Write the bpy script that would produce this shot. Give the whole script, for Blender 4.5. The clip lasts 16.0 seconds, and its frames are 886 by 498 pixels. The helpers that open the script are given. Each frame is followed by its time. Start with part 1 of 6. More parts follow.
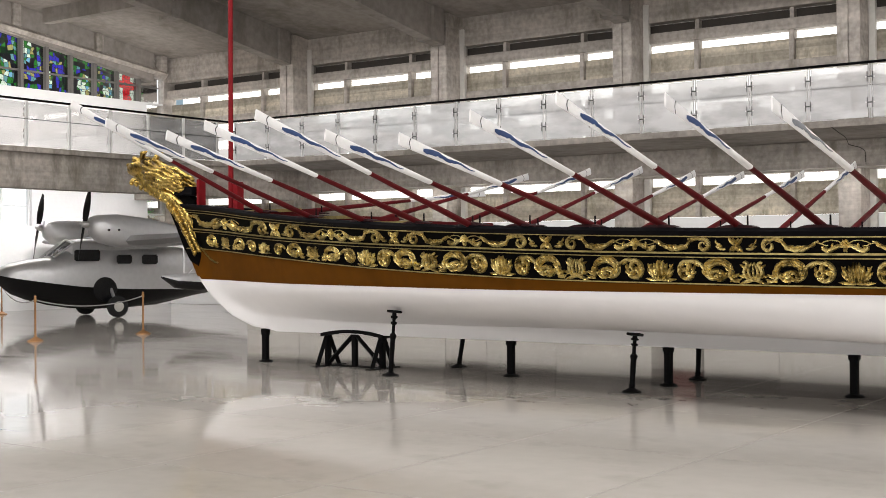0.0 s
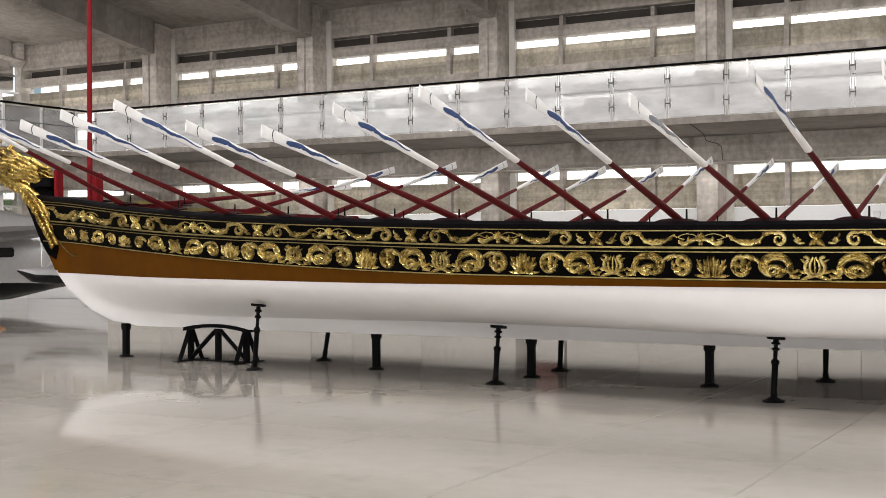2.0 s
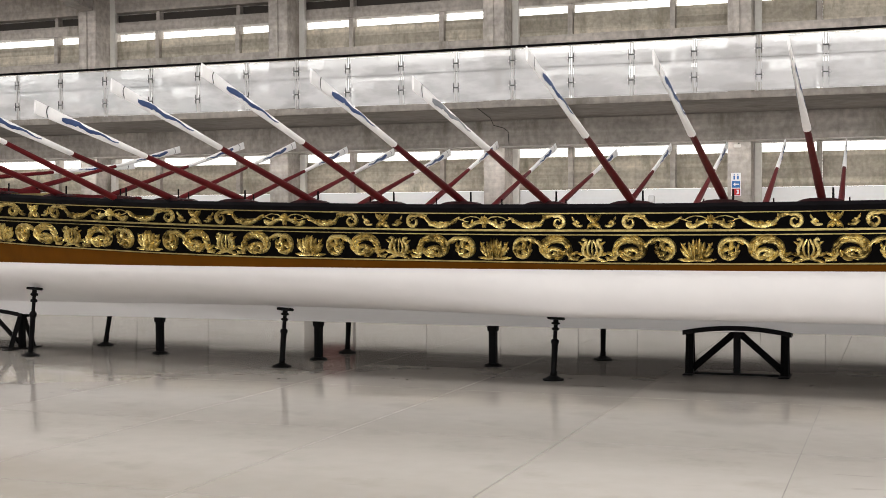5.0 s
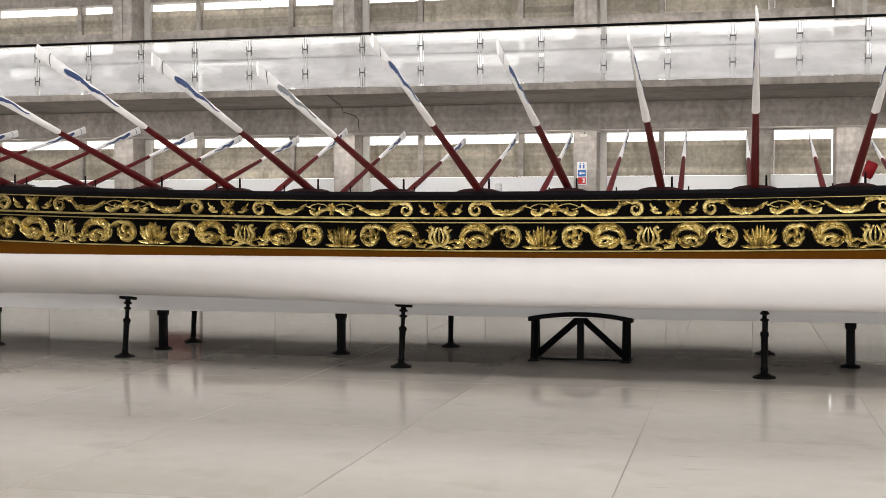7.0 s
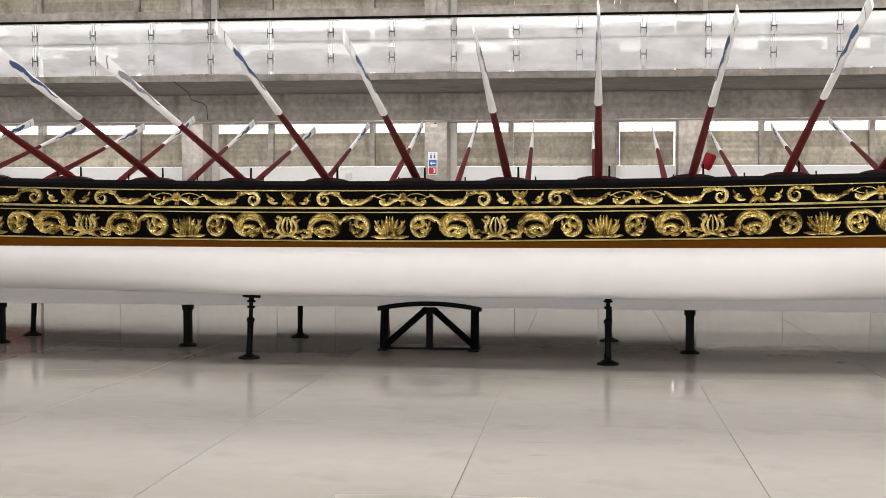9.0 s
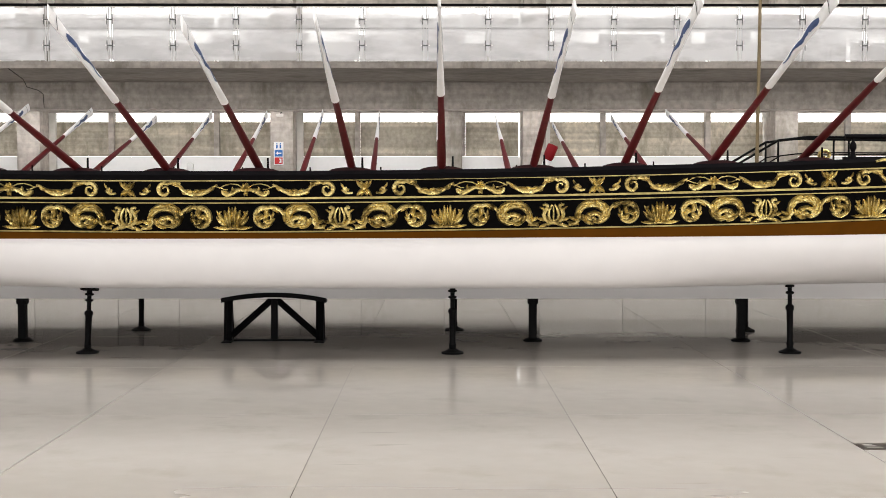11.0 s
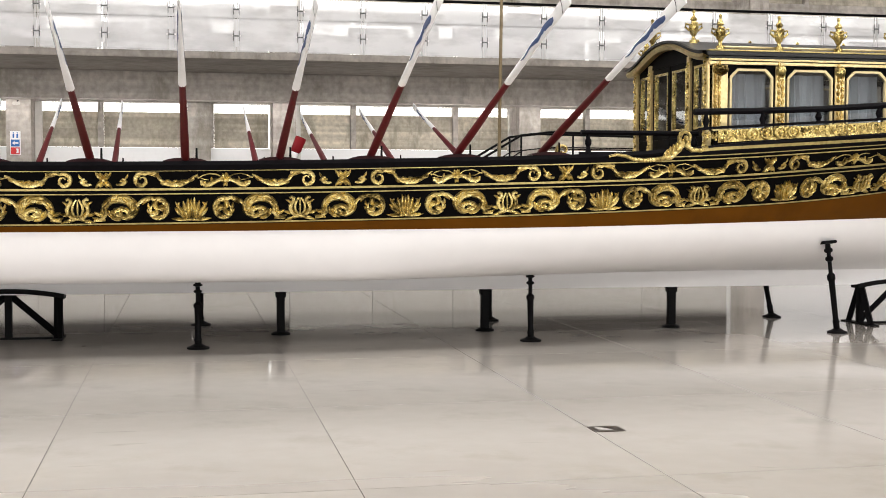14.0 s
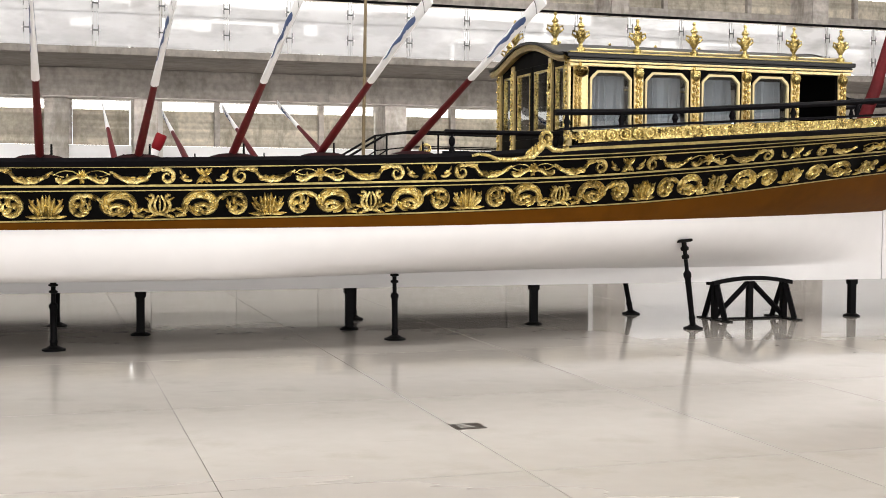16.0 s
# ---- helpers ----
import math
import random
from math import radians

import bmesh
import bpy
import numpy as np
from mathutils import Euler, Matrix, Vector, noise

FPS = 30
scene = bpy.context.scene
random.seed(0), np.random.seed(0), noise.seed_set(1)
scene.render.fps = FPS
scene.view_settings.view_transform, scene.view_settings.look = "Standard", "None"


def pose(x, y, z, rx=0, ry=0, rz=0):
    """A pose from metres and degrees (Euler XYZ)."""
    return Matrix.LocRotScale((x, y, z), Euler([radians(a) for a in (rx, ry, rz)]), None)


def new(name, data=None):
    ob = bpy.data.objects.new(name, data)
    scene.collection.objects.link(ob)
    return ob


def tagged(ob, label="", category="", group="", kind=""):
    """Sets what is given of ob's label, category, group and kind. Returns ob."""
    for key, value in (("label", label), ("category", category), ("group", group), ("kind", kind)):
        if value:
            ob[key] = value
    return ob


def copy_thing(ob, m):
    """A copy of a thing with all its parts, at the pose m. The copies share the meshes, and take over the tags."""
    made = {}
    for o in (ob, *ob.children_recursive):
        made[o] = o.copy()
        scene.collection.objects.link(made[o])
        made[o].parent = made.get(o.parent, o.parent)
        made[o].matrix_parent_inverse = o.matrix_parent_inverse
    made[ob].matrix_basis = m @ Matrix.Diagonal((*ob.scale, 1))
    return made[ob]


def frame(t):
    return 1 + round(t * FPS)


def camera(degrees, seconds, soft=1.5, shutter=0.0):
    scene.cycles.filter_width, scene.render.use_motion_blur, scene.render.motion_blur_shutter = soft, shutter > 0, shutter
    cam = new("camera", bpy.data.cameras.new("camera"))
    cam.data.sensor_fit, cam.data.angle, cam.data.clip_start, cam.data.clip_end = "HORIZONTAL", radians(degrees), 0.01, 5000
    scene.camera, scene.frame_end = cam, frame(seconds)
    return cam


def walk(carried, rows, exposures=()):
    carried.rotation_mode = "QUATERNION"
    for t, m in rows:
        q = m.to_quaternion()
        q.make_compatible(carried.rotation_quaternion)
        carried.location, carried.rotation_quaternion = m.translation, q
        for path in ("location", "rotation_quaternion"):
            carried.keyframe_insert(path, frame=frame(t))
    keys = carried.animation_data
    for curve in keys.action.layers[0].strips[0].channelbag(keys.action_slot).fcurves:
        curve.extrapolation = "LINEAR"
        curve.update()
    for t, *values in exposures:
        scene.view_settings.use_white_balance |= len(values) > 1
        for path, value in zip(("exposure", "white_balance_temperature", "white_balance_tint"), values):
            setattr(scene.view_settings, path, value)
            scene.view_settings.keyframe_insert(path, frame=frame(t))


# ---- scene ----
EXPOSURE = -0.09
cam = camera(38.8, 16.0, 0.8)
# seconds, place, yaw, pitch, roll
PATH = [
    (0.0, -0.208, 0.288, 1.60, 35.35, 0.25, 0.45),
    (0.5, -0.201, 0.294, 1.60, 34.04, 0.17, 0.43),
    (1.0, -0.193, 0.302, 1.60, 32.45, 0.07, 0.45),
    (1.5, -0.186, 0.309, 1.60, 30.97, -0.02, 0.42),
    (2.0, -0.177, 0.315, 1.60, 29.36, -0.11, 0.42),
    (2.5, -0.169, 0.322, 1.60, 27.84, -0.24, 0.43),
    (3.0, -0.161, 0.328, 1.60, 26.23, -0.37, 0.40),
    (3.5, -0.153, 0.334, 1.60, 24.75, -0.52, 0.36),
    (4.0, -0.144, 0.340, 1.60, 23.14, -0.68, 0.32),
    (6.5, -0.096, 0.365, 1.60, 14.96, -1.42, 0.11),
    (7.0, -0.086, 0.370, 1.60, 13.20, -1.57, 0.07),
    (7.5, -0.076, 0.373, 1.60, 11.58, -1.71, -0.03),
    (8.0, -0.065, 0.377, 1.60, 9.84, -1.85, -0.05),
    (8.5, -0.056, 0.380, 1.60, 8.26, -1.94, -0.05),
    (9.0, -0.045, 0.383, 1.60, 6.52, -2.04, -0.03),
    (11.5, 0.009, 0.393, 1.60, -2.22, -2.56, -0.02),
    (12.0, 0.021, 0.394, 1.60, -4.16, -2.62, -0.08),
    (12.5, 0.032, 0.394, 1.60, -5.97, -2.68, -0.10),
    (13.0, 0.044, 0.394, 1.60, -7.93, -2.73, -0.13),
    (13.5, 0.055, 0.394, 1.60, -9.71, -2.77, -0.17),
    (14.0, 0.066, 0.393, 1.60, -11.52, -2.80, -0.16),
    (14.5, 0.076, 0.392, 1.60, -13.12, -2.84, -0.16),
    (15.0, 0.085, 0.391, 1.60, -14.74, -2.84, -0.23),
    (15.5, 0.094, 0.390, 1.60, -16.14, -2.83, -0.33),
    (16.0, 0.102, 0.389, 1.60, -17.54, -2.83, -0.38),
]
walk(cam, [(t, pose(x, y, z, 90 + pitch, roll, yaw)) for t, x, y, z, yaw, pitch, roll in PATH], [(t, EXPOSURE + e) for t, e in ((0.0, -0.40), (4.0, -0.39), (8.0, -0.30), (12.0, -0.26), (16.0, -0.05))])

# ---- world and lights ----
world = bpy.data.worlds.new("sky")
scene.world = world
world.use_nodes = True
sky = world.node_tree.nodes.new("ShaderNodeTexSky")
sky.sky_type, sky.sun_disc = "NISHITA", False
sky.sun_elevation, sky.sun_rotation = radians(48), radians(200)
world.node_tree.links.new(sky.outputs[0], world.node_tree.nodes["Background"].inputs[0])
world.node_tree.nodes["Background"].inputs[1].default_value = 0.12


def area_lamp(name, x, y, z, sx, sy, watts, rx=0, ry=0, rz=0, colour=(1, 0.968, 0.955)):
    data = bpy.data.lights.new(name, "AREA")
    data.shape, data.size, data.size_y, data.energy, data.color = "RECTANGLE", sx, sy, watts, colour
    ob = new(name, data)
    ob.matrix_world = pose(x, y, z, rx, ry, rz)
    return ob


# rows of fill lights added under the roof, with no fixtures seen
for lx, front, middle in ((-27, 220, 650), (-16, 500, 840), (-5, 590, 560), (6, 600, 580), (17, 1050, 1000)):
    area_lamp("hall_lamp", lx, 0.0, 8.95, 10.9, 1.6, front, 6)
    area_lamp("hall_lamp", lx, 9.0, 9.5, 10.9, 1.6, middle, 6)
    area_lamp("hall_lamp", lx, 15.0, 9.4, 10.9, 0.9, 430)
# fill strips added behind the camera for an unseen window wall
area_lamp("window_light", 5.5, -11.6, 1.5, 46, 1.8, 1760, 90, 0, 0, (1, 0.975, 0.955))
area_lamp("window_light", 8, -11.6, 6.6, 46, 1.4, 1900, 84, 0, 0, (1, 0.975, 0.955))
# unseen fill strips added over the gallery, below it and near the end wall
area_lamp("gallery_light", -3, 27.6, 7.3, 54, 0.4, 660, 12)
area_lamp("gallery_light", -0.8, 26.6, 4.05, 48, 0.3, 420, 10)
area_lamp("gallery_light", -0.8, 28.55, 3.46, 48, 0.12, 330, 50)
area_lamp("gallery_light", -30.4, 24.0, 4.05, 2.0, 8.0, 700, 0, 22)
area_lamp("gallery_light", -29.0, 24.0, 6.2, 0.5, 9.0, 260, 0, 78, 0)

# ---- materials ----


def material(name, colour, rough=0.5, metal=0.0, vary=0.12, scale=3.0, bump=0.0, bump_scale=40.0, stain=0.0, coat=0.0, each=0.0, spec=0.5, boards=0.0):
    """A surface with variation at two scales and a fine relief."""
    m = bpy.data.materials.new(name)
    m.use_nodes = True
    n, l = m.node_tree.nodes, m.node_tree.links
    b = n["Principled BSDF"]
    b.inputs["Roughness"].default_value, b.inputs["Metallic"].default_value = rough, metal
    b.inputs["Coat Weight"].default_value = coat
    b.inputs["Specular IOR Level"].default_value = spec
    tc = n.new("ShaderNodeTexCoord")
    big, small = n.new("ShaderNodeTexNoise"), n.new("ShaderNodeTexNoise")
    big.inputs["Scale"].default_value, small.inputs["Scale"].default_value = scale * 0.25, scale * 4
    big.inputs["Detail"].default_value, small.inputs["Detail"].default_value = 4, 6
    l.new(tc.outputs["Object"], big.inputs["Vector"]), l.new(tc.outputs["Object"], small.inputs["Vector"])
    mix = n.new("ShaderNodeMath")
    mix.operation = "ADD"
    l.new(big.outputs["Fac"], mix.inputs[0]), l.new(small.outputs["Fac"], mix.inputs[1])
    ramp = n.new("ShaderNodeMapRange")
    ramp.inputs[1].default_value, ramp.inputs[2].default_value = 0.6, 1.4
    ramp.inputs[3].default_value, ramp.inputs[4].default_value = 1 - vary, 1 + vary
    l.new(mix.outputs[0], ramp.inputs[0])
    value = ramp.outputs[0]
    if each:
        info, er, mul = n.new("ShaderNodeObjectInfo"), n.new("ShaderNodeMapRange"), n.new("ShaderNodeMath")
        er.inputs[3].default_value, er.inputs[4].default_value = 1 - each, 1 + each
        l.new(info.outputs["Random"], er.inputs[0])
        mul.operation = "MULTIPLY"
        l.new(value, mul.inputs[0]), l.new(er.outputs[0], mul.inputs[1])
        value = mul.outputs[0]
    if boards:
        # courses of form boards, and drips down the face
        for size, lo, hi, depth in (((0.12, 0.12, 5.5), 0.40, 0.60, boards), ((3.5, 3.5, 0.16), 0.50, 0.75, -boards)):
            mp, tx, br, mul = n.new("ShaderNodeMapping"), n.new("ShaderNodeTexNoise"), n.new("ShaderNodeMapRange"), n.new("ShaderNodeMath")
            mp.inputs["Scale"].default_value = size
            tx.inputs["Scale"].default_value, tx.inputs["Detail"].default_value = 1.0, 3
            l.new(tc.outputs["Object"], mp.inputs["Vector"]), l.new(mp.outputs[0], tx.inputs["Vector"])
            br.inputs[1].default_value, br.inputs[2].default_value = lo, hi
            br.inputs[3].default_value, br.inputs[4].default_value = 1 - max(depth, 0), 1 + depth
            l.new(tx.outputs["Fac"], br.inputs[0])
            mul.operation = "MULTIPLY"
            l.new(value, mul.inputs[0]), l.new(br.outputs[0], mul.inputs[1])
            value = mul.outputs[0]
    hue = n.new("ShaderNodeVectorMath")
    hue.operation = "SCALE"
    hue.inputs[0].default_value = colour
    l.new(value, hue.inputs["Scale"])
    out = hue.outputs[0]
    if stain:
        st, sr, sm = n.new("ShaderNodeTexNoise"), n.new("ShaderNodeMapRange"), n.new("ShaderNodeMix")
        st.inputs["Scale"].default_value, st.inputs["Detail"].default_value = scale * 0.9, 8
        st.inputs["Roughness"].default_value = 0.65
        mp = n.new("ShaderNodeMapping")
        mp.inputs["Scale"].default_value = (1.0, 1.0, 0.35)
        l.new(tc.outputs["Object"], mp.inputs["Vector"]), l.new(mp.outputs[0], st.inputs["Vector"])
        sr.inputs[1].default_value, sr.inputs[2].default_value = 0.52, 0.72
        l.new(st.outputs["Fac"], sr.inputs[0])
        sm.data_type = "RGBA"
        l.new(out, sm.inputs[6])
        sm.inputs[7].default_value = (colour[0] * (1 - stain), colour[1] * (1 - stain), colour[2] * (1 - stain * 1.1), 1)
        l.new(sr.outputs[0], sm.inputs[0])
        out = sm.outputs[2]
    l.new(out, b.inputs["Base Color"])
    if bump:
        bt, bn = n.new("ShaderNodeTexNoise"), n.new("ShaderNodeBump")
        bt.inputs["Scale"].default_value, bt.inputs["Detail"].default_value = bump_scale, 5
        l.new(tc.outputs["Object"], bt.inputs["Vector"])
        bn.inputs["Strength"].default_value, bn.inputs["Distance"].default_value = bump, 0.01
        l.new(bt.outputs["Fac"], bn.inputs["Height"]), l.new(bn.outputs[0], b.inputs["Normal"])
    return m


def glow(name, colour, strength):
    m = bpy.data.materials.new(name)
    m.use_nodes = True
    n = m.node_tree.nodes
    n.remove(n["Principled BSDF"])
    e = n.new("ShaderNodeEmission")
    e.inputs[0].default_value, e.inputs[1].default_value = (*colour, 1), strength
    m.node_tree.links.new(e.outputs[0], n["Material Output"].inputs[0])
    return m


def glass(name, colour=(1, 1, 1), rough=0.02, alpha=0.12, haze=0.0):
    """A thin pane: mostly clear, with a glossy face; a white coat can stand for reflected light."""
    m = bpy.data.materials.new(name)
    m.use_nodes = True
    n, l = m.node_tree.nodes, m.node_tree.links
    n.remove(n["Principled BSDF"])
    t, g, f, mx = n.new("ShaderNodeBsdfTransparent"), n.new("ShaderNodeBsdfGlossy"), n.new("ShaderNodeFresnel"), n.new("ShaderNodeMixShader")
    t.inputs[0].default_value = (*colour, 1)
    g.inputs["Roughness"].default_value = rough
    add = n.new("ShaderNodeMath")
    add.operation = "ADD"
    add.inputs[1].default_value = alpha
    f.inputs[0].default_value = 1.5
    l.new(f.outputs[0], add.inputs[0])
    l.new(add.outputs[0], mx.inputs[0]), l.new(t.outputs[0], mx.inputs[1]), l.new(g.outputs[0], mx.inputs[2])
    last = mx.outputs[0]
    if haze:
        d, m2 = n.new("ShaderNodeBsdfDiffuse"), n.new("ShaderNodeMixShader")
        d.inputs[0].default_value = (0.93, 0.93, 0.93, 1)
        tx, mr = n.new("ShaderNodeTexNoise"), n.new("ShaderNodeMapRange")
        geo, mp = n.new("ShaderNodeNewGeometry"), n.new("ShaderNodeMapping")
        mp.inputs["Scale"].default_value = (0.55, 0.55, 1.6)
        tx.inputs["Scale"].default_value, tx.inputs["Detail"].default_value = 1.5, 5
        l.new(geo.outputs["Position"], mp.inputs["Vector"]), l.new(mp.outputs[0], tx.inputs["Vector"]), l.new(tx.outputs["Fac"], mr.inputs[0])
        mr.inputs[1].default_value, mr.inputs[2].default_value = 0.42, 0.58
        mr.inputs[3].default_value, mr.inputs[4].default_value = haze * 0.8, haze * 1.3
        tr, m3 = n.new("ShaderNodeBsdfTranslucent"), n.new("ShaderNodeMixShader")
        tr.inputs[0].default_value = (0.9, 0.9, 0.9, 1)
        m3.inputs[0].default_value = 0.5
        l.new(d.outputs[0], m3.inputs[1]), l.new(tr.outputs[0], m3.inputs[2])
        l.new(mr.outputs[0], m2.inputs[0]), l.new(last, m2.inputs[1]), l.new(m3.outputs[0], m2.inputs[2])
        last = m2.outputs[0]
    l.new(last, n["Material Output"].inputs[0])
    return m




def gilding(name, grain, relief, low=(0.050, 0.031, 0.005), high=(0.71, 0.59, 0.25)):
    """Worn gold leaf: bright metal, rubbed browner in uneven patches and fine specks."""
    m = bpy.data.materials.new(name)
    m.use_nodes = True
    n, l = m.node_tree.nodes, m.node_tree.links
    b = n["Principled BSDF"]
    tc, t1, t2, t3 = n.new("ShaderNodeTexCoord"), n.new("ShaderNodeTexNoise"), n.new("ShaderNodeTexNoise"), n.new("ShaderNodeTexNoise")
    info, offset = n.new("ShaderNodeObjectInfo"), n.new("ShaderNodeVectorMath")
    offset.operation = "ADD"
    shift = n.new("ShaderNodeMath")
    shift.operation = "MULTIPLY"
    shift.inputs[1].default_value = 37.0
    l.new(info.outputs["Random"], shift.inputs[0])
    l.new(tc.outputs["Object"], offset.inputs[0]), l.new(shift.outputs[0], offset.inputs[1])
    for t, sc, det in ((t1, grain, 5), (t2, grain * 0.22, 2), (t3, grain * 2.6, 3)):
        t.inputs["Scale"].default_value, t.inputs["Detail"].default_value = sc, det
        l.new(offset.outputs[0], t.inputs["Vector"])
    add = n.new("ShaderNodeMath")
    add.operation = "ADD"
    l.new(t1.outputs["Fac"], add.inputs[0]), l.new(t2.outputs["Fac"], add.inputs[1])
    r = n.new("ShaderNodeValToRGB")
    half = n.new("ShaderNodeMath")
    half.operation = "MULTIPLY"
    half.inputs[1].default_value = 0.5
    l.new(add.outputs[0], half.inputs[0])
    r.color_ramp.elements[0].position, r.color_ramp.elements[0].color = 0.39, (*high, 1)
    r.color_ramp.elements[1].position, r.color_ramp.elements[1].color = 0.64, (*low, 1)
    mid = r.color_ramp.elements.new(0.515)
    mid.color = (high[0] * 0.70, high[1] * 0.64, high[2] * 0.52, 1)
    l.new(half.outputs[0], r.inputs[0]), l.new(r.outputs[0], b.inputs["Base Color"])
    b.inputs["Metallic"].default_value = 0.85
    mr = n.new("ShaderNodeMapRange")
    mr.inputs[3].default_value, mr.inputs[4].default_value = 0.16, 0.42
    l.new(t1.outputs["Fac"], mr.inputs[0]), l.new(mr.outputs[0], b.inputs["Roughness"])
    bn = n.new("ShaderNodeBump")
    bn.inputs["Strength"].default_value, bn.inputs["Distance"].default_value = relief, 0.006
    l.new(t3.outputs["Fac"], bn.inputs["Height"]), l.new(bn.outputs[0], b.inputs["Normal"])
    return m


CONCRETE = material("concrete", (0.43, 0.393, 0.355), 0.85, vary=0.38, scale=2.0, bump=0.5, bump_scale=16, stain=0.55, each=0.08, boards=0.11)
PANEL_CONCRETE = material("panel concrete", (0.47, 0.425, 0.345), 0.85, vary=0.36, scale=3.0, bump=0.4, bump_scale=22, stain=0.55, each=0.2, boards=0.2)
# concrete in a darker tone, the shade of undersides put into its colour
SHADED_CONCRETE = material("shaded concrete", (0.29, 0.265, 0.242), 0.85, vary=0.3, scale=1.2, bump=0.3, bump_scale=12, stain=0.4)
FLOOR = material("polished floor", (0.435, 0.406, 0.370), 0.06, vary=0.05, scale=1.3, bump=0.004, bump_scale=1.2, each=0.045, stain=0.16, spec=0.68)

# the polish is uneven in long dull streaks, and mirrors only at a low angle
_n, _l = FLOOR.node_tree.nodes, FLOOR.node_tree.links
_geo, _map, _tex, _mr = _n.new("ShaderNodeNewGeometry"), _n.new("ShaderNodeMapping"), _n.new("ShaderNodeTexNoise"), _n.new("ShaderNodeMapRange")
_map.inputs["Scale"].default_value = (0.35, 2.2, 1.0)
_tex.inputs["Scale"].default_value, _tex.inputs["Detail"].default_value = 1.0, 6
_l.new(_geo.outputs["Position"], _map.inputs["Vector"]), _l.new(_map.outputs[0], _tex.inputs["Vector"])
_mr.inputs[1].default_value, _mr.inputs[2].default_value, _mr.inputs[3].default_value, _mr.inputs[4].default_value = 0.35, 0.68, 0.0, 0.05
_face, _dull, _sum = _n.new("ShaderNodeLayerWeight"), _n.new("ShaderNodeMapRange"), _n.new("ShaderNodeMath")
_dull.inputs[1].default_value, _dull.inputs[2].default_value, _dull.inputs[3].default_value, _dull.inputs[4].default_value = 0.745, 0.848, 0.30, 0.048
_l.new(_face.outputs["Facing"], _dull.inputs[0])
_l.new(_tex.outputs["Fac"], _mr.inputs[0]), _l.new(_mr.outputs[0], _sum.inputs[0]), _l.new(_dull.outputs[0], _sum.inputs[1])
_l.new(_sum.outputs[0], _n["Principled BSDF"].inputs["Roughness"])
# thin dark scuffs
_map, _tex, _mr, _mix = _n.new("ShaderNodeMapping"), _n.new("ShaderNodeTexNoise"), _n.new("ShaderNodeMapRange"), _n.new("ShaderNodeMix")
_map.inputs["Scale"].default_value = (1.1, 9.0, 1.0)
_tex.inputs["Scale"].default_value, _tex.inputs["Detail"].default_value = 1.0, 3
_l.new(_geo.outputs["Position"], _map.inputs["Vector"]), _l.new(_map.outputs[0], _tex.inputs["Vector"])
_mr.inputs[1].default_value, _mr.inputs[2].default_value, _mr.inputs[4].default_value = 0.70, 0.77, 0.38
_mix.data_type = "RGBA"
_mix.inputs[7].default_value = (0.16, 0.145, 0.13, 1)
_was = _n["Principled BSDF"].inputs["Base Color"].links[0].from_socket
_l.new(_tex.outputs["Fac"], _mr.inputs[0]), _l.new(_mr.outputs[0], _mix.inputs[0]), _l.new(_was, _mix.inputs[6])
_l.new(_mix.outputs[2], _n["Principled BSDF"].inputs["Base Color"])
JOINT = material("floor joint", (0.15, 0.135, 0.12), 0.7)
WHITE_WALL = material("white wall paint", (0.80, 0.80, 0.80), 0.6, vary=0.03)
HULL_WHITE = material("white hull paint", (0.84, 0.828, 0.828), 0.36, vary=0.025, scale=1.2, bump=0.03, bump_scale=2.5)
WALE = material("brown ochre paint", (0.108, 0.038, 0.002), 0.6, vary=0.12, scale=1.5, stain=0.25, spec=0.05)
BLACK_PAINT = material("black hull paint", (0.0022, 0.0020, 0.0020), 0.5, vary=0.3, scale=4, spec=0.03)
CAP_PAINT = material("dark gunwale paint", (0.0038, 0.0035, 0.0045), 0.55, vary=0.3, scale=4, spec=0.06)
GOLD = gilding("gilding", 26, 0.22)
GOLD_CARVED = gilding("carved gilding", 34, 0.5)
GOLD_LINE = material("gold line", (0.46, 0.37, 0.15), 0.34, 0.8, vary=0.35, scale=6, stain=0.45)
RED_PAINT = material("dark red paint", (0.092, 0.008, 0.010), 0.5, vary=0.25, scale=5, stain=0.3, each=0.2, spec=0.12)
BRIGHT_RED = material("red paint", (0.20, 0.008, 0.012), 0.5, vary=0.12, scale=3, spec=0.15)
OAR_WHITE = material("oar white paint", (0.86, 0.855, 0.85), 0.45, vary=0.05, scale=5, each=0.05)
OAR_BLUE = material("oar blue paint", (0.030, 0.062, 0.17), 0.5, vary=0.3, scale=30)
OAR_GREY = material("faded oar paint", (0.22, 0.23, 0.25), 0.6, vary=0.2, scale=30)
INK = material("dark line paint", (0.02, 0.02, 0.03), 0.5)
IRON = material("black iron", (0.004, 0.004, 0.0045), 0.55, vary=0.3, scale=8, bump=0.1, spec=0.08)
STEEL = material("brushed steel", (0.62, 0.62, 0.62), 0.35, 0.9)
CLAMP_STEEL = material("dull clamp steel", (0.10, 0.10, 0.10), 0.4, 0.6)
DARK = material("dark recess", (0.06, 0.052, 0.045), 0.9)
WOOD = material("brown deck wood", (0.10, 0.055, 0.03), 0.5, vary=0.3, scale=4, bump=0.15)
LIGHT_METAL = material("pale painted metal", (0.62, 0.60, 0.56), 0.55, vary=0.1, scale=3)
DAYLIGHT = glow("daylight", (1.0, 0.985, 0.95), 3.2)
# the whitish cast of reflected daylight is painted on; the end panes get less
RAIL_GLASS = glass("balustrade glass", (0.98, 0.98, 0.98), 0.02, 0.10, 0.53)
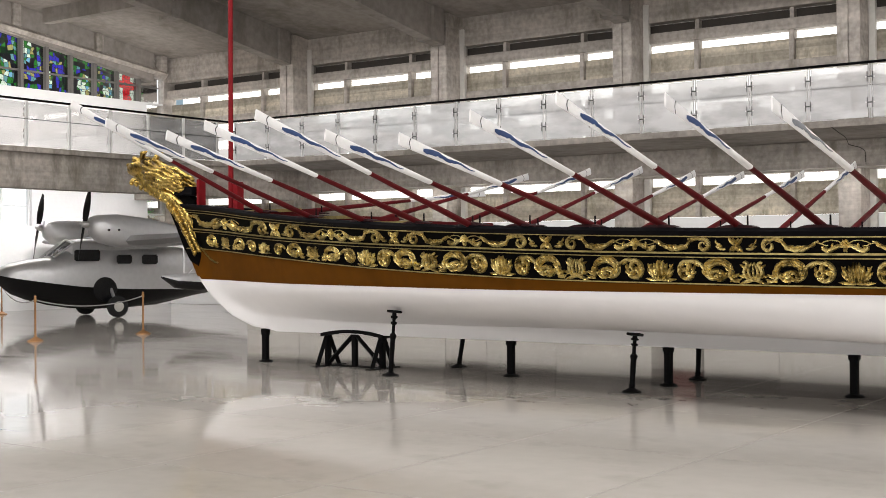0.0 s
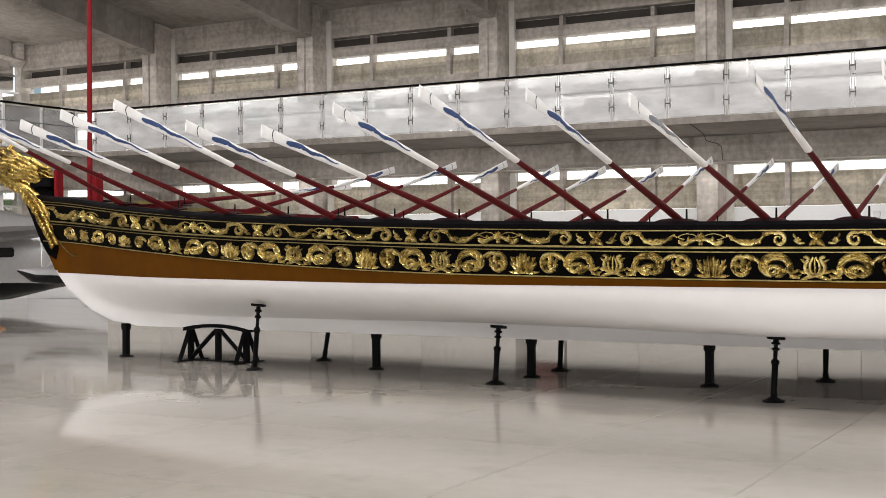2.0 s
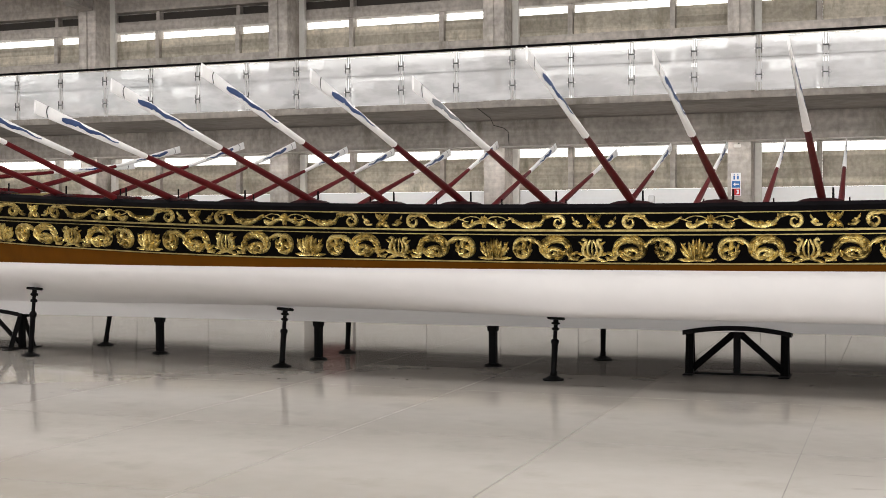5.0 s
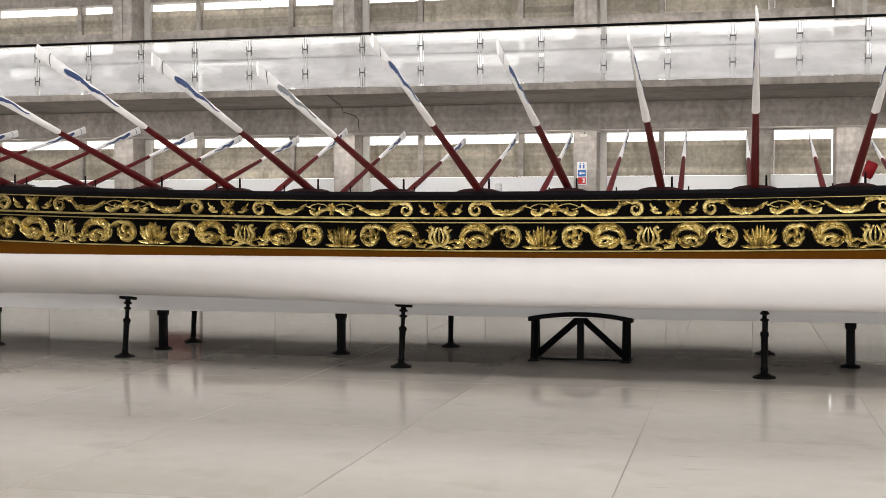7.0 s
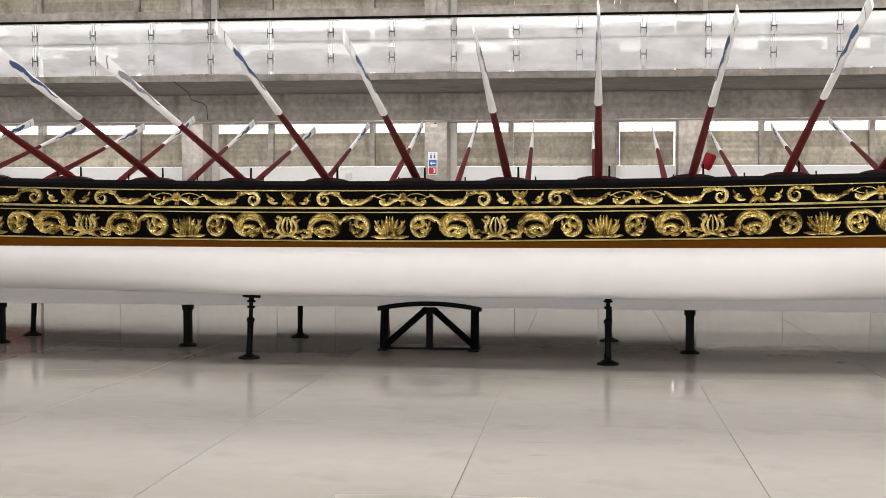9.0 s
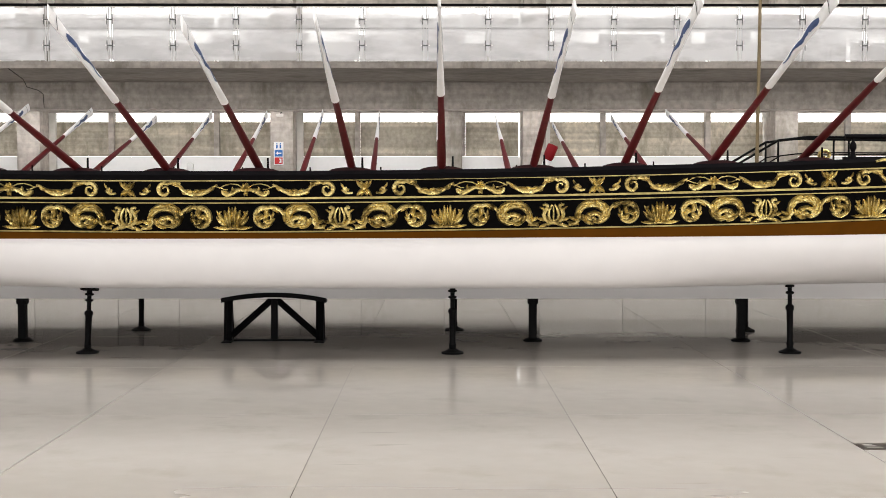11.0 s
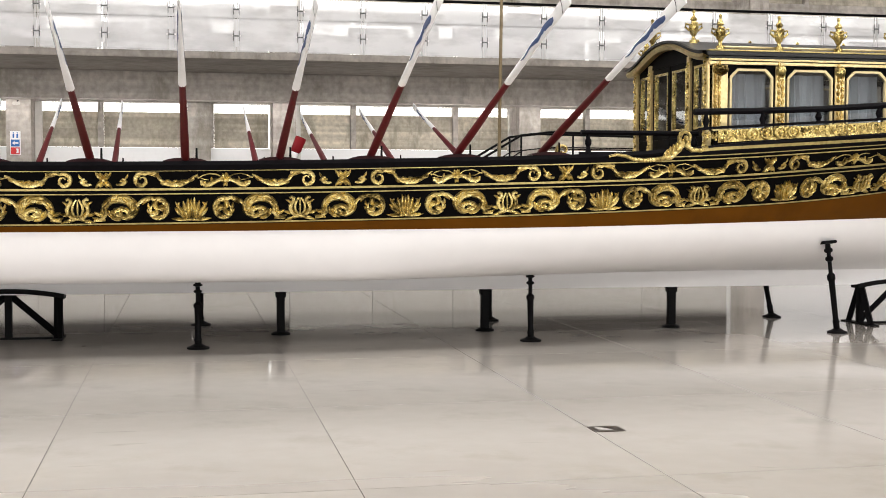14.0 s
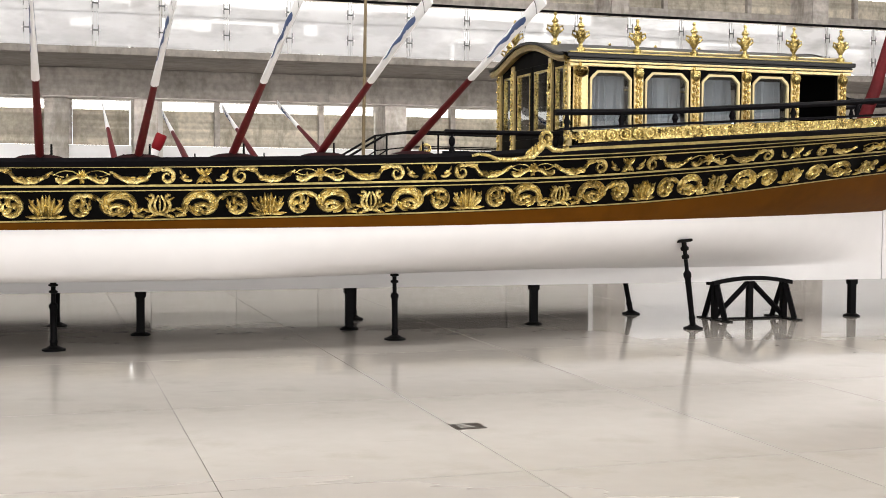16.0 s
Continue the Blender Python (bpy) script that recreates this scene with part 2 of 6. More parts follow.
LIGHT_HAZE_GLASS = glass("lightly hazed balustrade glass", (0.98, 0.98, 0.98), 0.02, 0.05, 0.14)

# ---- mesh helpers ----


def finish(bm, name, mat, smooth=True, angle=40):
    bmesh.ops.recalc_face_normals(bm, faces=bm.faces)
    me = bpy.data.meshes.new(name)
    if smooth:
        limit = radians(angle)
        for f in bm.faces:
            f.smooth = True
        for e in bm.edges:
            if len(e.link_faces) == 2 and e.calc_face_angle(0) > limit:
                e.smooth = False
    bm.to_mesh(me)
    bm.free()
    for m in mat if isinstance(mat, (list, tuple)) else (mat,):
        me.materials.append(m)
    return me


def part(name, bm, mat, parent=None, label="", at=None, smooth=True, angle=40):
    ob = new(name, finish(bm, name, mat, smooth, angle))
    if at is not None:
        ob.matrix_world = at
    if parent is not None:
        ob.parent = parent
    return tagged(ob, label)


def thing(name, label, category, group="", kind="", at=None):
    ob = new(name)
    ob.empty_display_size = 0.2
    if at is not None:
        ob.matrix_world = at
    return tagged(ob, label, category, group, kind)


def setting(name, bm, mat, label, category, smooth=False):
    return tagged(part(name, bm, mat, smooth=smooth), label, category, kind="structure")


def box(bm, x0, x1, y0, y1, z0, z1, bevel=0.0):
    v = [bm.verts.new((x, y, z)) for z in (z0, z1) for x, y in ((x0, y0), (x1, y0), (x1, y1), (x0, y1))]
    fs = [bm.faces.new([v[i] for i in q]) for q in ((3, 2, 1, 0), (4, 5, 6, 7), (0, 1, 5, 4), (1, 2, 6, 5), (2, 3, 7, 6), (3, 0, 4, 7))]
    if bevel:
        bmesh.ops.bevel(bm, geom=list({e for f in fs for e in f.edges}), offset=bevel, segments=2, affect="EDGES")
    return bm


def sweep(bm, pts, radii, n=10, flat=1.0, caps=True):
    """A round bar through the points; radii one each; flat squashes it along its second axis."""
    pts = [Vector(p) for p in pts]
    rings, ref = [], None
    for i, p in enumerate(pts):
        d = (pts[min(i + 1, len(pts) - 1)] - pts[max(i - 1, 0)]).normalized()
        if ref is None:
            ref = Vector((0, 0, 1)) if abs(d.z) < 0.9 else Vector((1, 0, 0))
        a = d.cross(ref).normalized()
        c = a.cross(d).normalized()
        ref = c
        r = radii[i] if isinstance(radii, (list, tuple)) else radii
        rings.append([bm.verts.new(p + a * (r * math.cos(k * 2 * math.pi / n)) + c * (r * flat * math.sin(k * 2 * math.pi / n))) for k in range(n)])
    for r0, r1 in zip(rings, rings[1:]):
        for k in range(n):
            bm.faces.new((r0[k], r0[(k + 1) % n], r1[(k + 1) % n], r1[k]))
    if caps:
        bm.faces.new(rings[0][::-1]), bm.faces.new(rings[-1])
    return bm


def lathe(bm, profile, n=14, x=0, y=0, z=0):
    rings = []
    for r, h in profile:
        rings.append([bm.verts.new((x + r * math.cos(k * 2 * math.pi / n), y + r * math.sin(k * 2 * math.pi / n), z + h)) for k in range(n)])
    for r0, r1 in zip(rings, rings[1:]):
        for k in range(n):
            bm.faces.new((r0[k], r0[(k + 1) % n], r1[(k + 1) % n], r1[k]))
    bm.faces.new(rings[0][::-1]), bm.faces.new(rings[-1])
    return bm


def grid(bm, rows, close=False):
    """A skin over rows of points, all of one length."""
    vs = [[bm.verts.new(p) for p in row] for row in rows]
    for a, b in zip(vs, vs[1:]):
        for i in range(len(a) - (0 if close else 1)):
            j = (i + 1) % len(a)
            bm.faces.new((a[i], a[j], b[j], b[i]))
    return vs


def prism(bm, outline, y0, y1):
    """An outline in x and z, drawn out from y0 to y1."""
    a = [bm.verts.new((x, y0, z)) for x, z in outline]
    b = [bm.verts.new((x, y1, z)) for x, z in outline]
    bm.faces.new(a), bm.faces.new(b[::-1])
    for i in range(len(a)):
        j = (i + 1) % len(a)
        bm.faces.new((a[i], b[i], b[j], a[j]))
    return bm


# ---- the hall ----
X0, X1, Y0, Y1 = -33.0, 32.0, -12.0, 30.0
EAVE, SLOPE, RIDGE = 8.3, 0.15, 9.0
BAY, COL = 5.76, 0.52
COLUMNS = [-3.76 + BAY * k for k in range(-4, 7)]


def roof_z(y):
    return EAVE + SLOPE * (Y1 - max(y, 2 * RIDGE - y))


def build_hall():
    # floor: a bed with the slabs on it
    bm = box(bmesh.new(), X0 - 0.5, X1, Y0, Y1 + 0.4, -0.3, -0.004)
    floor = setting("floor", bm, JOINT, "polished warm grey floor of large cast slabs", "floor")
    # end walls and the wall behind the camera
    bm = box(bmesh.new(), X1, X1 + 0.3, Y0, Y1, 0, 12)
    setting("wall_east", bm, CONCRETE, "bare concrete end wall of the hall", "wall")
    bm = box(bmesh.new(), X0, X1, Y0 - 0.3, Y0, 0, 12)
    setting("wall_south", bm, CONCRETE, "bare concrete long wall", "wall")
    # ceiling: two slopes and the cross beams in one mesh
    bm = bmesh.new()
    for ya, yb in ((Y1 + 0.4, RIDGE), (RIDGE, Y0)):
        za, zb = roof_z(ya), roof_z(yb)
        v = [(X0, ya, za), (X1, ya, za), (X1, yb, zb), (X0, yb, zb)]
        lo = [bm.verts.new(p) for p in v]
        hi = [bm.verts.new((p[0], p[1], p[2] + 0.25)) for p in v]
        bm.faces.new(lo), bm.faces.new(hi[::-1])
        for i in range(4):
            j = (i + 1) % 4
            bm.faces.new((lo[i], hi[i], hi[j], lo[j]))
    for cx in COLUMNS + [X0 + 0.02]:
        for ya, yb in ((Y1 - 0.86, RIDGE), (RIDGE, Y0)):
            za, zb = roof_z(ya), roof_z(yb)
            d0, d1 = (0.95, 0.75) if ya > yb and ya > RIDGE else (0.75, 0.95)
            v = [(ya, za - d0), (yb, zb - d1), (yb, zb + 0.02), (ya, za + 0.02)]
            a = [bm.verts.new((cx + 0.06, y, z)) for y, z in v]
            b = [bm.verts.new((cx + COL - 0.06, y, z)) for y, z in v]
            bm.faces.new(a), bm.faces.new(b[::-1])
            for i in range(4):
                j = (i + 1) % 4
                bm.faces.new((a[i], b[i], b[j], a[j]))
    for cx in COLUMNS:
        for yy in (Y1 - 1.25, 24.5):
            z = roof_z(yy)
            box(bm, cx - 0.05, cx + COL + 0.05, yy - 0.22, yy + 0.22, z - 0.93, z + 0.02)
    for yy in (24.5, 18.0, 11.0):
        z = roof_z(yy)
        for cx in COLUMNS:
            box(bm, cx - BAY + COL - 0.05, cx + 0.05, yy - 0.14, yy + 0.14, z - 0.42, z + 0.03)
    setting("ceiling", bm, SHADED_CONCRETE, "bare concrete roof with deep cross beams", "ceiling")
    return floor


def build_window_wall():
    """The far long wall: columns, spandrel beams, concrete panels below light slots, white partition."""
    yb = Y1
    wall = thing("wall_north", "bare concrete long wall with columns, panels and light slots", "wall", kind="structure")
    for cx in COLUMNS:
        bm = box(bmesh.new(), cx, cx + COL, yb - 0.85, yb + 0.35, 0, roof_z(yb) + 0.1, 0.012)
        part("column", bm, CONCRETE, wall, smooth=False)
        for za, zb in ((0.02, 3.5), (4.225, roof_z(yb) - 0.3)):
            bm = box(bmesh.new(), cx + COL + 0.004, cx + COL + 0.16, yb - 0.20, yb - 0.06, za, zb, 0.01)
            part("downpipe", bm, LIGHT_METAL, wall, "pale painted square pipe", smooth=False)
        # pier on the column's face, up to the roof beam
        bm = box(bmesh.new(), cx + 0.01, cx + COL * 0.52, yb - 0.90, yb - 0.852, 4.225, 7.47, 0.008)
        part("pier", bm, CONCRETE, wall, smooth=False)
    bm = box(bmesh.new(), 0.10, 0.62, yb - 0.3, yb - 0.022, 0, 3.515, 0.01)
    part("pier", bm, CONCRETE, wall, smooth=False)
    left, right = X0 + 0.3, X1
    edges = [left] + [c for cx in COLUMNS for c in (cx, cx + COL)] + [right]
    bays = [(edges[i], edges[i + 1]) for i in range(0, len(edges), 2)]
    for xa, xb in bays:
        if xb - xa < 0.4:
            continue
        # beams
        for z0, z1, f in ((3.52, 4.25, 0.3), (6.0, 6.235, 0.1), (6.98, 7.25, 0.12), (7.52, 8.45, 0.16)):
            bm = box(bmesh.new(), xa + 0.003, xb - 0.003, yb - f, yb + 0.3, z0, z1, 0.01)
            part("beam", bm, CONCRETE, wall, smooth=False)
        cuts = [xa, xa + 0.27 * (xb - xa), xa + 0.74 * (xb - xa), xb]
        for z0, z1, zt in ((2.5, 3.30, 3.52), (6.235, 6.77, 6.98)):
            for i in range(3):
                p0, p1 = cuts[i] + (0.07 if i else 0.05), cuts[i + 1] - (0.07 if i < 2 else 0.05)
                bm = box(bmesh.new(), p0, p1, yb + 0.05, yb + 0.13, z0, (z0 + z1) / 2 + 0.02, 0.008)
                part("panel", bm, PANEL_CONCRETE, wall, smooth=False)
                bm = box(bmesh.new(), p0, p1, yb + 0.062, yb + 0.145, (z0 + z1) / 2 - 0.004, z1, 0.004)
                part("panel", bm, PANEL_CONCRETE, wall, smooth=False)
            for c in cuts[1:3]:
                bm = box(bmesh.new(), c - 0.06, c + 0.06, yb - 0.06, yb + 0.2, z0 + 0.002, zt - 0.002, 0.008)
                part("mullion", bm, CONCRETE, wall, smooth=False)
        for c in cuts[1:3]:
            bm = box(bmesh.new(), c - 0.05, c + 0.05, yb + 0.0, yb + 0.2, 7.252, 7.518)
            part("mullion", bm, CONCRETE, wall, smooth=False)
        # dark board closing the slot, the recess's shade put into its colour
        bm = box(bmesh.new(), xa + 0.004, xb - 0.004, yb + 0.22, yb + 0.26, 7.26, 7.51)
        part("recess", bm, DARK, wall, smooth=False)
        # white partition below the lower slots, white lining behind the gallery
        bm = box(bmesh.new(), xa + 0.003, xb - 0.003, yb - 0.02, yb + 0.12, 0, 2.49)
        part("partition", bm, WHITE_WALL, wall, "white painted partition", smooth=False)
        for p0, p1 in ((xa + 0.05, cuts[1] - 0.06), (cuts[1] + 0.06, cuts[2] - 0.06), (cuts[2] + 0.06, xb - 0.05)):
            bm = box(bmesh.new(), p0, p1, yb + 0.02, yb + 0.1, 4.27, 5.15)
            part("partition", bm, WHITE_WALL, wall, smooth=False)
            bm = box(bmesh.new(), p0, p1, yb + 0.02, yb + 0.1, 5.42, 5.72)
            part("partition", bm, WHITE_WALL, wall, smooth=False)
    bm = bmesh.new()
    v = [bm.verts.new(p) for p in ((X0, yb + 0.9, 1), (X1, yb + 0.9, 1), (X1, yb + 0.9, 9), (X0, yb + 0.9, 9))]
    bm.faces.new(v)
    tagged(part("backdrop", bm, DAYLIGHT, smooth=False), "bright overcast daylight outside the slots", "sky", kind="structure")
    return wall


GY = 25.3  # front edge of the gallery
GX = -25.3  # its edge along the end wall


def build_gallery():
    g = thing("gallery", "concrete gallery slab along two walls", "balcony", kind="structure")
    # slab darkened for its shaded soffit; the edge strip keeps the plain concrete
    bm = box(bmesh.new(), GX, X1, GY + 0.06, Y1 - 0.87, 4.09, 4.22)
    part("slab", bm, SHADED_CONCRETE, g, smooth=False)
    bm = box(bmesh.new(), GX, X1, GY, GY + 0.058, 4.085, 4.22, 0.01)
    part("slab_edge", bm, CONCRETE, g, smooth=False)
    bm = box(bmesh.new(), X0 + 0.31, GX - 0.003, Y0 + 0.1, Y1 - 0.87, 4.09, 4.22, 0.01)
    part("slab", bm, CONCRETE, g, smooth=False)
    bm = box(bmesh.new(), GX - 0.6, GX - 0.12, Y0 + 0.1, Y1 - 1.61, 3.25, 4.088, 0.01)
    part("edge_beam", bm, CONCRETE, g, smooth=False)
    bm = box(bmesh.new(), X0 + 0.31, X1, Y1 - 1.6, Y1 - 0.87, 3.49, 4.086, 0.01)
    part("edge_beam", bm, CONCRETE, g, smooth=False)
    # balustrade of glass panes between steel posts, dark handrail
    bm = box(bmesh.new(), X0 + 0.31, X1, Y1 - 0.868, Y1 - 0.31, 4.10, 4.21)
    part("slab", bm, CONCRETE, g, smooth=False)
    r = thing("balustrade", "clear glass balustrade with steel posts and a dark handrail", "railing")
    bm = sweep(bmesh.new(), [(X1, GY + 0.06, 5.33), (GX, GY + 0.06, 5.33), (GX, Y0 + 0.2, 5.33)], 0.028, 8)
    part("handrail", bm, IRON, r, "thin dark handrail")
    bm = sweep(bmesh.new(), [(X1, GY + 0.06, 4.875), (GX, GY + 0.06, 4.875)], 0.008, 6)
    part("cable", bm, IRON, r)
    bm = sweep(bmesh.new(), [(GX, GY, 4.875), (GX, Y0 + 0.2, 4.875)], 0.008, 6)
    part("cable", bm, IRON, r)
    post = bmesh.new()
    box(post, -0.035, -0.015, -0.02, 0.02, 4.222, 5.30)
    box(post, 0.015, 0.035, -0.02, 0.02, 4.222, 5.30)
    box(post, -0.09, 0.09, -0.03, -0.021, 5.02, 5.05)
    box(post, -0.09, 0.09, -0.03, -0.021, 4.52, 4.55)
    pme = finish(post, "post", OAR_WHITE, False)
    fix = prism(bmesh.new(), [(-0.062, -0.10), (-0.046, -0.10), (-0.046, -0.012), (0.046, -0.012), (0.046, -0.10), (0.062, -0.10), (0.062, 0.10), (0.046, 0.10), (0.046, 0.012), (-0.046, 0.012), (-0.046, 0.10), (-0.062, 0.10)], -0.044, -0.032)
    fme = finish(fix, "clamp", CLAMP_STEEL, False)
    pane = finish(box(bmesh.new(), 0.05, 1.19, -0.006, 0.006, 4.24, 5.27), "pane", RAIL_GLASS, False)
    clear = finish(box(bmesh.new(), 0.05, 1.19, -0.006, 0.006, 4.24, 5.27), "pane", LIGHT_HAZE_GLASS, False)
    n = int((X1 - GX) / 1.24)
    for i in range(n):
        for name, me, z in (("post", pme, 0), ("pane", pane, 0), ("clamp", fme, 5.04), ("clamp", fme, 4.53)):
            ob = new(name, me)
            ob.matrix_world = pose(GX + 0.3 + 1.24 * i, GY + 0.05, z)
            ob.parent = r
            if name == "pane":
                ob.visible_shadow = False
    for i in range(int((GY - 4) / 1.24)):
        for name, me, z in (("post", pme, 0), ("pane", clear, 0), ("clamp", fme, 5.04), ("clamp", fme, 4.53)):
            ob = new(name, me)
            ob.matrix_world = pose(GX - 0.05, GY - 0.3 - 1.24 * i, z, 0, 0, -90)
            ob.parent = r
            if name == "pane":
                ob.visible_shadow = False


STAINED = [glass("stained glass", c, 0.1, 0.02) for c in ((0.03, 0.02, 0.22), (0.006, 0.035, 0.010), (0.70, 0.78, 0.66), (0.16, 0.34, 0.34), (0.40, 0.36, 0.14), (0.75, 0.01, 0.02), (0.03, 0.20, 0.03), (0.01, 0.01, 0.015), (0.20, 0.45, 0.60), (0.05, 0.04, 0.45))]
END_LIGHT = glow("end daylight", (0.95, 0.98, 1.0), 1.7)
LEAD = material("dark lead and mullion", (0.16, 0.15, 0.14), 0.7)


def stained_pane(y0, y1, z0, z1a, z1b, x, seed, red=False):
    """A leaded pane: jittered pieces of coloured glass in bands that swing across it; its head slopes from z1a to z1b."""
    rnd = random.Random(seed)
    ny, nz = 7, 11
    bm = bmesh.new()
    vs = {}
    for i in range(ny + 1):
        for j in range(nz + 1):
            jy = 0 if i in (0, ny) else rnd.uniform(-0.45, 0.45)
            jz = 0 if j in (0, nz) else rnd.uniform(-0.45, 0.45)
            y = y0 + (y1 - y0) * (i + jy) / ny
            top = z1a + (z1b - z1a) * (y - y0) / (y1 - y0)
            vs[i, j] = Vector((x, y, z0 + (top - z0) * (j + jz) / nz))
    swirls = [(rnd.uniform(-2, 9), rnd.uniform(-1, 12), rnd.uniform(3.2, 6.0)) for _ in range(2)]
    for i in range(ny):
        for j in range(nz):
            q = [vs[i, j], vs[i + 1, j], vs[i + 1, j + 1], vs[i, j + 1]]
            c = sum(q, Vector()) / 4
            inner = [bm.verts.new(c + (p - c) * 0.88) for p in q]
            outer = [bm.verts.new(p) for p in q]
            for a in range(4):
                bm.faces.new((outer[a], outer[(a + 1) % 4], inner[(a + 1) % 4], inner[a])).material_index = 7
            f = bm.faces.new(inner)
            near = [math.hypot(i - cy, j - cz) - r for cy, cz, r in swirls]
            if min(abs(d) for d in near) < 0.5:
                k = 7
            elif near[0] < 0:
                k = rnd.choice((2, 3, 2, 4, 6, 2, 8, 6))
            elif near[1] < 0:
                k = rnd.choice((6, 6, 9, 4, 9, 3, 1))
            else:
                k = rnd.choice((1, 6, 6, 7, 6, 9))
            if red:
                k = 5 if (j in (4, 5, 6) or i in (2, 3, 4)) and j < 10 else (2 if j < 10 else 0)
            f.material_index = k
    return bm


def build_end_wall():
    """The end wall: white lining, stained glass above it, a daylight window below."""
    w = thing("wall_west", "end wall with stained glass above white lining", "wall", kind="structure")
    # south of y 19 the lining is unseen, concrete only to dim reflections
    for y0, y1, z0, z1, m in ((Y0, 19.0, 4.23, 6.78, CONCRETE), (19.0, 28.98, 4.23, 6.78, WHITE_WALL), (Y0, 18.0, 0, 4.08, CONCRETE), (18.0, 20.4, 0, 4.08, WHITE_WALL), (20.4, 24.4, 0, 2.58, WHITE_WALL), (20.4, 24.4, 3.78, 4.08, WHITE_WALL), (24.4, 28.98, 0, 4.08, WHITE_WALL), (28.98, Y1 + 0.3, 0, 2.2, WHITE_WALL), (29.75, Y1 + 0.3, 2.2, 8.2, CONCRETE)):
        bm = box(bmesh.new(), X0, X0 + 0.3, y0 + 0.001, y1 - 0.001, z0, z1)
        part("lining", bm, m, w, smooth=False)
    head = lambda y: 8.41 - 0.12 * (y - 23.36)
    # gable above the glass
    bm = bmesh.new()
    pts = [(Y0, head(Y0)), (29.75, head(29.75)), (Y1 + 0.3, head(29.75)), (Y1 + 0.3, 8.25), (RIDGE, 11.6), (Y0, 8.4)]
    pts[0] = (Y0, 8.3)
    pts.insert(1, (16.0, head(16.0)))
    a = [bm.verts.new((X0, y, z)) for y, z in pts]
    b = [bm.verts.new((X0 + 0.3, y, z)) for y, z in pts]
    bm.faces.new(a), bm.faces.new(b[::-1])
    for i in range(len(pts)):
        j = (i + 1) % len(pts)
        bm.faces.new((a[i], b[i], b[j], a[j]))
    part("gable", bm, CONCRETE, w, smooth=False)
    bm = sweep(bmesh.new(), [(X0 + 0.42, 14, head(14) + 0.12), (X0 + 0.42, 29.7, head(29.7) + 0.12)], 0.17, 4)
    part("sill_beam", bm, CONCRETE, w, smooth=False)
    for y in (17.5, 20.6, 23.7, 26.8, 29.5):
        bm = box(bmesh.new(), X0 + 0.301, X0 + 0.60, y - 0.14, y + 0.14, head(y) + 0.2, roof_z(y), 0.01)
        part("gable_post", bm, CONCRETE, w, smooth=False)
    for y0, y1 in ((14.0, 17.3), (17.7, 20.4), (20.8, 23.5), (23.9, 26.6), (27.0, 29.3)):
        bm = box(bmesh.new(), X0 + 0.301, X0 + 0.45, y0 + 0.05, y1 - 0.05, head(y1) + 0.55, roof_z(y1) - 0.25, 0.01)
        part("gable_panel", bm, CONCRETE, w, smooth=False)
    # stained glass with concrete mullions
    ys = [24.1 + 0.925 * k for k in range(-7, 7)]
    for k, (ya, yb) in enumerate(zip(ys, ys[1:])):
        bm = stained_pane(ya + 0.06, yb - 0.06, 6.80, head(ya) - 0.02, head(yb) - 0.02, X0 + 0.12, 20 + k, red=(k == 11))
        part("stained_pane", bm, STAINED, w, "leaded stained glass", smooth=False).visible_shadow = False
        bm = box(bmesh.new(), X0 + 0.02, X0 + 0.26, ya - 0.055, ya + 0.055, 6.79, head(ya) - 0.002)
        part("mullion", bm, LEAD, w, smooth=False)
        bm = box(bmesh.new(), X0 + 0.06, X0 + 0.2, ya + 0.057, yb - 0.057, 7.30, 7.35)
        part("transom_bar", bm, LEAD, w, smooth=False)
    for j, (z0, z1) in enumerate(((2.22, 3.0), (3.06, 3.95), (4.25, 5.2), (5.26, 6.74))):
        bm = stained_pane(29.05, 29.7, z0, z1, z1, X0 + 0.12, 50 + j)
        part("stained_pane", bm, STAINED, w, smooth=False).visible_shadow = False
        bm = box(bmesh.new(), X0 + 0.04, X0 + 0.24, 29.0, 29.74, z1 + 0.003, z1 + 0.055)
        part("transom_bar", bm, WHITE_WALL, w, smooth=False)
    # daylight window with white glazing bars
    for y in (20.5, 21.5, 22.5, 23.4, 24.36):
        bm = box(bmesh.new(), X0 + 0.1, X0 + 0.2, y - 0.03, y + 0.03, 2.582, 3.778)
        part("glazing_bar", bm, WHITE_WALL, w, smooth=False)
    bm = box(bmesh.new(), X0 + 0.11, X0 + 0.19, 20.5, 24.3, 3.16, 3.21)
    part("glazing_bar", bm, WHITE_WALL, w, smooth=False)
    bm = bmesh.new()
    bm.faces.new([bm.verts.new(p) for p in ((X0 - 0.6, 14, 1.5), (X0 - 0.6, 30.5, 1.5), (X0 - 0.6, 30.5, 9.5), (X0 - 0.6, 14, 9.5))])
    tagged(part("backdrop", bm, END_LIGHT, smooth=False), "bright overcast daylight outside the end wall", "sky", kind="structure")
    return w


BOARD_WHITE = material("white display board", (0.82, 0.82, 0.83), 0.35, vary=0.05, scale=2, each=0.06)


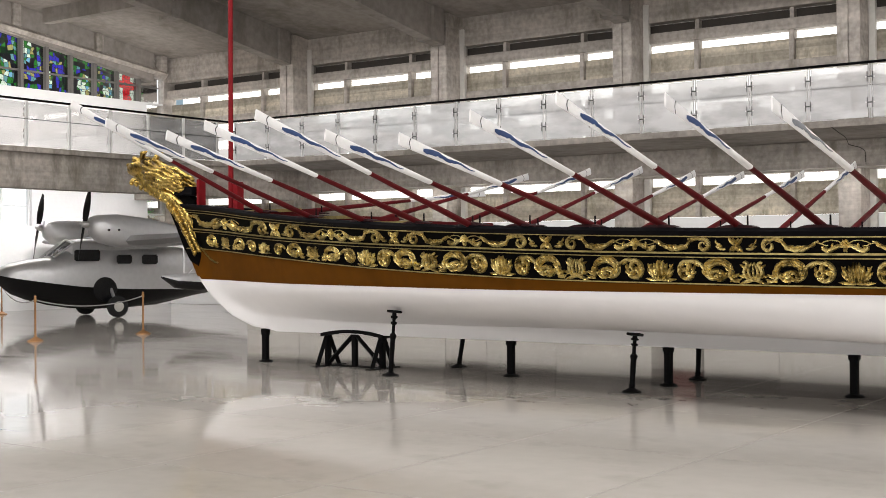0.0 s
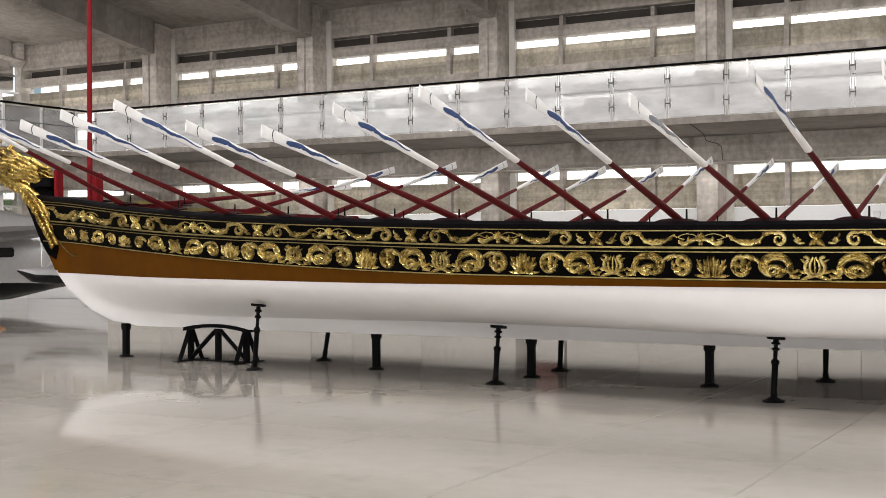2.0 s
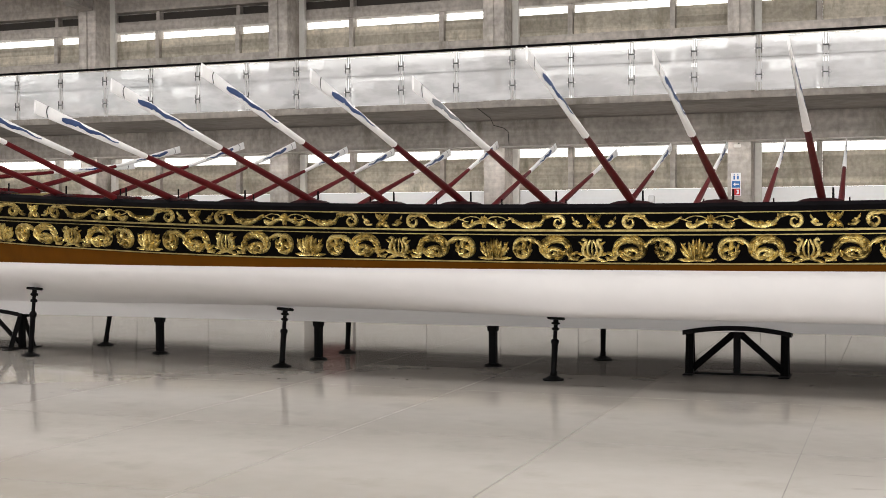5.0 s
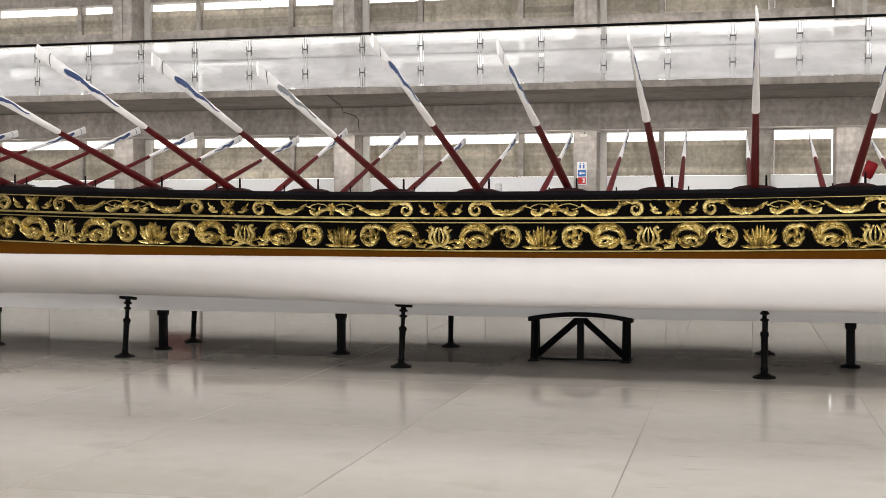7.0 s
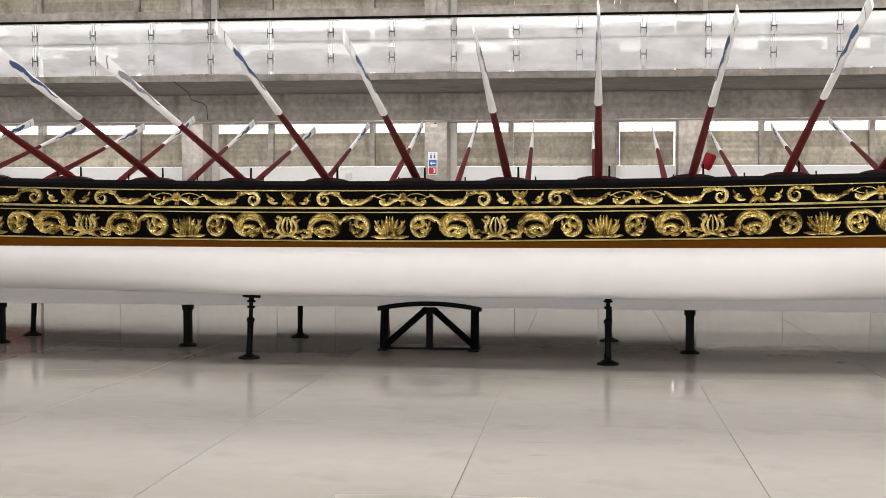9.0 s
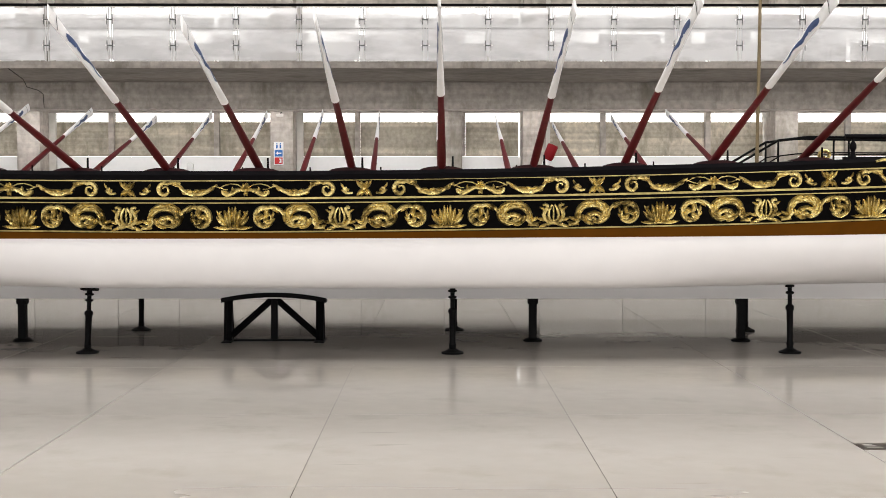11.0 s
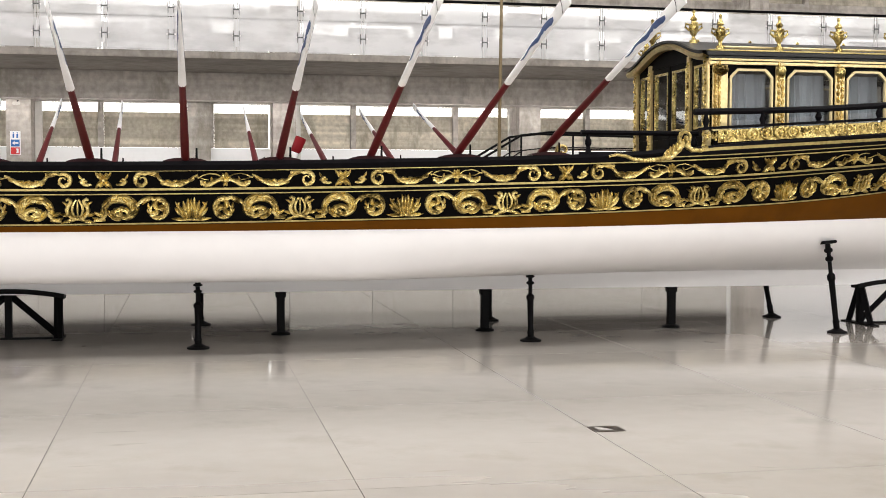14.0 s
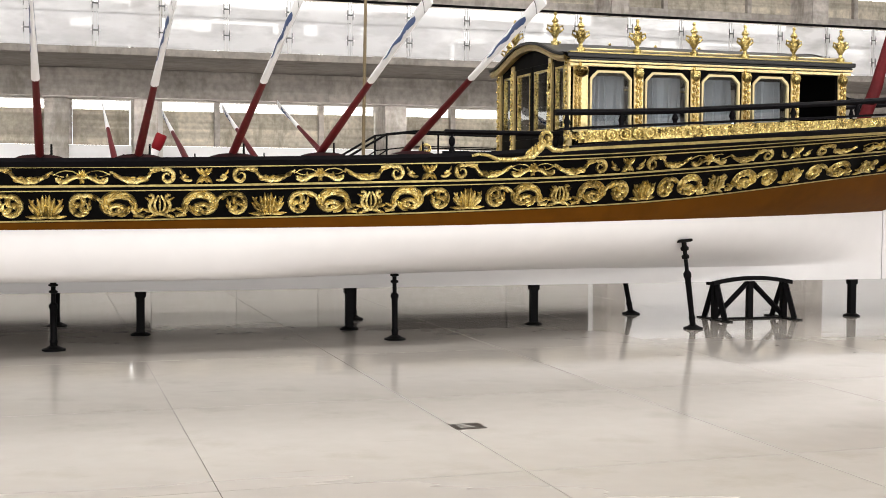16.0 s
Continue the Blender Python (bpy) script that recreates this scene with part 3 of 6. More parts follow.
def build_display_boards():
    """White boards on thin legs that stand in a row on the gallery behind the glass."""
    rnd = random.Random(8)
    x = GX + 1.2
    while x < X1 - 3:
        w, h, z = rnd.choice((0.55, 0.9, 1.25, 1.6)), rnd.uniform(0.36, 0.72), rnd.uniform(4.30, 4.52)
        board = thing("display_board", "white display board on thin pale legs on the gallery", "display board", "display boards on the gallery", at=pose(x + w / 2, 25.9 + rnd.uniform(-0.1, 0.5), 4.22, 0, 0, rnd.uniform(-9, 9)))
        part("panel", box(bmesh.new(), -w / 2, w / 2, -0.015, 0.015, z - 4.22, z + h - 4.22, 0.005), BOARD_WHITE, board, smooth=False)
        for s in (-1, 1):
            part("leg", box(bmesh.new(), s * w * 0.42 - 0.018, s * w * 0.42 + 0.018, 0.016, 0.05, 0.0, z + h - 4.26), LIGHT_METAL, board, smooth=False)
            part("foot", box(bmesh.new(), s * w * 0.42 - 0.022, s * w * 0.42 + 0.022, -0.18, 0.22, 0.0, 0.025), LIGHT_METAL, board, smooth=False)
        x += w + rnd.choice((0.12, 0.2, 0.4, 0.9))


FLOOR_THING = build_hall()
build_window_wall()
build_gallery()
build_display_boards()
build_end_wall()

# ---- the barge ----
KX = (-14.6, -13.3, -11.8, -10.6, -9.5, -8.4, -7.4, -4.5, -2.2, 0, 2.4, 3.6, 4.7, 5.7, 6.7, 7.8, 9.1, 10.5, 12)
ZG = (2.450, 2.230, 2.090, 2.003, 1.950, 1.900, 1.864, 1.793, 1.779, 1.790, 1.843, 1.875, 1.928, 2.050, 2.130, 2.220, 2.360, 2.540, 2.800)
ZU = (2.364, 2.173, 2.037, 1.960, 1.910, 1.868, 1.830, 1.760, 1.745, 1.766, 1.808, 1.852, 1.874, 1.940, 2.004, 2.101, 2.272, 2.480, 2.740)
ZM = (2.056, 1.909, 1.805, 1.737, 1.698, 1.661, 1.618, 1.561, 1.548, 1.563, 1.603, 1.646, 1.664, 1.727, 1.800, 1.902, 2.083, 2.295, 2.545)
ZL = (1.750, 1.630, 1.520, 1.436, 1.385, 1.341, 1.302, 1.265, 1.246, 1.267, 1.311, 1.346, 1.387, 1.424, 1.480, 1.618, 1.802, 2.030, 2.280)
ZW = (1.246, 1.212, 1.194, 1.196, 1.184, 1.181, 1.181, 1.186, 1.187, 1.193, 1.207, 1.216, 1.236, 1.251, 1.266, 1.281, 1.299, 1.338, 1.408)
BOW, STERN = -14.8, 10.2


def smooth_at(table, x):
    return sum(float(np.interp(x + d, KX, table)) * w for d, w in ((-0.9, 0.2), (-0.45, 0.2), (0, 0.2), (0.45, 0.2), (0.9, 0.2)))


def centre(x):
    return 14.14 - 0.0125 * (x + 4)


def beam_top(x):
    s = (1.2 - x) / 15.9 if x < 1.2 else (x - 1.2) / 12.6
    return max(0.06, 2.05 * (1 - min(abs(s), 0.999) ** (3.0 if x < 1.2 else 2.6)))


def beam_water(x):
    if x < 0:
        k = 0.955 - 0.22 * max(0, (-x - 6) / 9) ** 1.5
    else:
        k = 0.955 - 0.9 * max(0, min(1, (x - 3.0) / 7.2)) ** 2.0
    return max(0.05, beam_top(x) * k)


def stem_x(z):
    return float(np.interp(z, (0.45, 0.54, 0.69, 1.01, 1.29, 1.75, 2.18, 2.6), (-13.0, -13.65, -14.06, -14.55, -14.8, -15.08, -15.25, -15.45)))


def hull_point(x, z, half, side):
    """A point of the shell: station x, height z, half breadth; drawn out to the stem and the counter."""
    t = max(0.0, min(1.0, (x - BOW) / 4.5))
    s = max(0.0, min(1.0, (x - 6.0) / (STERN - 6.0)))
    xx = x + (stem_x(z) - BOW) * (1 - t) ** 2 + 1.9 * s * s * max(0.0, min(1.0, (z - 1.36) / 0.9))
    return Vector((xx, centre(xx) + side * half, z))


def half_at(x, z):
    """Half breadth of the topsides at height z."""
    zw, zg, bw, bt = smooth_at(ZW, x), smooth_at(ZG, x), beam_water(x), beam_top(x)
    k = max(0.0, min(1.0, (z - zw) / (zg - zw)))
    return bw + (bt - bw) * (k ** 0.75)


STATIONS = [BOW + (STERN - BOW) * i / 110 for i in range(111)]
KEEL_Z = 0.47


def strip(name, lo, hi, steps, mat, parent, out=0.0, side=-1, label="", x0=-99, x1=99, thick=0.0):
    """A strake between two heights, each a function of x; out sets it proud of the shell."""
    bm = bmesh.new()
    rows = []
    for x in STATIONS:
        if not x0 <= x <= x1:
            continue
        a, b = lo(x), hi(x)
        row = [hull_point(x, a + (b - a) * k / steps, half_at(x, a + (b - a) * k / steps) + out, side) for k in range(steps + 1)]
        if thick:
            row = [hull_point(x, a, half_at(x, a), side)] + row + [hull_point(x, b, half_at(x, b), side)]
        rows.append(row)
    grid(bm, rows)
    return part(name, bm, mat, parent, label)


def bottom_rows(side):
    rows = []
    for x in STATIONS:
        zw, bw = smooth_at(ZW, x), beam_water(x)
        f = max(0.0, min(1.0, (abs(x + 0.8) - 2.5) / 10.5))
        e = 0.11 + 2.8 * f ** 1.2
        zb = 0.69 - 0.08 * f
        row = []
        for k in range(17):
            a = math.pi / 2 * k / 16
            h = max(0.055, bw * math.cos(a) ** e if k < 16 else 0.055)
            row.append(hull_point(x, zw - (zw - zb) * math.sin(a) ** (0.85 + 0.15 * f), h, side))
        rows.append(row)
    return rows


def deck_z(x):
    return smooth_at(ZG, x) - 0.42


def deck_half(x):
    return max(0.0, min(beam_top(x) - 0.24, half_at(x, deck_z(x)) - 0.12))


def build_barge():
    barge = thing("royal_barge", "white-bottomed rowing barge with black gilded sides on iron supports", "boat")
    for side in (-1, 1):
        bm = bmesh.new()
        grid(bm, bottom_rows(side))
        part("bottom", bm, HULL_WHITE, barge, "smooth white painted bottom")
        bm = bmesh.new()
        grid(bm, [[row[-1] + Vector((0, side * 0.006, 0.01)), hull_point(x, KEEL_Z, 0.061, side), hull_point(x, KEEL_Z, 0.0, side)] for x, row in zip(STATIONS, bottom_rows(side))])
        part("keel", bm, HULL_WHITE, barge, "white painted keel", smooth=False)
        strip("wale", lambda x: smooth_at(ZW, x), lambda x: smooth_at(ZL, x) - 0.012, 3, WALE, barge, 0.004, side, "ochre brown painted strake")
        strip("lower_band", lambda x: smooth_at(ZL, x) - 0.012, lambda x: smooth_at(ZM, x), 4, BLACK_PAINT, barge, 0.010, side, "black painted frieze")
        strip("upper_band", lambda x: smooth_at(ZM, x), lambda x: smooth_at(ZU, x), 4, BLACK_PAINT, barge, 0.018, side, "black painted frieze")
        strip("sheer_strake", lambda x: smooth_at(ZU, x), lambda x: smooth_at(ZG, x), 2, CAP_PAINT, barge, 0.03, side)
        for table, dz, w, out, m in ((ZL, 0.0, 0.014, 0.022, GOLD_LINE), (ZM, -0.030, 0.010, 0.03, GOLD_LINE), (ZM, 0.012, 0.020, 0.036, GOLD_LINE), (ZU, -0.022, 0.012, 0.032, GOLD_LINE), (ZU, 0.016, 0.010, 0.042, GOLD_LINE)):
            strip("moulding", lambda x: smooth_at(table, x) + dz - w / 2, lambda x: smooth_at(table, x) + dz + w / 2, 1, m, barge, out, side, "thin gilded moulding", thick=1)
        strip("moulding", lambda x: smooth_at(ZM, x) - 0.024, lambda x: smooth_at(ZM, x) + 0.001, 1, BLACK_PAINT, barge, 0.04, side, thick=1)
    # gunwale cap
    for side in (-1, 1):
        bm = bmesh.new()
        rows = []
        for x in STATIONS:
            z, h = smooth_at(ZG, x), beam_top(x)
            inner = max(0.0, h - 0.20)
            rows.append([hull_point(x, z - 0.05, h + 0.03, side), hull_point(x, z, h + 0.055, side), hull_point(x, z + 0.035, h + 0.045, side), hull_point(x, z + 0.035, inner, side), hull_point(x, z - 0.06, inner, side)])
        grid(bm, rows)
        part("gunwale", bm, CAP_PAINT, barge, "dark painted gunwale")
        bm = bmesh.new()
        grid(bm, [[hull_point(x, smooth_at(ZG, x) - 0.05, max(0.0, beam_top(x) - 0.19), side), hull_point(x, deck_z(x), deck_half(x), side)] for x in STATIONS])
        part("inner_side", bm, RED_PAINT, barge)
    bm = bmesh.new()
    grid(bm, [[hull_point(x, deck_z(x), s * deck_half(x), 1) for s in (-1, -0.5, 0, 0.5, 1)] for x in STATIONS])
    part("deck", bm, WOOD, barge, "dark wooden deck boards")
    # transom
    bm = bmesh.new()
    x = STATIONS[-1]
    zs = [smooth_at(ZW, x) + (smooth_at(ZG, x) - smooth_at(ZW, x)) * k / 6 for k in range(7)]
    grid(bm, [[hull_point(x, z, half_at(x, z), -1), hull_point(x, z, half_at(x, z), 1)] for z in zs])
    part("transom", bm, BLACK_PAINT, barge)
    return barge


BARGE = build_barge()

# each near oar: where it crosses the gunwale, its lean along the barge, its lift and its height there
NEAR_OARS = ((-12.87, -0.024, 0.357, 2.228), (-11.69, -0.035, 0.273, 2.140), (-10.49, 0.069, 0.260, 2.052), (-9.50, -0.056, 0.237, 2.021),
             (-8.56, -0.115, 0.253, 1.940), (-7.80, 0.046, 0.224, 1.952), (-6.90, 0.073, 0.207, 1.946), (-5.98, -0.007, 0.226, 1.914),
             (-5.09, -0.033, 0.251, 1.878), (-4.24, 0.030, 0.244, 1.879), (-3.35, -0.004, 0.209, 1.859), (-2.50, -0.014, 0.259, 1.847),
             (-1.66, 0.009, 0.228, 1.900), (-0.78, -0.004, 0.249, 1.869), (0.06, -0.020, 0.279, 1.858), (0.91, -0.003, 0.263, 1.879),
             (1.76, -0.018, 0.267, 1.911), (2.61, -0.007, 0.255, 1.966), (3.49, -0.039, 0.233, 2.033))
# lean and lift of the far oars
FAR_OARS = ((0.385, 0.331), (0.146, 0.256), (0.069, 0.269), (0.001, 0.260), (-0.040, 0.229), (-0.025, 0.230), (-0.004, 0.238), (-0.075, 0.253), (-0.051, 0.250), (0.008, 0.245), (-0.023, 0.254), (-0.030, 0.254), (-0.026, 0.260), (-0.038, 0.250), (-0.016, 0.237), (0.006, 0.239), (0.009, 0.214), (0.033, 0.241), (0.004, 0.245))
OAR_X = [row[0] for row in NEAR_OARS]


def oar_mesh_parts(faded=False):
    """An oar along +x: shaft, white blade with blue arms painted on it, black line near the tip."""
    out = []
    bm = sweep(bmesh.new(), [(-1.2, 0, 0), (0, 0, 0), (0.4, 0, 0), (1.9, 0, 0)], [0.030, 0.037, 0.037, 0.0245], 12)
    out.append(("shaft", bm, RED_PAINT, "dark red painted shaft"))
    # the blade: round at the neck, flat and wider at the tip
    bm = bmesh.new()
    rows = []
    for i in range(19):
        k = i / 18
        x = 1.86 + 1.72 * k
        w = 0.0245 + 0.034 * k ** 1.2
        t = 0.0235 * (1 - k) ** 1.3 + 0.009
        rows.append([(x, w * math.cos(a) , t * math.sin(a)) for a in [j * 2 * math.pi / 14 for j in range(14)]])
    grid(bm, rows, True)
    bmesh.ops.holes_fill(bm, edges=[e for e in bm.edges if e.is_boundary])
    out.append(("blade", bm, OAR_WHITE, "white painted blade"))
    return out


def paint_shape(faded):
    """The painted creature-free device on the blade: a wavy blue bar, ragged at its wide end."""
    bm = bmesh.new()
    rnd = random.Random(3)
    top, bot = [], []
    for i in range(27):
        k = i / 26
        x = 2.36 + 0.86 * k
        w = 0.004 + 0.025 * k ** 1.1 * (1 if k < 0.93 else (1 - (k - 0.93) * 9))
        mid = 0.010 * math.sin(k * 15) * (1 - 0.4 * k)
        rag = 0.010 * rnd.uniform(-1, 1) * k
        top.append((x, mid + w + rag, 0)), bot.append((x, mid - w + 0.008 * rnd.uniform(-1, 1) * k, 0))
    for s in (1, -1):
        rows = []
        for a, b in zip(top, bot):
            k = (a[0] - 1.86) / 1.72
            wd, t = 0.0245 + 0.034 * k ** 1.2, 0.0235 * (1 - k) ** 1.3 + 0.009
            row = []
            for y in (a[1], (a[1] + b[1]) / 2, b[1]):
                q = max(-0.97, min(0.97, y / wd))
                row.append((a[0], q * wd, s * (t * math.sqrt(1 - q * q) + 0.0025)))
            rows.append(row)
        grid(bm, rows)
    return bm


def line_shape():
    bm = bmesh.new()
    for s in (1, -1):
        rows = []
        for x, off in ((3.40, 0), (3.412, 0)):
            k = (x - 1.86) / 1.72
            wd, t = 0.0245 + 0.034 * k ** 1.2, 0.0235 * (1 - k) ** 1.3 + 0.009
            rows.append([(x + 0.03 * (1 - (y / 0.9) ** 2), y * wd, s * (t * math.sqrt(1 - y * y) + 0.003)) for y in (-0.95, -0.7, -0.35, 0, 0.35, 0.7, 0.95)])
        grid(bm, rows)
    return bm


def build_oars():
    def make(faded):
        label = "long red oar with a white blade and faded grey painted device" if faded else "long red oar with a white blade and blue painted device"
        oar = thing("oar", label, "oar", "oars on the barge")
        blade = None
        for name, bm, m, lab in oar_mesh_parts():
            ob = part(name, bm, m, oar, lab)
            if name == "blade":
                blade = ob
        part("painted_device", paint_shape(faded), OAR_GREY if faded else OAR_BLUE, blade, "grey painted device" if faded else "blue painted device")
        part("painted_line", line_shape(), INK, blade)
        return oar
    plain, worn = make(False), make(True)
    first = True
    for i, (x, lean, lift, height) in enumerate(NEAR_OARS):
        for side in (-1, 1):
            src = worn if (i == 10 and side == -1) else plain
            yy = centre(x) + side * (beam_top(x) - 0.02)
            z = height if side < 0 else smooth_at(ZG, x) + 0.095
            d = Vector((lean, -0.968, lift) if side < 0 else (FAR_OARS[i][0], 0.968, FAR_OARS[i][1])).normalized()
            u = Vector((1, 0, 0)) if side < 0 else Vector((-1, 0, 0))
            # blade faces forward and up
            n = d.cross(u).normalized()
            roll = radians(-84 if side < 0 else 84)
            ax, ay = u * math.cos(roll) + n * math.sin(roll), n * math.cos(roll) - u * math.sin(roll)
            m = Matrix(((d.x, ax.x, ay.x, x), (d.y, ax.y, ay.y, yy), (d.z, ax.z, ay.z, z), (0, 0, 0, 1)))
            if src is plain and first:
                plain.matrix_world = m
                first = False
            elif src is worn:
                worn.matrix_world = m
            else:
                copy_thing(plain, m)


build_oars()


PAD_PAINT = material("dark rowlock paint", (0.022, 0.006, 0.007), 0.5, vary=0.3, scale=5, spec=0.1)


def rowlock_parts():
    bm = bmesh.new()
    rows = []
    for i in range(13):
        k = i / 12 * 2 - 1
        h = 0.028 * (1 - abs(k) ** 3) + 0.004
        rows.append([(0.20 * k, -0.085, 0), (0.20 * k, -0.075, h), (0.20 * k, 0.075, h), (0.20 * k, 0.085, 0)])
    grid(bm, rows)
    pin = sweep(bmesh.new(), [(0.10, 0, 0.02), (0.10, 0, 0.125)], [0.011, 0.009], 8)
    return bm, pin


def build_rowlocks():
    pad, pin = rowlock_parts()
    pme, nme = finish(pad, "rowlock_pad", PAD_PAINT), finish(pin, "thole_pin", IRON)
    for x in OAR_X:
        for side in (-1, 1):
            for name, me in (("rowlock_pad", pme), ("thole_pin", nme)):
                ob = new(name, me)
                ob.matrix_world = pose(x, centre(x) + side * (beam_top(x) - 0.06), smooth_at(ZG, x) + 0.034)
                ob.parent = BARGE
    # thwarts
    for x in OAR_X:
        bm = box(bmesh.new(), x + 0.25, x + 0.47, centre(x) - beam_top(x) + 0.26, centre(x) + beam_top(x) - 0.26, smooth_at(ZG, x) - 0.16, smooth_at(ZG, x) - 0.11, 0.01)
        part("thwart", bm, RED_PAINT, BARGE, "red painted rowing bench", smooth=False)


build_rowlocks()


# ---- supports under the barge ----
def build_supports():
    # short posts under the keel
    post = thing("keel_post", "short black iron post under the keel", "support", "keel posts")
    bm = box(bmesh.new(), -0.042, 0.042, -0.042, 0.042, 0.02, 0.415, 0.006)
    part("shaft", bm, IRON, post, smooth=False)
    bm = lathe(bmesh.new(), [(0.105, 0.0), (0.105, 0.014), (0.08, 0.026), (0.06, 0.034)], 18)
    part("foot_plate", bm, IRON, post)
    bm = box(bmesh.new(), -0.056, 0.056, -0.05, 0.05, 0.405, 0.50, 0.006)
    part("saddle", bm, IRON, post, smooth=False)
    xs = (-13.42, -9.0, -6.75, -4.52, 1.06, 3.33, 5.53, 9.83)
    for i, x in enumerate(xs):
        m = pose(x, centre(x), 0)
        if i == 0:
            post.matrix_world = m
        else:
            copy_thing(post, m)
    # slanting props
    near = ((-10.42, -0.76, 0.20, -0.16, 0.86), (-6.81, -0.86, 0.07, -0.04, 0.67), (-3.52, -1.06, 0.03, 0.0, 0.65), (0.17, -1.08, 0.0, 0.0, 0.69), (3.58, -1.02, -0.01, 0.0, 0.74), (7.14, -0.85, -0.30, -0.30, 1.02))
    far = tuple((x + 0.05, -y, dx * 0.25, -dy, h) for x, y, dx, dy, h in near)
    for x, off, dx, dy, h in near + far:
        y = -1 if off < 0 else 1
        foot = Vector((x, centre(x) + off, 0))
        head = foot + Vector((dx, dy, h))
        p = thing("hull_prop", "slender black iron prop leaning against the hull", "support", "hull props", at=Matrix.Translation(foot))
        d = head - foot
        bm = sweep(bmesh.new(), [d * k for k in (0.03, 0.10, 0.13, 0.16, 0.58, 0.60, 0.64, 0.655, 0.67, 0.80, 0.812, 0.835, 0.848, 0.895, 0.905, 0.925, 0.935, 0.995)], [0.034, 0.034, 0.040, 0.030, 0.034, 0.044, 0.044, 0.034, 0.022, 0.022, 0.042, 0.042, 0.022, 0.022, 0.046, 0.046, 0.03, 0.026], 12)
        part("shaft", bm, IRON, p)
        bm = lathe(bmesh.new(), [(0.112, 0.0), (0.112, 0.016), (0.075, 0.028), (0.04, 0.05)], 18)
        part("foot_plate", bm, IRON, p)
        bm = box(bmesh.new(), -0.082, 0.082, -0.06, 0.06, -0.016, 0.016, 0.006)
        part("head_pad", bm, IRON, p, smooth=False).matrix_basis = Matrix.Translation(d) @ pose(0, 0, 0, 8 * y, -4 if x > 5 else 2, 0)
    # trestles
    for x, depth, w in ((-11.66, 0.24, 0.50), (-1.76, 0.10, 0.50), (8.37, 0.25, 0.48)):
        t = thing("trestle", "black steel trestle with braces under the keel", "support", "trestles", at=pose(x, centre(x), 0))
        bm = bmesh.new()
        rows = []
        for i in range(13):
            k = i / 12 * 2 - 1
            z = 0.535 - 0.06 * k * k
            rows.append([(k * (w + 0.07), -0.09, z - 0.05), (k * (w + 0.07), -0.09, z), (k * (w + 0.07), 0.09, z), (k * (w + 0.07), 0.09, z - 0.05)])
        grid(bm, rows, True)
        bmesh.ops.holes_fill(bm, edges=[e for e in bm.edges if e.is_boundary])
        part("top_plate", bm, IRON, t)
        bm = box(bmesh.new(), -0.036, 0.036, -0.036, 0.036, 0.012, 0.49, 0.004)
        part("post", bm, IRON, t, smooth=False)
        for sx in (-1, 1):
            bm = box(bmesh.new(), sx * w - 0.036, sx * w + 0.036, -0.036, 0.036, 0.012, 0.44, 0.004)
            part("post", bm, IRON, t, smooth=False)
            bm = sweep(bmesh.new(), [(0.02 * sx, 0, 0.46), (sx * (w - 0.03), 0, 0.06)], 0.036, 4)
            part("brace", bm, IRON, t, smooth=False)
            for sy in (-1, 1):
                bm = sweep(bmesh.new(), [(sx * w, sy * 0.03, 0.45), (sx * w, sy * depth, 0.015)], 0.042, 4)
                part("leg", bm, IRON, t, smooth=False)
            bm = box(bmesh.new(), sx * w - 0.055, sx * w + 0.055, -depth - 0.10, depth + 0.10, 0.0, 0.014, 0.003)
            part("foot_plate", bm, IRON, t, smooth=False)
        bm = box(bmesh.new(), -w + 0.056, w - 0.056, -0.03, 0.03, 0.0, 0.02, 0.003)
        part("foot_rail", bm, IRON, t, smooth=False)


build_supports()

# ---- floor slabs ----
SW, SD = 1.726, 2.535
SLAB = finish(box(bmesh.new(), 0.003, SW - 0.003, 0.003, SD - 0.003, -0.012, 0.0), "slab", FLOOR, False)
rest = bmesh.new()
for i in range(-19, 19):
    for j in range(-9, 8):
        x, y = -0.77 + SW * i, 12.02 + SD * j
        if x + SW > X1 or y + SD > Y1 + 0.4 or y < Y0:
            continue
        if -15.0 < x < 8.0 and 3.0 < y < 18.0:
            ob = new("slab", SLAB)
            ob.matrix_world = pose(x, y, 0)
            ob.parent = FLOOR_THING
        else:
            box(rest, x + 0.003, x + SW - 0.003, y + 0.003, y + SD - 0.003, -0.012, 0.0)
ob = part("outer_slabs", rest, FLOOR, FLOOR_THING, smooth=False)
tagged(ob, kind="stuff")

# ---- gilded carving on the barge's side ----


def stroke(bm, pts, widths, depth=0.018, groove=0.0):
    """A raised rounded stroke in the plane of u and v; depth is how far it stands out, groove sinks a vein along its middle."""
    n = len(pts)
    rows = []
    for i in range(n):
        a, b = pts[max(i - 1, 0)], pts[min(i + 1, n - 1)]
        dx, dy = b[0] - a[0], b[1] - a[1]
        q = math.hypot(dx, dy) or 1.0
        nx, ny = -dy / q, dx / q
        w = widths(i / (n - 1)) if callable(widths) else widths
        x, y = pts[i]
        h = depth * min(1.0, w / 0.02 + 0.25)
        rows.append([(x + nx * w * f, y + ny * w * f, h * g) for f, g in ((1, 0), (0.66, 0.82), (0.12, 1 - groove), (-0.12, 1 - groove), (-0.66, 0.82), (-1, 0))])
    grid(bm, rows)


def arc(cx, cy, r0, r1, a0, a1, n=14, squash=1.0):
    return [(cx + (r0 + (r1 - r0) * i / n) * math.cos(radians(a0 + (a1 - a0) * i / n)), cy + squash * (r0 + (r1 - r0) * i / n) * math.sin(radians(a0 + (a1 - a0) * i / n))) for i in range(n + 1)]


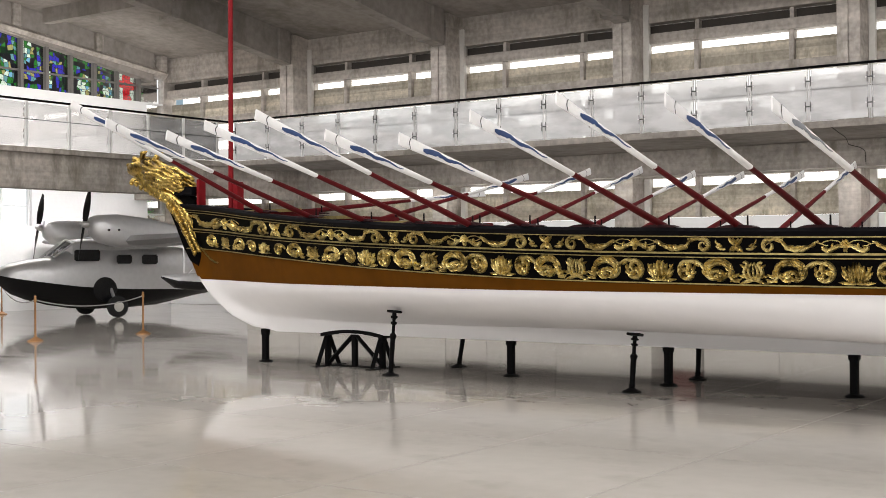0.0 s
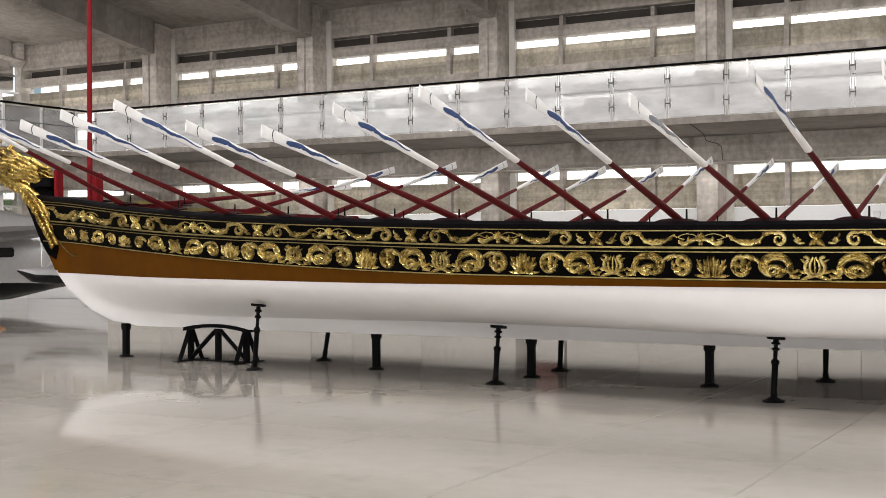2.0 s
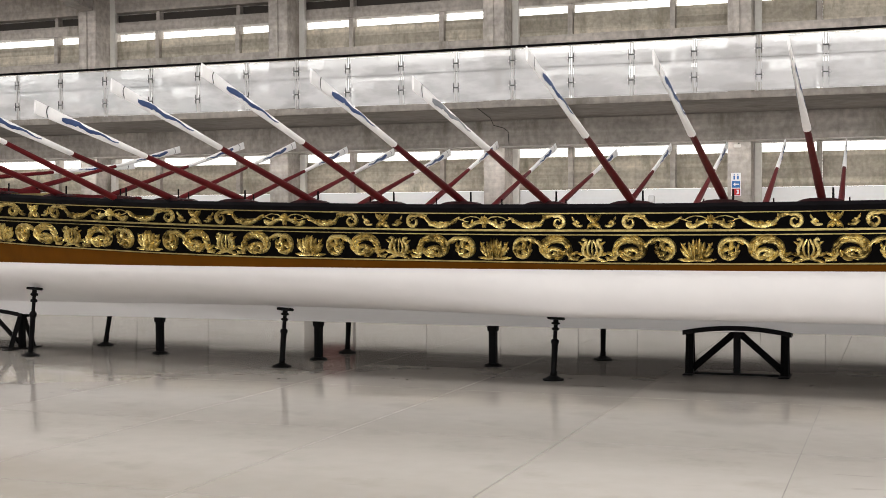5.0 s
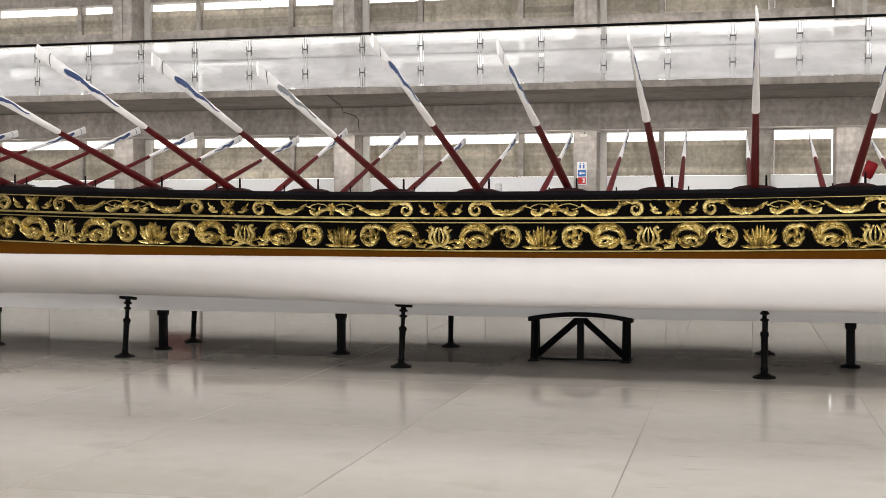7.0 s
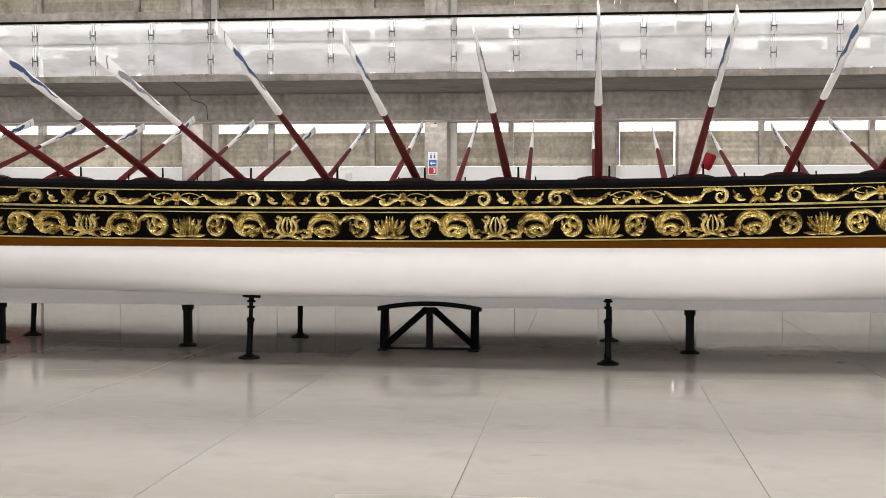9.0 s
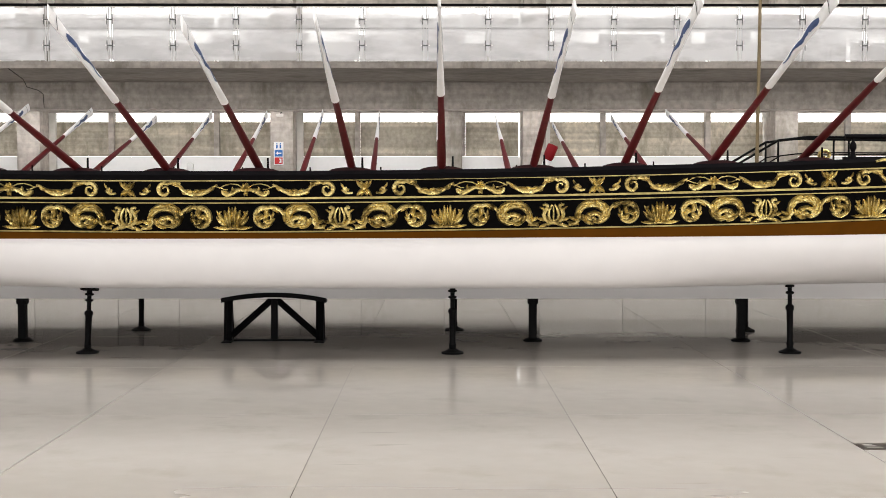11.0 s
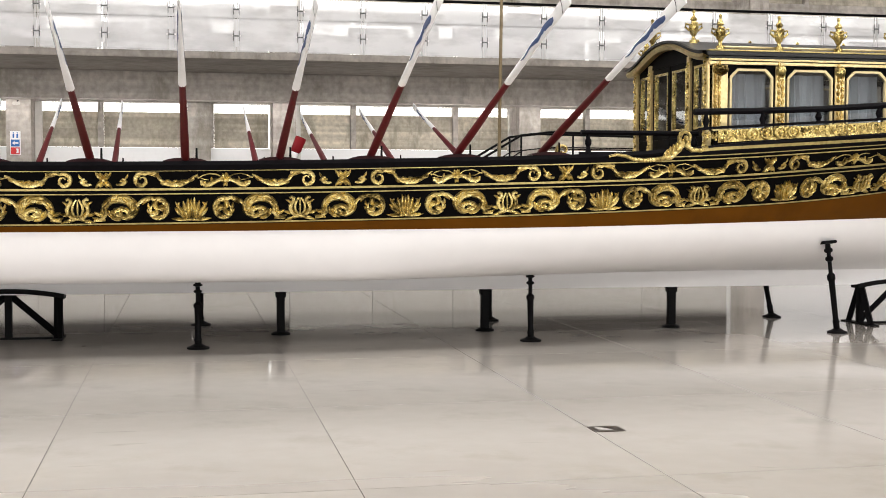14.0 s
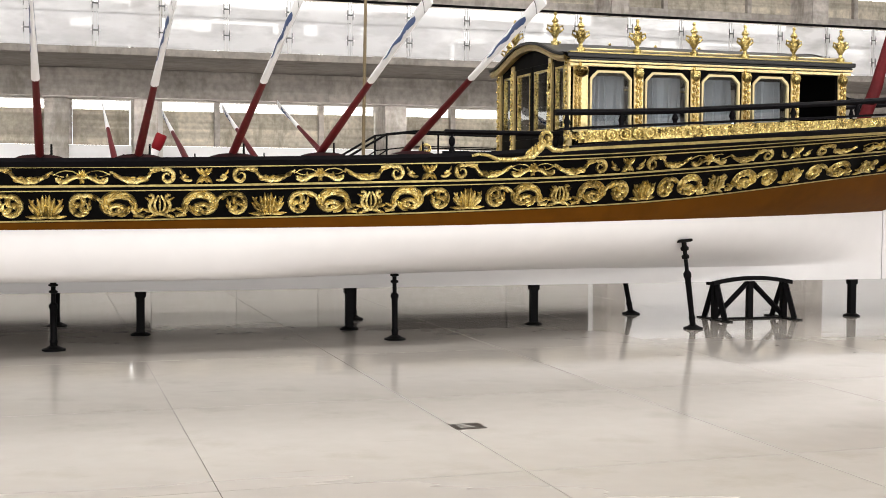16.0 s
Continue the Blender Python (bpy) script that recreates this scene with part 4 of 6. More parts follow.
def leaf(bm, x, y, angle, length, width, bend=0.0, depth=0.02, n=7):
    pts, a = [(x, y)], radians(angle)
    for i in range(n):
        a += radians(bend) / n
        x, y = x + math.cos(a) * length / n, y + math.sin(a) * length / n
        pts.append((x, y))
    stroke(bm, pts, lambda k: width * (0.25 + math.sin(math.pi * min(1, k * 0.9 + 0.12))) * (1 if k < 0.9 else 0.5), depth, 0.55)


def knob(bm, x, y, r, depth):
    rows = []
    for k in range(4):
        a = math.pi / 2 * k / 3
        rows.append([(x + r * math.cos(a) * math.cos(j * math.pi / 5), y + r * math.cos(a) * math.sin(j * math.pi / 5), depth * math.sin(a)) for j in range(10)])
    grid(bm, rows[:3], True)
    bm.faces.new([bm.verts.new(p) for p in rows[2]])


def spiral_ornament():
    """A full volute of broad leaves swirling in to its eye, with a hook that reaches over to its neighbour."""
    bm = bmesh.new()
    pts = [(0.190, 0.020), (0.160, 0.060), (0.115, 0.086), (0.062, 0.096)] + arc(0, 0, 0.090, 0.082, 75, 300, 20) + arc(0, 0, 0.078, 0.050, 312, 400, 7)
    stroke(bm, pts, lambda k: 0.008 + 0.022 * math.sin(math.pi * min(1.0, 0.08 + 1.0 * k)) ** 0.7, 0.030, 0.25)
    for i in range(8):
        a = 100 + i * 36
        leaf(bm, 0.064 * math.cos(radians(a)), 0.064 * math.sin(radians(a)), a + 50, 0.068, 0.013, 55, 0.040)
    for i in range(3):
        a = 30 + i * 120
        leaf(bm, 0.004 * math.cos(radians(a)), 0.004 * math.sin(radians(a)), a - 10, 0.104, 0.026, 150, 0.040)
    knob(bm, 0, 0, 0.020, 0.044)
    leaf(bm, 0.06, 0.088, -8, 0.095, 0.015, -44, 0.038)
    return bm


def scroll_ornament():
    """A broad acanthus crescent closed round a curled bud, its tail running out to the tulip."""
    bm = bmesh.new()
    pts = arc(0, 0.0, 0.112, 0.118, 250, -28, 30, 0.76) + [(0.130, -0.076), (0.160, -0.096), (0.200, -0.100)]
    stroke(bm, pts, lambda k: 0.012 + 0.030 * math.sin(math.pi * min(1.0, 0.12 + k ** 0.85 * 0.88)) ** 0.9, 0.024, 0.2)
    # leaves that lie along the crescent, each over the next
    for i in range(10):
        a = 226 - i * 24
        r = 0.130 if i % 2 else 0.100
        leaf(bm, r * math.cos(radians(a)), 0.76 * r * math.sin(radians(a)), a - 84, 0.076, 0.017, -44 if i % 2 else 10, 0.040)
    # the bud that fills the hollow
    stroke(bm, arc(-0.006, -0.036, 0.074, 0.016, 235, -150, 22, 0.66), lambda k: 0.026 - 0.008 * k, 0.030, 0.3)
    for x, y, a, l, b in ((-0.075, -0.072, -10, 0.090, 30), (-0.010, -0.090, 4, 0.100, 30), (0.050, -0.070, 30, 0.075, 60), (-0.060, -0.020, 50, 0.070, -70), (0.010, -0.024, 60, 0.050, -90), (0.070, -0.020, 200, 0.060, 50)):
        leaf(bm, x, y, a, l, 0.019, b, 0.038)
    knob(bm, -0.004, -0.040, 0.022, 0.042)
    leaf(bm, 0.118, -0.050, -10, 0.085, 0.016, 50, 0.032)
    leaf(bm, 0.110, -0.096, 2, 0.110, 0.014, 20, 0.028)
    return bm


def crown_ornament():
    """An open tulip: two bowed petals with lips turned out round a slender heart, on a leafy foot."""
    bm = bmesh.new()
    for s in (-1, 1):
        pts = [(s * x, y) for x, y in ((0.012, -0.086), (0.052, -0.074), (0.082, -0.044), (0.090, -0.006), (0.078, 0.030), (0.058, 0.058), (0.056, 0.080), (0.076, 0.092), (0.096, 0.082))]
        stroke(bm, pts, lambda k: 0.013 + 0.008 * math.sin(math.pi * k), 0.028, 0.2)
        pts = [(s * x, y) for x, y in ((0.008, -0.080), (0.034, -0.048), (0.046, -0.010), (0.042, 0.028), (0.026, 0.062), (0.010, 0.088))]
        stroke(bm, pts, lambda k: 0.008 + 0.006 * math.sin(math.pi * k), 0.026, 0.2)
        leaf(bm, s * 0.066, 0.010, 90 - s * 20, 0.090, 0.012, -s * 50, 0.030)
        leaf(bm, s * 0.020, -0.078, 90 - s * 70, 0.120, 0.017, s * 50, 0.026)
        leaf(bm, s * 0.020, -0.096, 90 - s * 92, 0.125, 0.014, -s * 20, 0.022)
        leaf(bm, s * 0.085, -0.066, 90 - s * 40, 0.070, 0.014, -s * 60, 0.026)
    stroke(bm, [(0, -0.09), (0, -0.02), (0, 0.04), (0, 0.078)], lambda k: 0.004 + 0.007 * math.sin(math.pi * k), 0.024)
    for i in range(3):
        knob(bm, 0, -0.06 + 0.034 * i, 0.012, 0.032)
    stroke(bm, [(-0.085, -0.100), (0, -0.088), (0.085, -0.100)], 0.014, 0.022)
    return bm


def palmette_ornament():
    """A broad upright leaf of several lobes between two spread wings, on leaves that lie along the foot."""
    bm = bmesh.new()
    leaf(bm, 0, -0.095, 90, 0.190, 0.014, 0, 0.044)
    for s in (-1, 1):
        leaf(bm, s * 0.018, -0.092, 90 - s * 6, 0.190, 0.024, s * 4, 0.040)
        leaf(bm, s * 0.040, -0.088, 90 - s * 8, 0.160, 0.024, -s * 10, 0.036)
        leaf(bm, s * 0.054, -0.070, 90 - s * 44, 0.165, 0.018, s * 12, 0.028)
        leaf(bm, s * 0.062, -0.078, 90 - s * 60, 0.130, 0.019, s * 20, 0.028)
        leaf(bm, s * 0.130, 0.010, 90 - s * 10, 0.055, 0.012, s * 70, 0.028)
        leaf(bm, s * 0.015, -0.096, 90 - s * 94, 0.175, 0.016, s * 10, 0.024)
    stroke(bm, [(-0.06, -0.104), (0, -0.098), (0.06, -0.104)], 0.014, 0.028)
    return bm


def star_ornament():
    """Two leaves crossed tip to tip round a knop, with a small scroll at each side."""
    bm = bmesh.new()
    for up in (0, 180):
        for a, l, w in ((90, 0.050, 0.016), (58, 0.080, 0.017), (122, 0.080, 0.017), (36, 0.110, 0.016), (144, 0.110, 0.016)):
            leaf(bm, 0, 0, a + up, l, w * 1.15, 16 if a < 90 else -16, 0.032)
    knob(bm, 0, 0, 0.024, 0.040)
    for s in (-1, 1):
        stroke(bm, [(s * 0.115, -0.040), (s * 0.145, -0.046), (s * 0.180, -0.040), (s * 0.205, -0.020), (s * 0.198, 0.006), (s * 0.172, 0.012)], lambda k: 0.009 + 0.010 * math.sin(math.pi * k), 0.024, 0.2)
        leaf(bm, s * 0.150, -0.014, 90 - s * 70, 0.085, 0.013, -s * 40, 0.026)
        leaf(bm, s * 0.200, 0.010, 90 - s * 60, 0.060, 0.010, s * 50, 0.020)
    return bm


def curl_ornament():
    """A volute that hands on to a long boat-shaped leaf with small sprouts."""
    bm = bmesh.new()
    pts = [(-0.02, 0.058), (-0.07, 0.066), (-0.13, 0.066)] + arc(-0.185, 0.0, 0.064, 0.056, 60, 280, 14) + arc(-0.185, 0.0, 0.050, 0.014, 295, 520, 12)
    stroke(bm, pts, lambda k: 0.008 + 0.015 * math.sin(math.pi * min(1.0, k + 0.15)), 0.026, 0.2)
    for a in (110, 170, 230, 290):
        leaf(bm, -0.185 + 0.036 * math.cos(radians(a)), 0.036 * math.sin(radians(a)), a + 50, 0.046, 0.011, 50, 0.034)
    leaf(bm, -0.12, 0.056, 2, 0.130, 0.016, -34, 0.030)
    stroke(bm, [(-0.05, 0.050), (-0.02, 0.010), (0.03, -0.030), (0.10, -0.050), (0.18, -0.046), (0.25, -0.016), (0.31, 0.030), (0.35, 0.048)], lambda k: 0.008 + 0.022 * math.sin(math.pi * min(1.0, k * 1.05)) ** 1.5, 0.030, 0.3)
    for x, y, a, l, b in ((0.02, -0.020, 20, 0.090, -50), (0.10, -0.044, 62, 0.070, -60), (0.14, -0.044, 38, 0.080, -20), (0.19, -0.040, 60, 0.060, -50), (0.05, -0.036, 200, 0.060, -50), (0.26, -0.010, 8, 0.070, 50)):
        leaf(bm, x, y, a, l * 1.1, 0.016, b, 0.032)
    stroke(bm, [(0.31, 0.030), (0.36, 0.022), (0.41, 0.000), (0.45, -0.004)], lambda k: 0.006, 0.014)
    return bm


def garland_ornament():
    """A standing fan with two drooping leafy arms under thin bows."""
    bm = bmesh.new()
    for a, l in ((90, 0.082), (66, 0.078), (114, 0.078), (40, 0.070), (140, 0.070), (14, 0.062), (166, 0.062)):
        leaf(bm, 0, -0.014, a, l, 0.017, 10 if a < 90 else -10, 0.032)
    knob(bm, 0, -0.014, 0.026, 0.040)
    leaf(bm, 0, -0.02, -72, 0.052, 0.013, 0, 0.026), leaf(bm, 0, -0.02, -108, 0.052, 0.013, 0, 0.026)
    for s in (-1, 1):
        stroke(bm, [(0, -0.012), (s * 0.05, -0.002), (s * 0.10, -0.018), (s * 0.145, -0.046), (s * 0.19, -0.056), (s * 0.225, -0.036), (s * 0.230, -0.008)], lambda k: 0.013 + 0.015 * math.sin(math.pi * k), 0.030, 0.3)
        leaf(bm, s * 0.12, -0.030, 90 - s * 40, 0.060, 0.012, s * 60, 0.030)
        leaf(bm, s * 0.17, -0.052, 90 - s * 30, 0.060, 0.012, -s * 40, 0.030)
        stroke(bm, [(s * 0.03, 0.020), (s * 0.08, 0.048), (s * 0.15, 0.056), (s * 0.21, 0.040), (s * 0.26, 0.012)], lambda k: 0.006, 0.014)
    return bm


def side_frame(x, z, out, scale=1.0, flip=False, wide=1.0):
    """The pose of an ornament on the near side of the hull."""
    p = hull_point(x, z, half_at(x, z) + out, -1)
    a = hull_point(x - 0.2, z, half_at(x - 0.2, z) + out, -1)
    b = hull_point(x + 0.2, z, half_at(x + 0.2, z) + out, -1)
    zc = (smooth_at(ZM, x + 0.2) - smooth_at(ZM, x - 0.2))
    u = (b - a + Vector((0, 0, zc))).normalized()
    up = hull_point(x, z + 0.05, half_at(x, z + 0.05) + out, -1) - p
    n = u.cross(up).normalized()
    v = n.cross(u)
    f = (-scale if flip else scale) * wide
    m = Matrix(((u.x * f, v.x * scale, n.x * scale, p.x), (u.y * f, v.y * scale, n.y * scale, p.y), (u.z * f, v.z * scale, n.z * scale, p.z), (0, 0, 0, 1)))
    return m


def build_carving():
    lower = [o for o in BARGE.children if o.name.startswith("lower_band")][0]
    upper = [o for o in BARGE.children if o.name.startswith("upper_band")][0]
    me = {n: finish(f(), n, GOLD) for n, f in (("spiral", spiral_ornament), ("scroll", scroll_ornament), ("crown", crown_ornament), ("palmette", palmette_ornament), ("star", star_ornament), ("curl", curl_ornament), ("garland", garland_ornament))}

    def put(name, x, flip, band, zc, size, out, wide=1.0):
        ob = new(name, me[name])
        stretch = (hull_point(x + 0.1, zc, half_at(x + 0.1, zc), -1) - hull_point(x - 0.1, zc, half_at(x - 0.1, zc), -1)).length / 0.2
        ob.matrix_world = side_frame(x, zc, out, size, flip, wide * stretch)
        ob.parent = band

    palms = [-14.75, -12.75, -10.46, -8.10, -5.96, -3.88, -1.89, 0.11, 2.08, 4.05, 6.07, 7.88, 9.5]
    for i, x in enumerate(palms):
        nxt = palms[i + 1] if i + 1 < len(palms) else x + 1.6
        gap = nxt - x
        for name, k, flip in (("palmette", 0.0, False), ("spiral", 0.150, False), ("scroll", 0.317, False), ("crown", 0.5, False), ("scroll", 0.683, True), ("spiral", 0.850, True)):
            xx = x + gap * k
            if not -14.35 < xx < 10.1:
                continue
            zl, zm = smooth_at(ZL, xx) + 0.01, smooth_at(ZM, xx) - 0.036
            size = min(1.2, (zm - zl) / 0.230) * {"spiral": 0.92, "scroll": 0.96, "crown": 0.92, "palmette": 0.94}[name]
            wide = {"spiral": 0.96, "scroll": 1.12, "crown": 1.02, "palmette": 0.95}[name] * max(0.7, min(1.2, gap / 1.98 / size))
            if xx < -10.6:
                size *= 0.88 if xx > -12.4 else 0.80
            put(name, xx, flip, lower, (zl + zm) / 2, size, 0.010, wide)
    stars = [-14.9, -12.40, -9.88, -7.42, -5.09, -2.86, -0.66, 1.49, 3.64, 5.82, 7.74, 9.4]
    for i, x in enumerate(stars[:-1]):
        gap = stars[i + 1] - x
        for name, k, flip in (("star", 0.0, False), ("curl", 0.235, False), ("garland", 0.5, False), ("curl", 0.765, True)):
            xx = x + gap * k
            if not -14.4 < xx < 9.9:
                continue
            zl, zm = smooth_at(ZM, xx) + 0.024, smooth_at(ZU, xx) - 0.030
            put(name, xx, flip, upper, (zl + zm) / 2, min(1.25, 0.95 * (zm - zl) / 0.150), 0.018, max(0.8, min(1.25, 1.02 * gap / 2.2)))


build_carving()


def build_bow():
    """Stem, gilded figurehead as one plain carved mass, red bitts and staff."""
    y = centre(-15)
    outline = [(-13.0, 0.47), (-13.65, 0.53), (-14.08, 0.68), (-14.57, 1.0), (-14.83, 1.28), (-15.12, 1.74), (-15.32, 2.16), (-15.52, 2.52), (-15.30, 2.62), (-15.08, 2.2), (-14.95, 1.75), (-14.68, 1.3), (-14.42, 1.02), (-13.95, 0.75), (-13.4, 0.62)]
    # the stem's lower part is white like the bottom, the upper part black
    bm = prism(bmesh.new(), [p for p in outline if p[1] < 1.3], y - 0.05, y + 0.05)
    part("stem", bm, HULL_WHITE, BARGE, smooth=False)
    bm = prism(bmesh.new(), [(-14.84, 1.285), (-14.98, 1.53), (-14.75, 1.53), (-14.62, 1.285)], y - 0.052, y + 0.052)
    part("stem", bm, WALE, BARGE, smooth=False)
    bm = prism(bmesh.new(), [(-14.98, 1.53), (-15.13, 1.74), (-15.34, 2.14), (-15.56, 2.5), (-15.2, 2.66), (-14.9, 2.5), (-14.75, 2.1), (-14.70, 1.75), (-14.80, 1.45)], y - 0.07, y + 0.07)
    part("stem", bm, BLACK_PAINT, BARGE, smooth=False)
    fig = bmesh.new()
    rnd = random.Random(11)
    # the neck rises out of the stem and bends forward to the head
    sweep(fig, [(-14.80, y, 1.70), (-14.90, y, 1.92), (-15.04, y, 2.16), (-15.22, y, 2.38), (-15.46, y, 2.54), (-15.72, y, 2.64), (-15.94, y, 2.78), (-16.08, y, 2.94)], [0.05, 0.10, 0.12, 0.13, 0.13, 0.14, 0.16, 0.17], 14)
    # skull, muzzle, jaw, brows, ears and mouth
    sweep(fig, [(-15.86, y, 3.04), (-16.02, y, 3.07), (-16.16, y, 3.08), (-16.28, y, 3.06), (-16.40, y, 3.04), (-16.47, y, 3.01)], [0.10, 0.16, 0.17, 0.14, 0.12, 0.06], 14)
    sweep(fig, [(-16.04, y, 2.90), (-16.20, y, 2.86), (-16.34, y, 2.85), (-16.42, y, 2.88)], [0.12, 0.10, 0.075, 0.03], 12)
    for s in (-1, 1):
        sweep(fig, [(-16.10, y + s * 0.10, 3.17), (-16.22, y + s * 0.12, 3.20), (-16.31, y + s * 0.09, 3.15)], [0.03, 0.052, 0.02], 10)
        sweep(fig, [(-16.24, y + s * 0.11, 3.11), (-16.27, y + s * 0.135, 3.11), (-16.28, y + s * 0.14, 3.11)], [0.04, 0.034, 0.012], 10)
        sweep(fig, [(-16.36, y + s * 0.06, 3.10), (-16.42, y + s * 0.075, 3.11), (-16.46, y + s * 0.05, 3.08)], [0.03, 0.042, 0.016], 10)
        sweep(fig, [(-16.02, y + s * 0.12, 3.18), (-15.96, y + s * 0.17, 3.28), (-15.86, y + s * 0.17, 3.30)], [0.05, 0.045, 0.012], 10)
        # the mane: long locks drawn back side by side to the stem block
        for i in range(5):
            z0, z1 = 3.16 - 0.085 * i, 2.86 - 0.052 * i
            w = 0.10 + 0.05 * math.sin(math.pi * (i + 0.5) / 5)
            sweep(fig, [(-16.05 + 0.03 * i + (-15.12 + 0.02 * i + 16.05 - 0.03 * i) * k / 8, y + s * (w + 0.014 * math.sin(k * 1.9 + i * 2)), z0 + (z1 - z0) * k / 8 + 0.020 * math.sin(k * 1.6 + i * 1.7)) for k in range(9)], [0.040, 0.058, 0.064, 0.064, 0.060, 0.056, 0.052, 0.046, 0.020], 10)
        # curls of the beard under the jaw and along the throat
        for i in range(8):
            px, pz = -16.28 + 0.115 * i, 2.78 - 0.045 * i + (0.02 if i % 2 else 0)
            sweep(fig, [(px + 0.055 * math.cos(q * 0.75) * (1 - q / 9), y + s * (0.09 + 0.006 * q), pz + 0.03 + 0.055 * math.sin(q * 0.75) * (1 - q / 9)) for q in range(8)], [0.020, 0.032, 0.036, 0.036, 0.034, 0.030, 0.024, 0.012], 9)
        # overlapping leaves down the stem
        for i in range(16):
            k = i / 15
            c = Vector((-15.40 + 0.62 * k ** 0.8, y + s * 0.10, 2.52 - 0.80 * k))
            for j in (-1, 1):
                a = math.radians(-62 - 16 * k + j * (30 + rnd.uniform(-8, 8)))
                d = Vector((math.cos(a), 0, math.sin(a))) * (0.15 - 0.05 * k)
                p = c + Vector((0.02 * j, 0, 0.02 * j))
                sweep(fig, [p, p + d * 0.35 + Vector((0, s * 0.030, 0)), p + d * 0.7 + Vector((0, s * 0.034, 0)), p + d + Vector((0.01 * j, s * 0.012, 0))], [0.016, 0.034, 0.028, 0.006], 9)
    part("figurehead", fig, gilding("figurehead gilding", 13, 0.3, (0.050, 0.028, 0.006), (0.60, 0.44, 0.13)), BARGE, "gilded carved figurehead", angle=85)
    # gilt volute behind the stem on the near bow
    for s in (-1, 1):
        bm = bmesh.new()
        stroke(bm, [(-0.35, 0.16), (-0.24, 0.08), (-0.1, 0.0), (0.06, -0.05), (0.18, -0.05)], lambda k: 0.012, 0.02)
        m = side_frame(-14.25, 1.56, 0.012)
        ob = part("moulding", bm, GOLD_LINE, BARGE, at=m)
    # red bitts and the crossbar
    for x, w, low, top in ((-14.80, 0.04, 2.36, 2.82), (-13.98, 0.06, 1.95, 2.74)):
        bm = box(bmesh.new(), x - w, x + w, centre(x) - 0.07, centre(x) + 0.07, low, top, 0.012)
        part("bitt", bm, BRIGHT_RED, BARGE, "red painted bitt", smooth=False)
    bm = sweep(bmesh.new(), [(-14.16, centre(-14.1) + 0.02, 2.0), (-14.13, centre(-14.1) + 0.02, 6.9)], [0.042, 0.036], 12)
    part("bow_staff", bm, BRIGHT_RED, BARGE, "tall red staff")
    bm = box(bmesh.new(), -15.30, -14.86, y - 0.13, y + 0.13, 2.56, 2.70, 0.02)
    part("stem_block", bm, CAP_PAINT, BARGE, smooth=False)
    # forward gratings and benches, red with ochre edges
    for x0, x1, dz in ((-13.6, -12.5, 0.06), (-12.3, -11.2, 0.05), (-10.9, -9.8, 0.04)):
        xm = (x0 + x1) / 2
        h = max(0.2, beam_top(x0) - 0.32)
        bm = box(bmesh.new(), x0, x1, centre(xm) - h, centre(xm) + h, smooth_at(ZG, xm) - 0.05, smooth_at(ZG, xm) + dz, 0.012)
        part("grating", bm, RED_PAINT, BARGE, "dark red hatch board", smooth=False)
        bm = box(bmesh.new(), x0 - 0.01, x1 + 0.01, centre(xm) - h - 0.03, centre(xm) - h - 0.004, smooth_at(ZG, xm) + dz - 0.035, smooth_at(ZG, xm) + dz + 0.01)
        part("grating_edge", bm, GOLD_LINE, BARGE, smooth=False)


build_bow()

# ---- the cabin on the barge ----
CX0, CX1, CH, CF, CT = 5.50, 8.92, 1.11, 1.97, 2.93
CY = centre(7.0)
WINDOW_GLASS = glass("cabin glass", (0.80, 0.84, 0.86), 0.03, 0.10)
CURTAIN = material("grey curtain cloth", (0.52, 0.52, 0.54), 0.9, vary=0.15, scale=6)
ROOF_PAINT = material("dark roof paint", (0.006, 0.0055, 0.0055), 0.5, vary=0.3, scale=3)
ROOF_TOP = material("grey roof covering", (0.07, 0.068, 0.066), 0.45, vary=0.25, scale=3)
PALE_GILT = material("smooth pale gilding", (0.70, 0.57, 0.29), 0.32, 0.7, vary=0.22, scale=9, stain=0.35)
CARVED_GILT = gilding("bright carved gilding", 20, 0.3, (0.30, 0.21, 0.06), (0.80, 0.64, 0.27))
CREAM = material("pale gilt frame", (0.62, 0.51, 0.27), 0.38, 0.4, vary=0.15, scale=8)


def carved_strip(bm, n, seed, length, w, axis="z"):
    """Small knobs and leaves along a strip, to stand for carving in relief."""
    rnd = random.Random(seed)
    for i in range(n):
        k = (i + 0.5) / n * length
        s = 1 if i % 2 else -1
        leaf(bm, s * w * 0.2, k, 90 - s * 50, w * 1.3, w * 0.30, s * 70, w * 0.5, 5)
        knob(bm, -s * w * 0.35 + rnd.uniform(-0.1, 0.1) * w, k + rnd.uniform(-0.2, 0.2) * w, w * 0.28, w * 0.5)


def frame_outline(w, h, c):
    """A window outline with cut upper corners."""
    return [(-w, 0), (w, 0), (w, h - c), (w - c * 0.4, h - c * 0.55), (w - c, h), (-w + c, h), (-w + c * 0.4, h - c * 0.55), (-w, h - c)]


def ring(bm, outer, inner, y0, y1):
    a0, b0 = [bm.verts.new((x, y0, z)) for x, z in outer], [bm.verts.new((x, y0, z)) for x, z in inner]
    a1, b1 = [bm.verts.new((x, y1, z)) for x, z in outer], [bm.verts.new((x, y1, z)) for x, z in inner]
    n = len(outer)
    for i in range(n):
        j = (i + 1) % n
        for p, q in ((a0, b0), (b1, a1), (a1, a0), (b0, b1)):
            bm.faces.new((p[i], p[j], q[j], q[i]))
    return bm


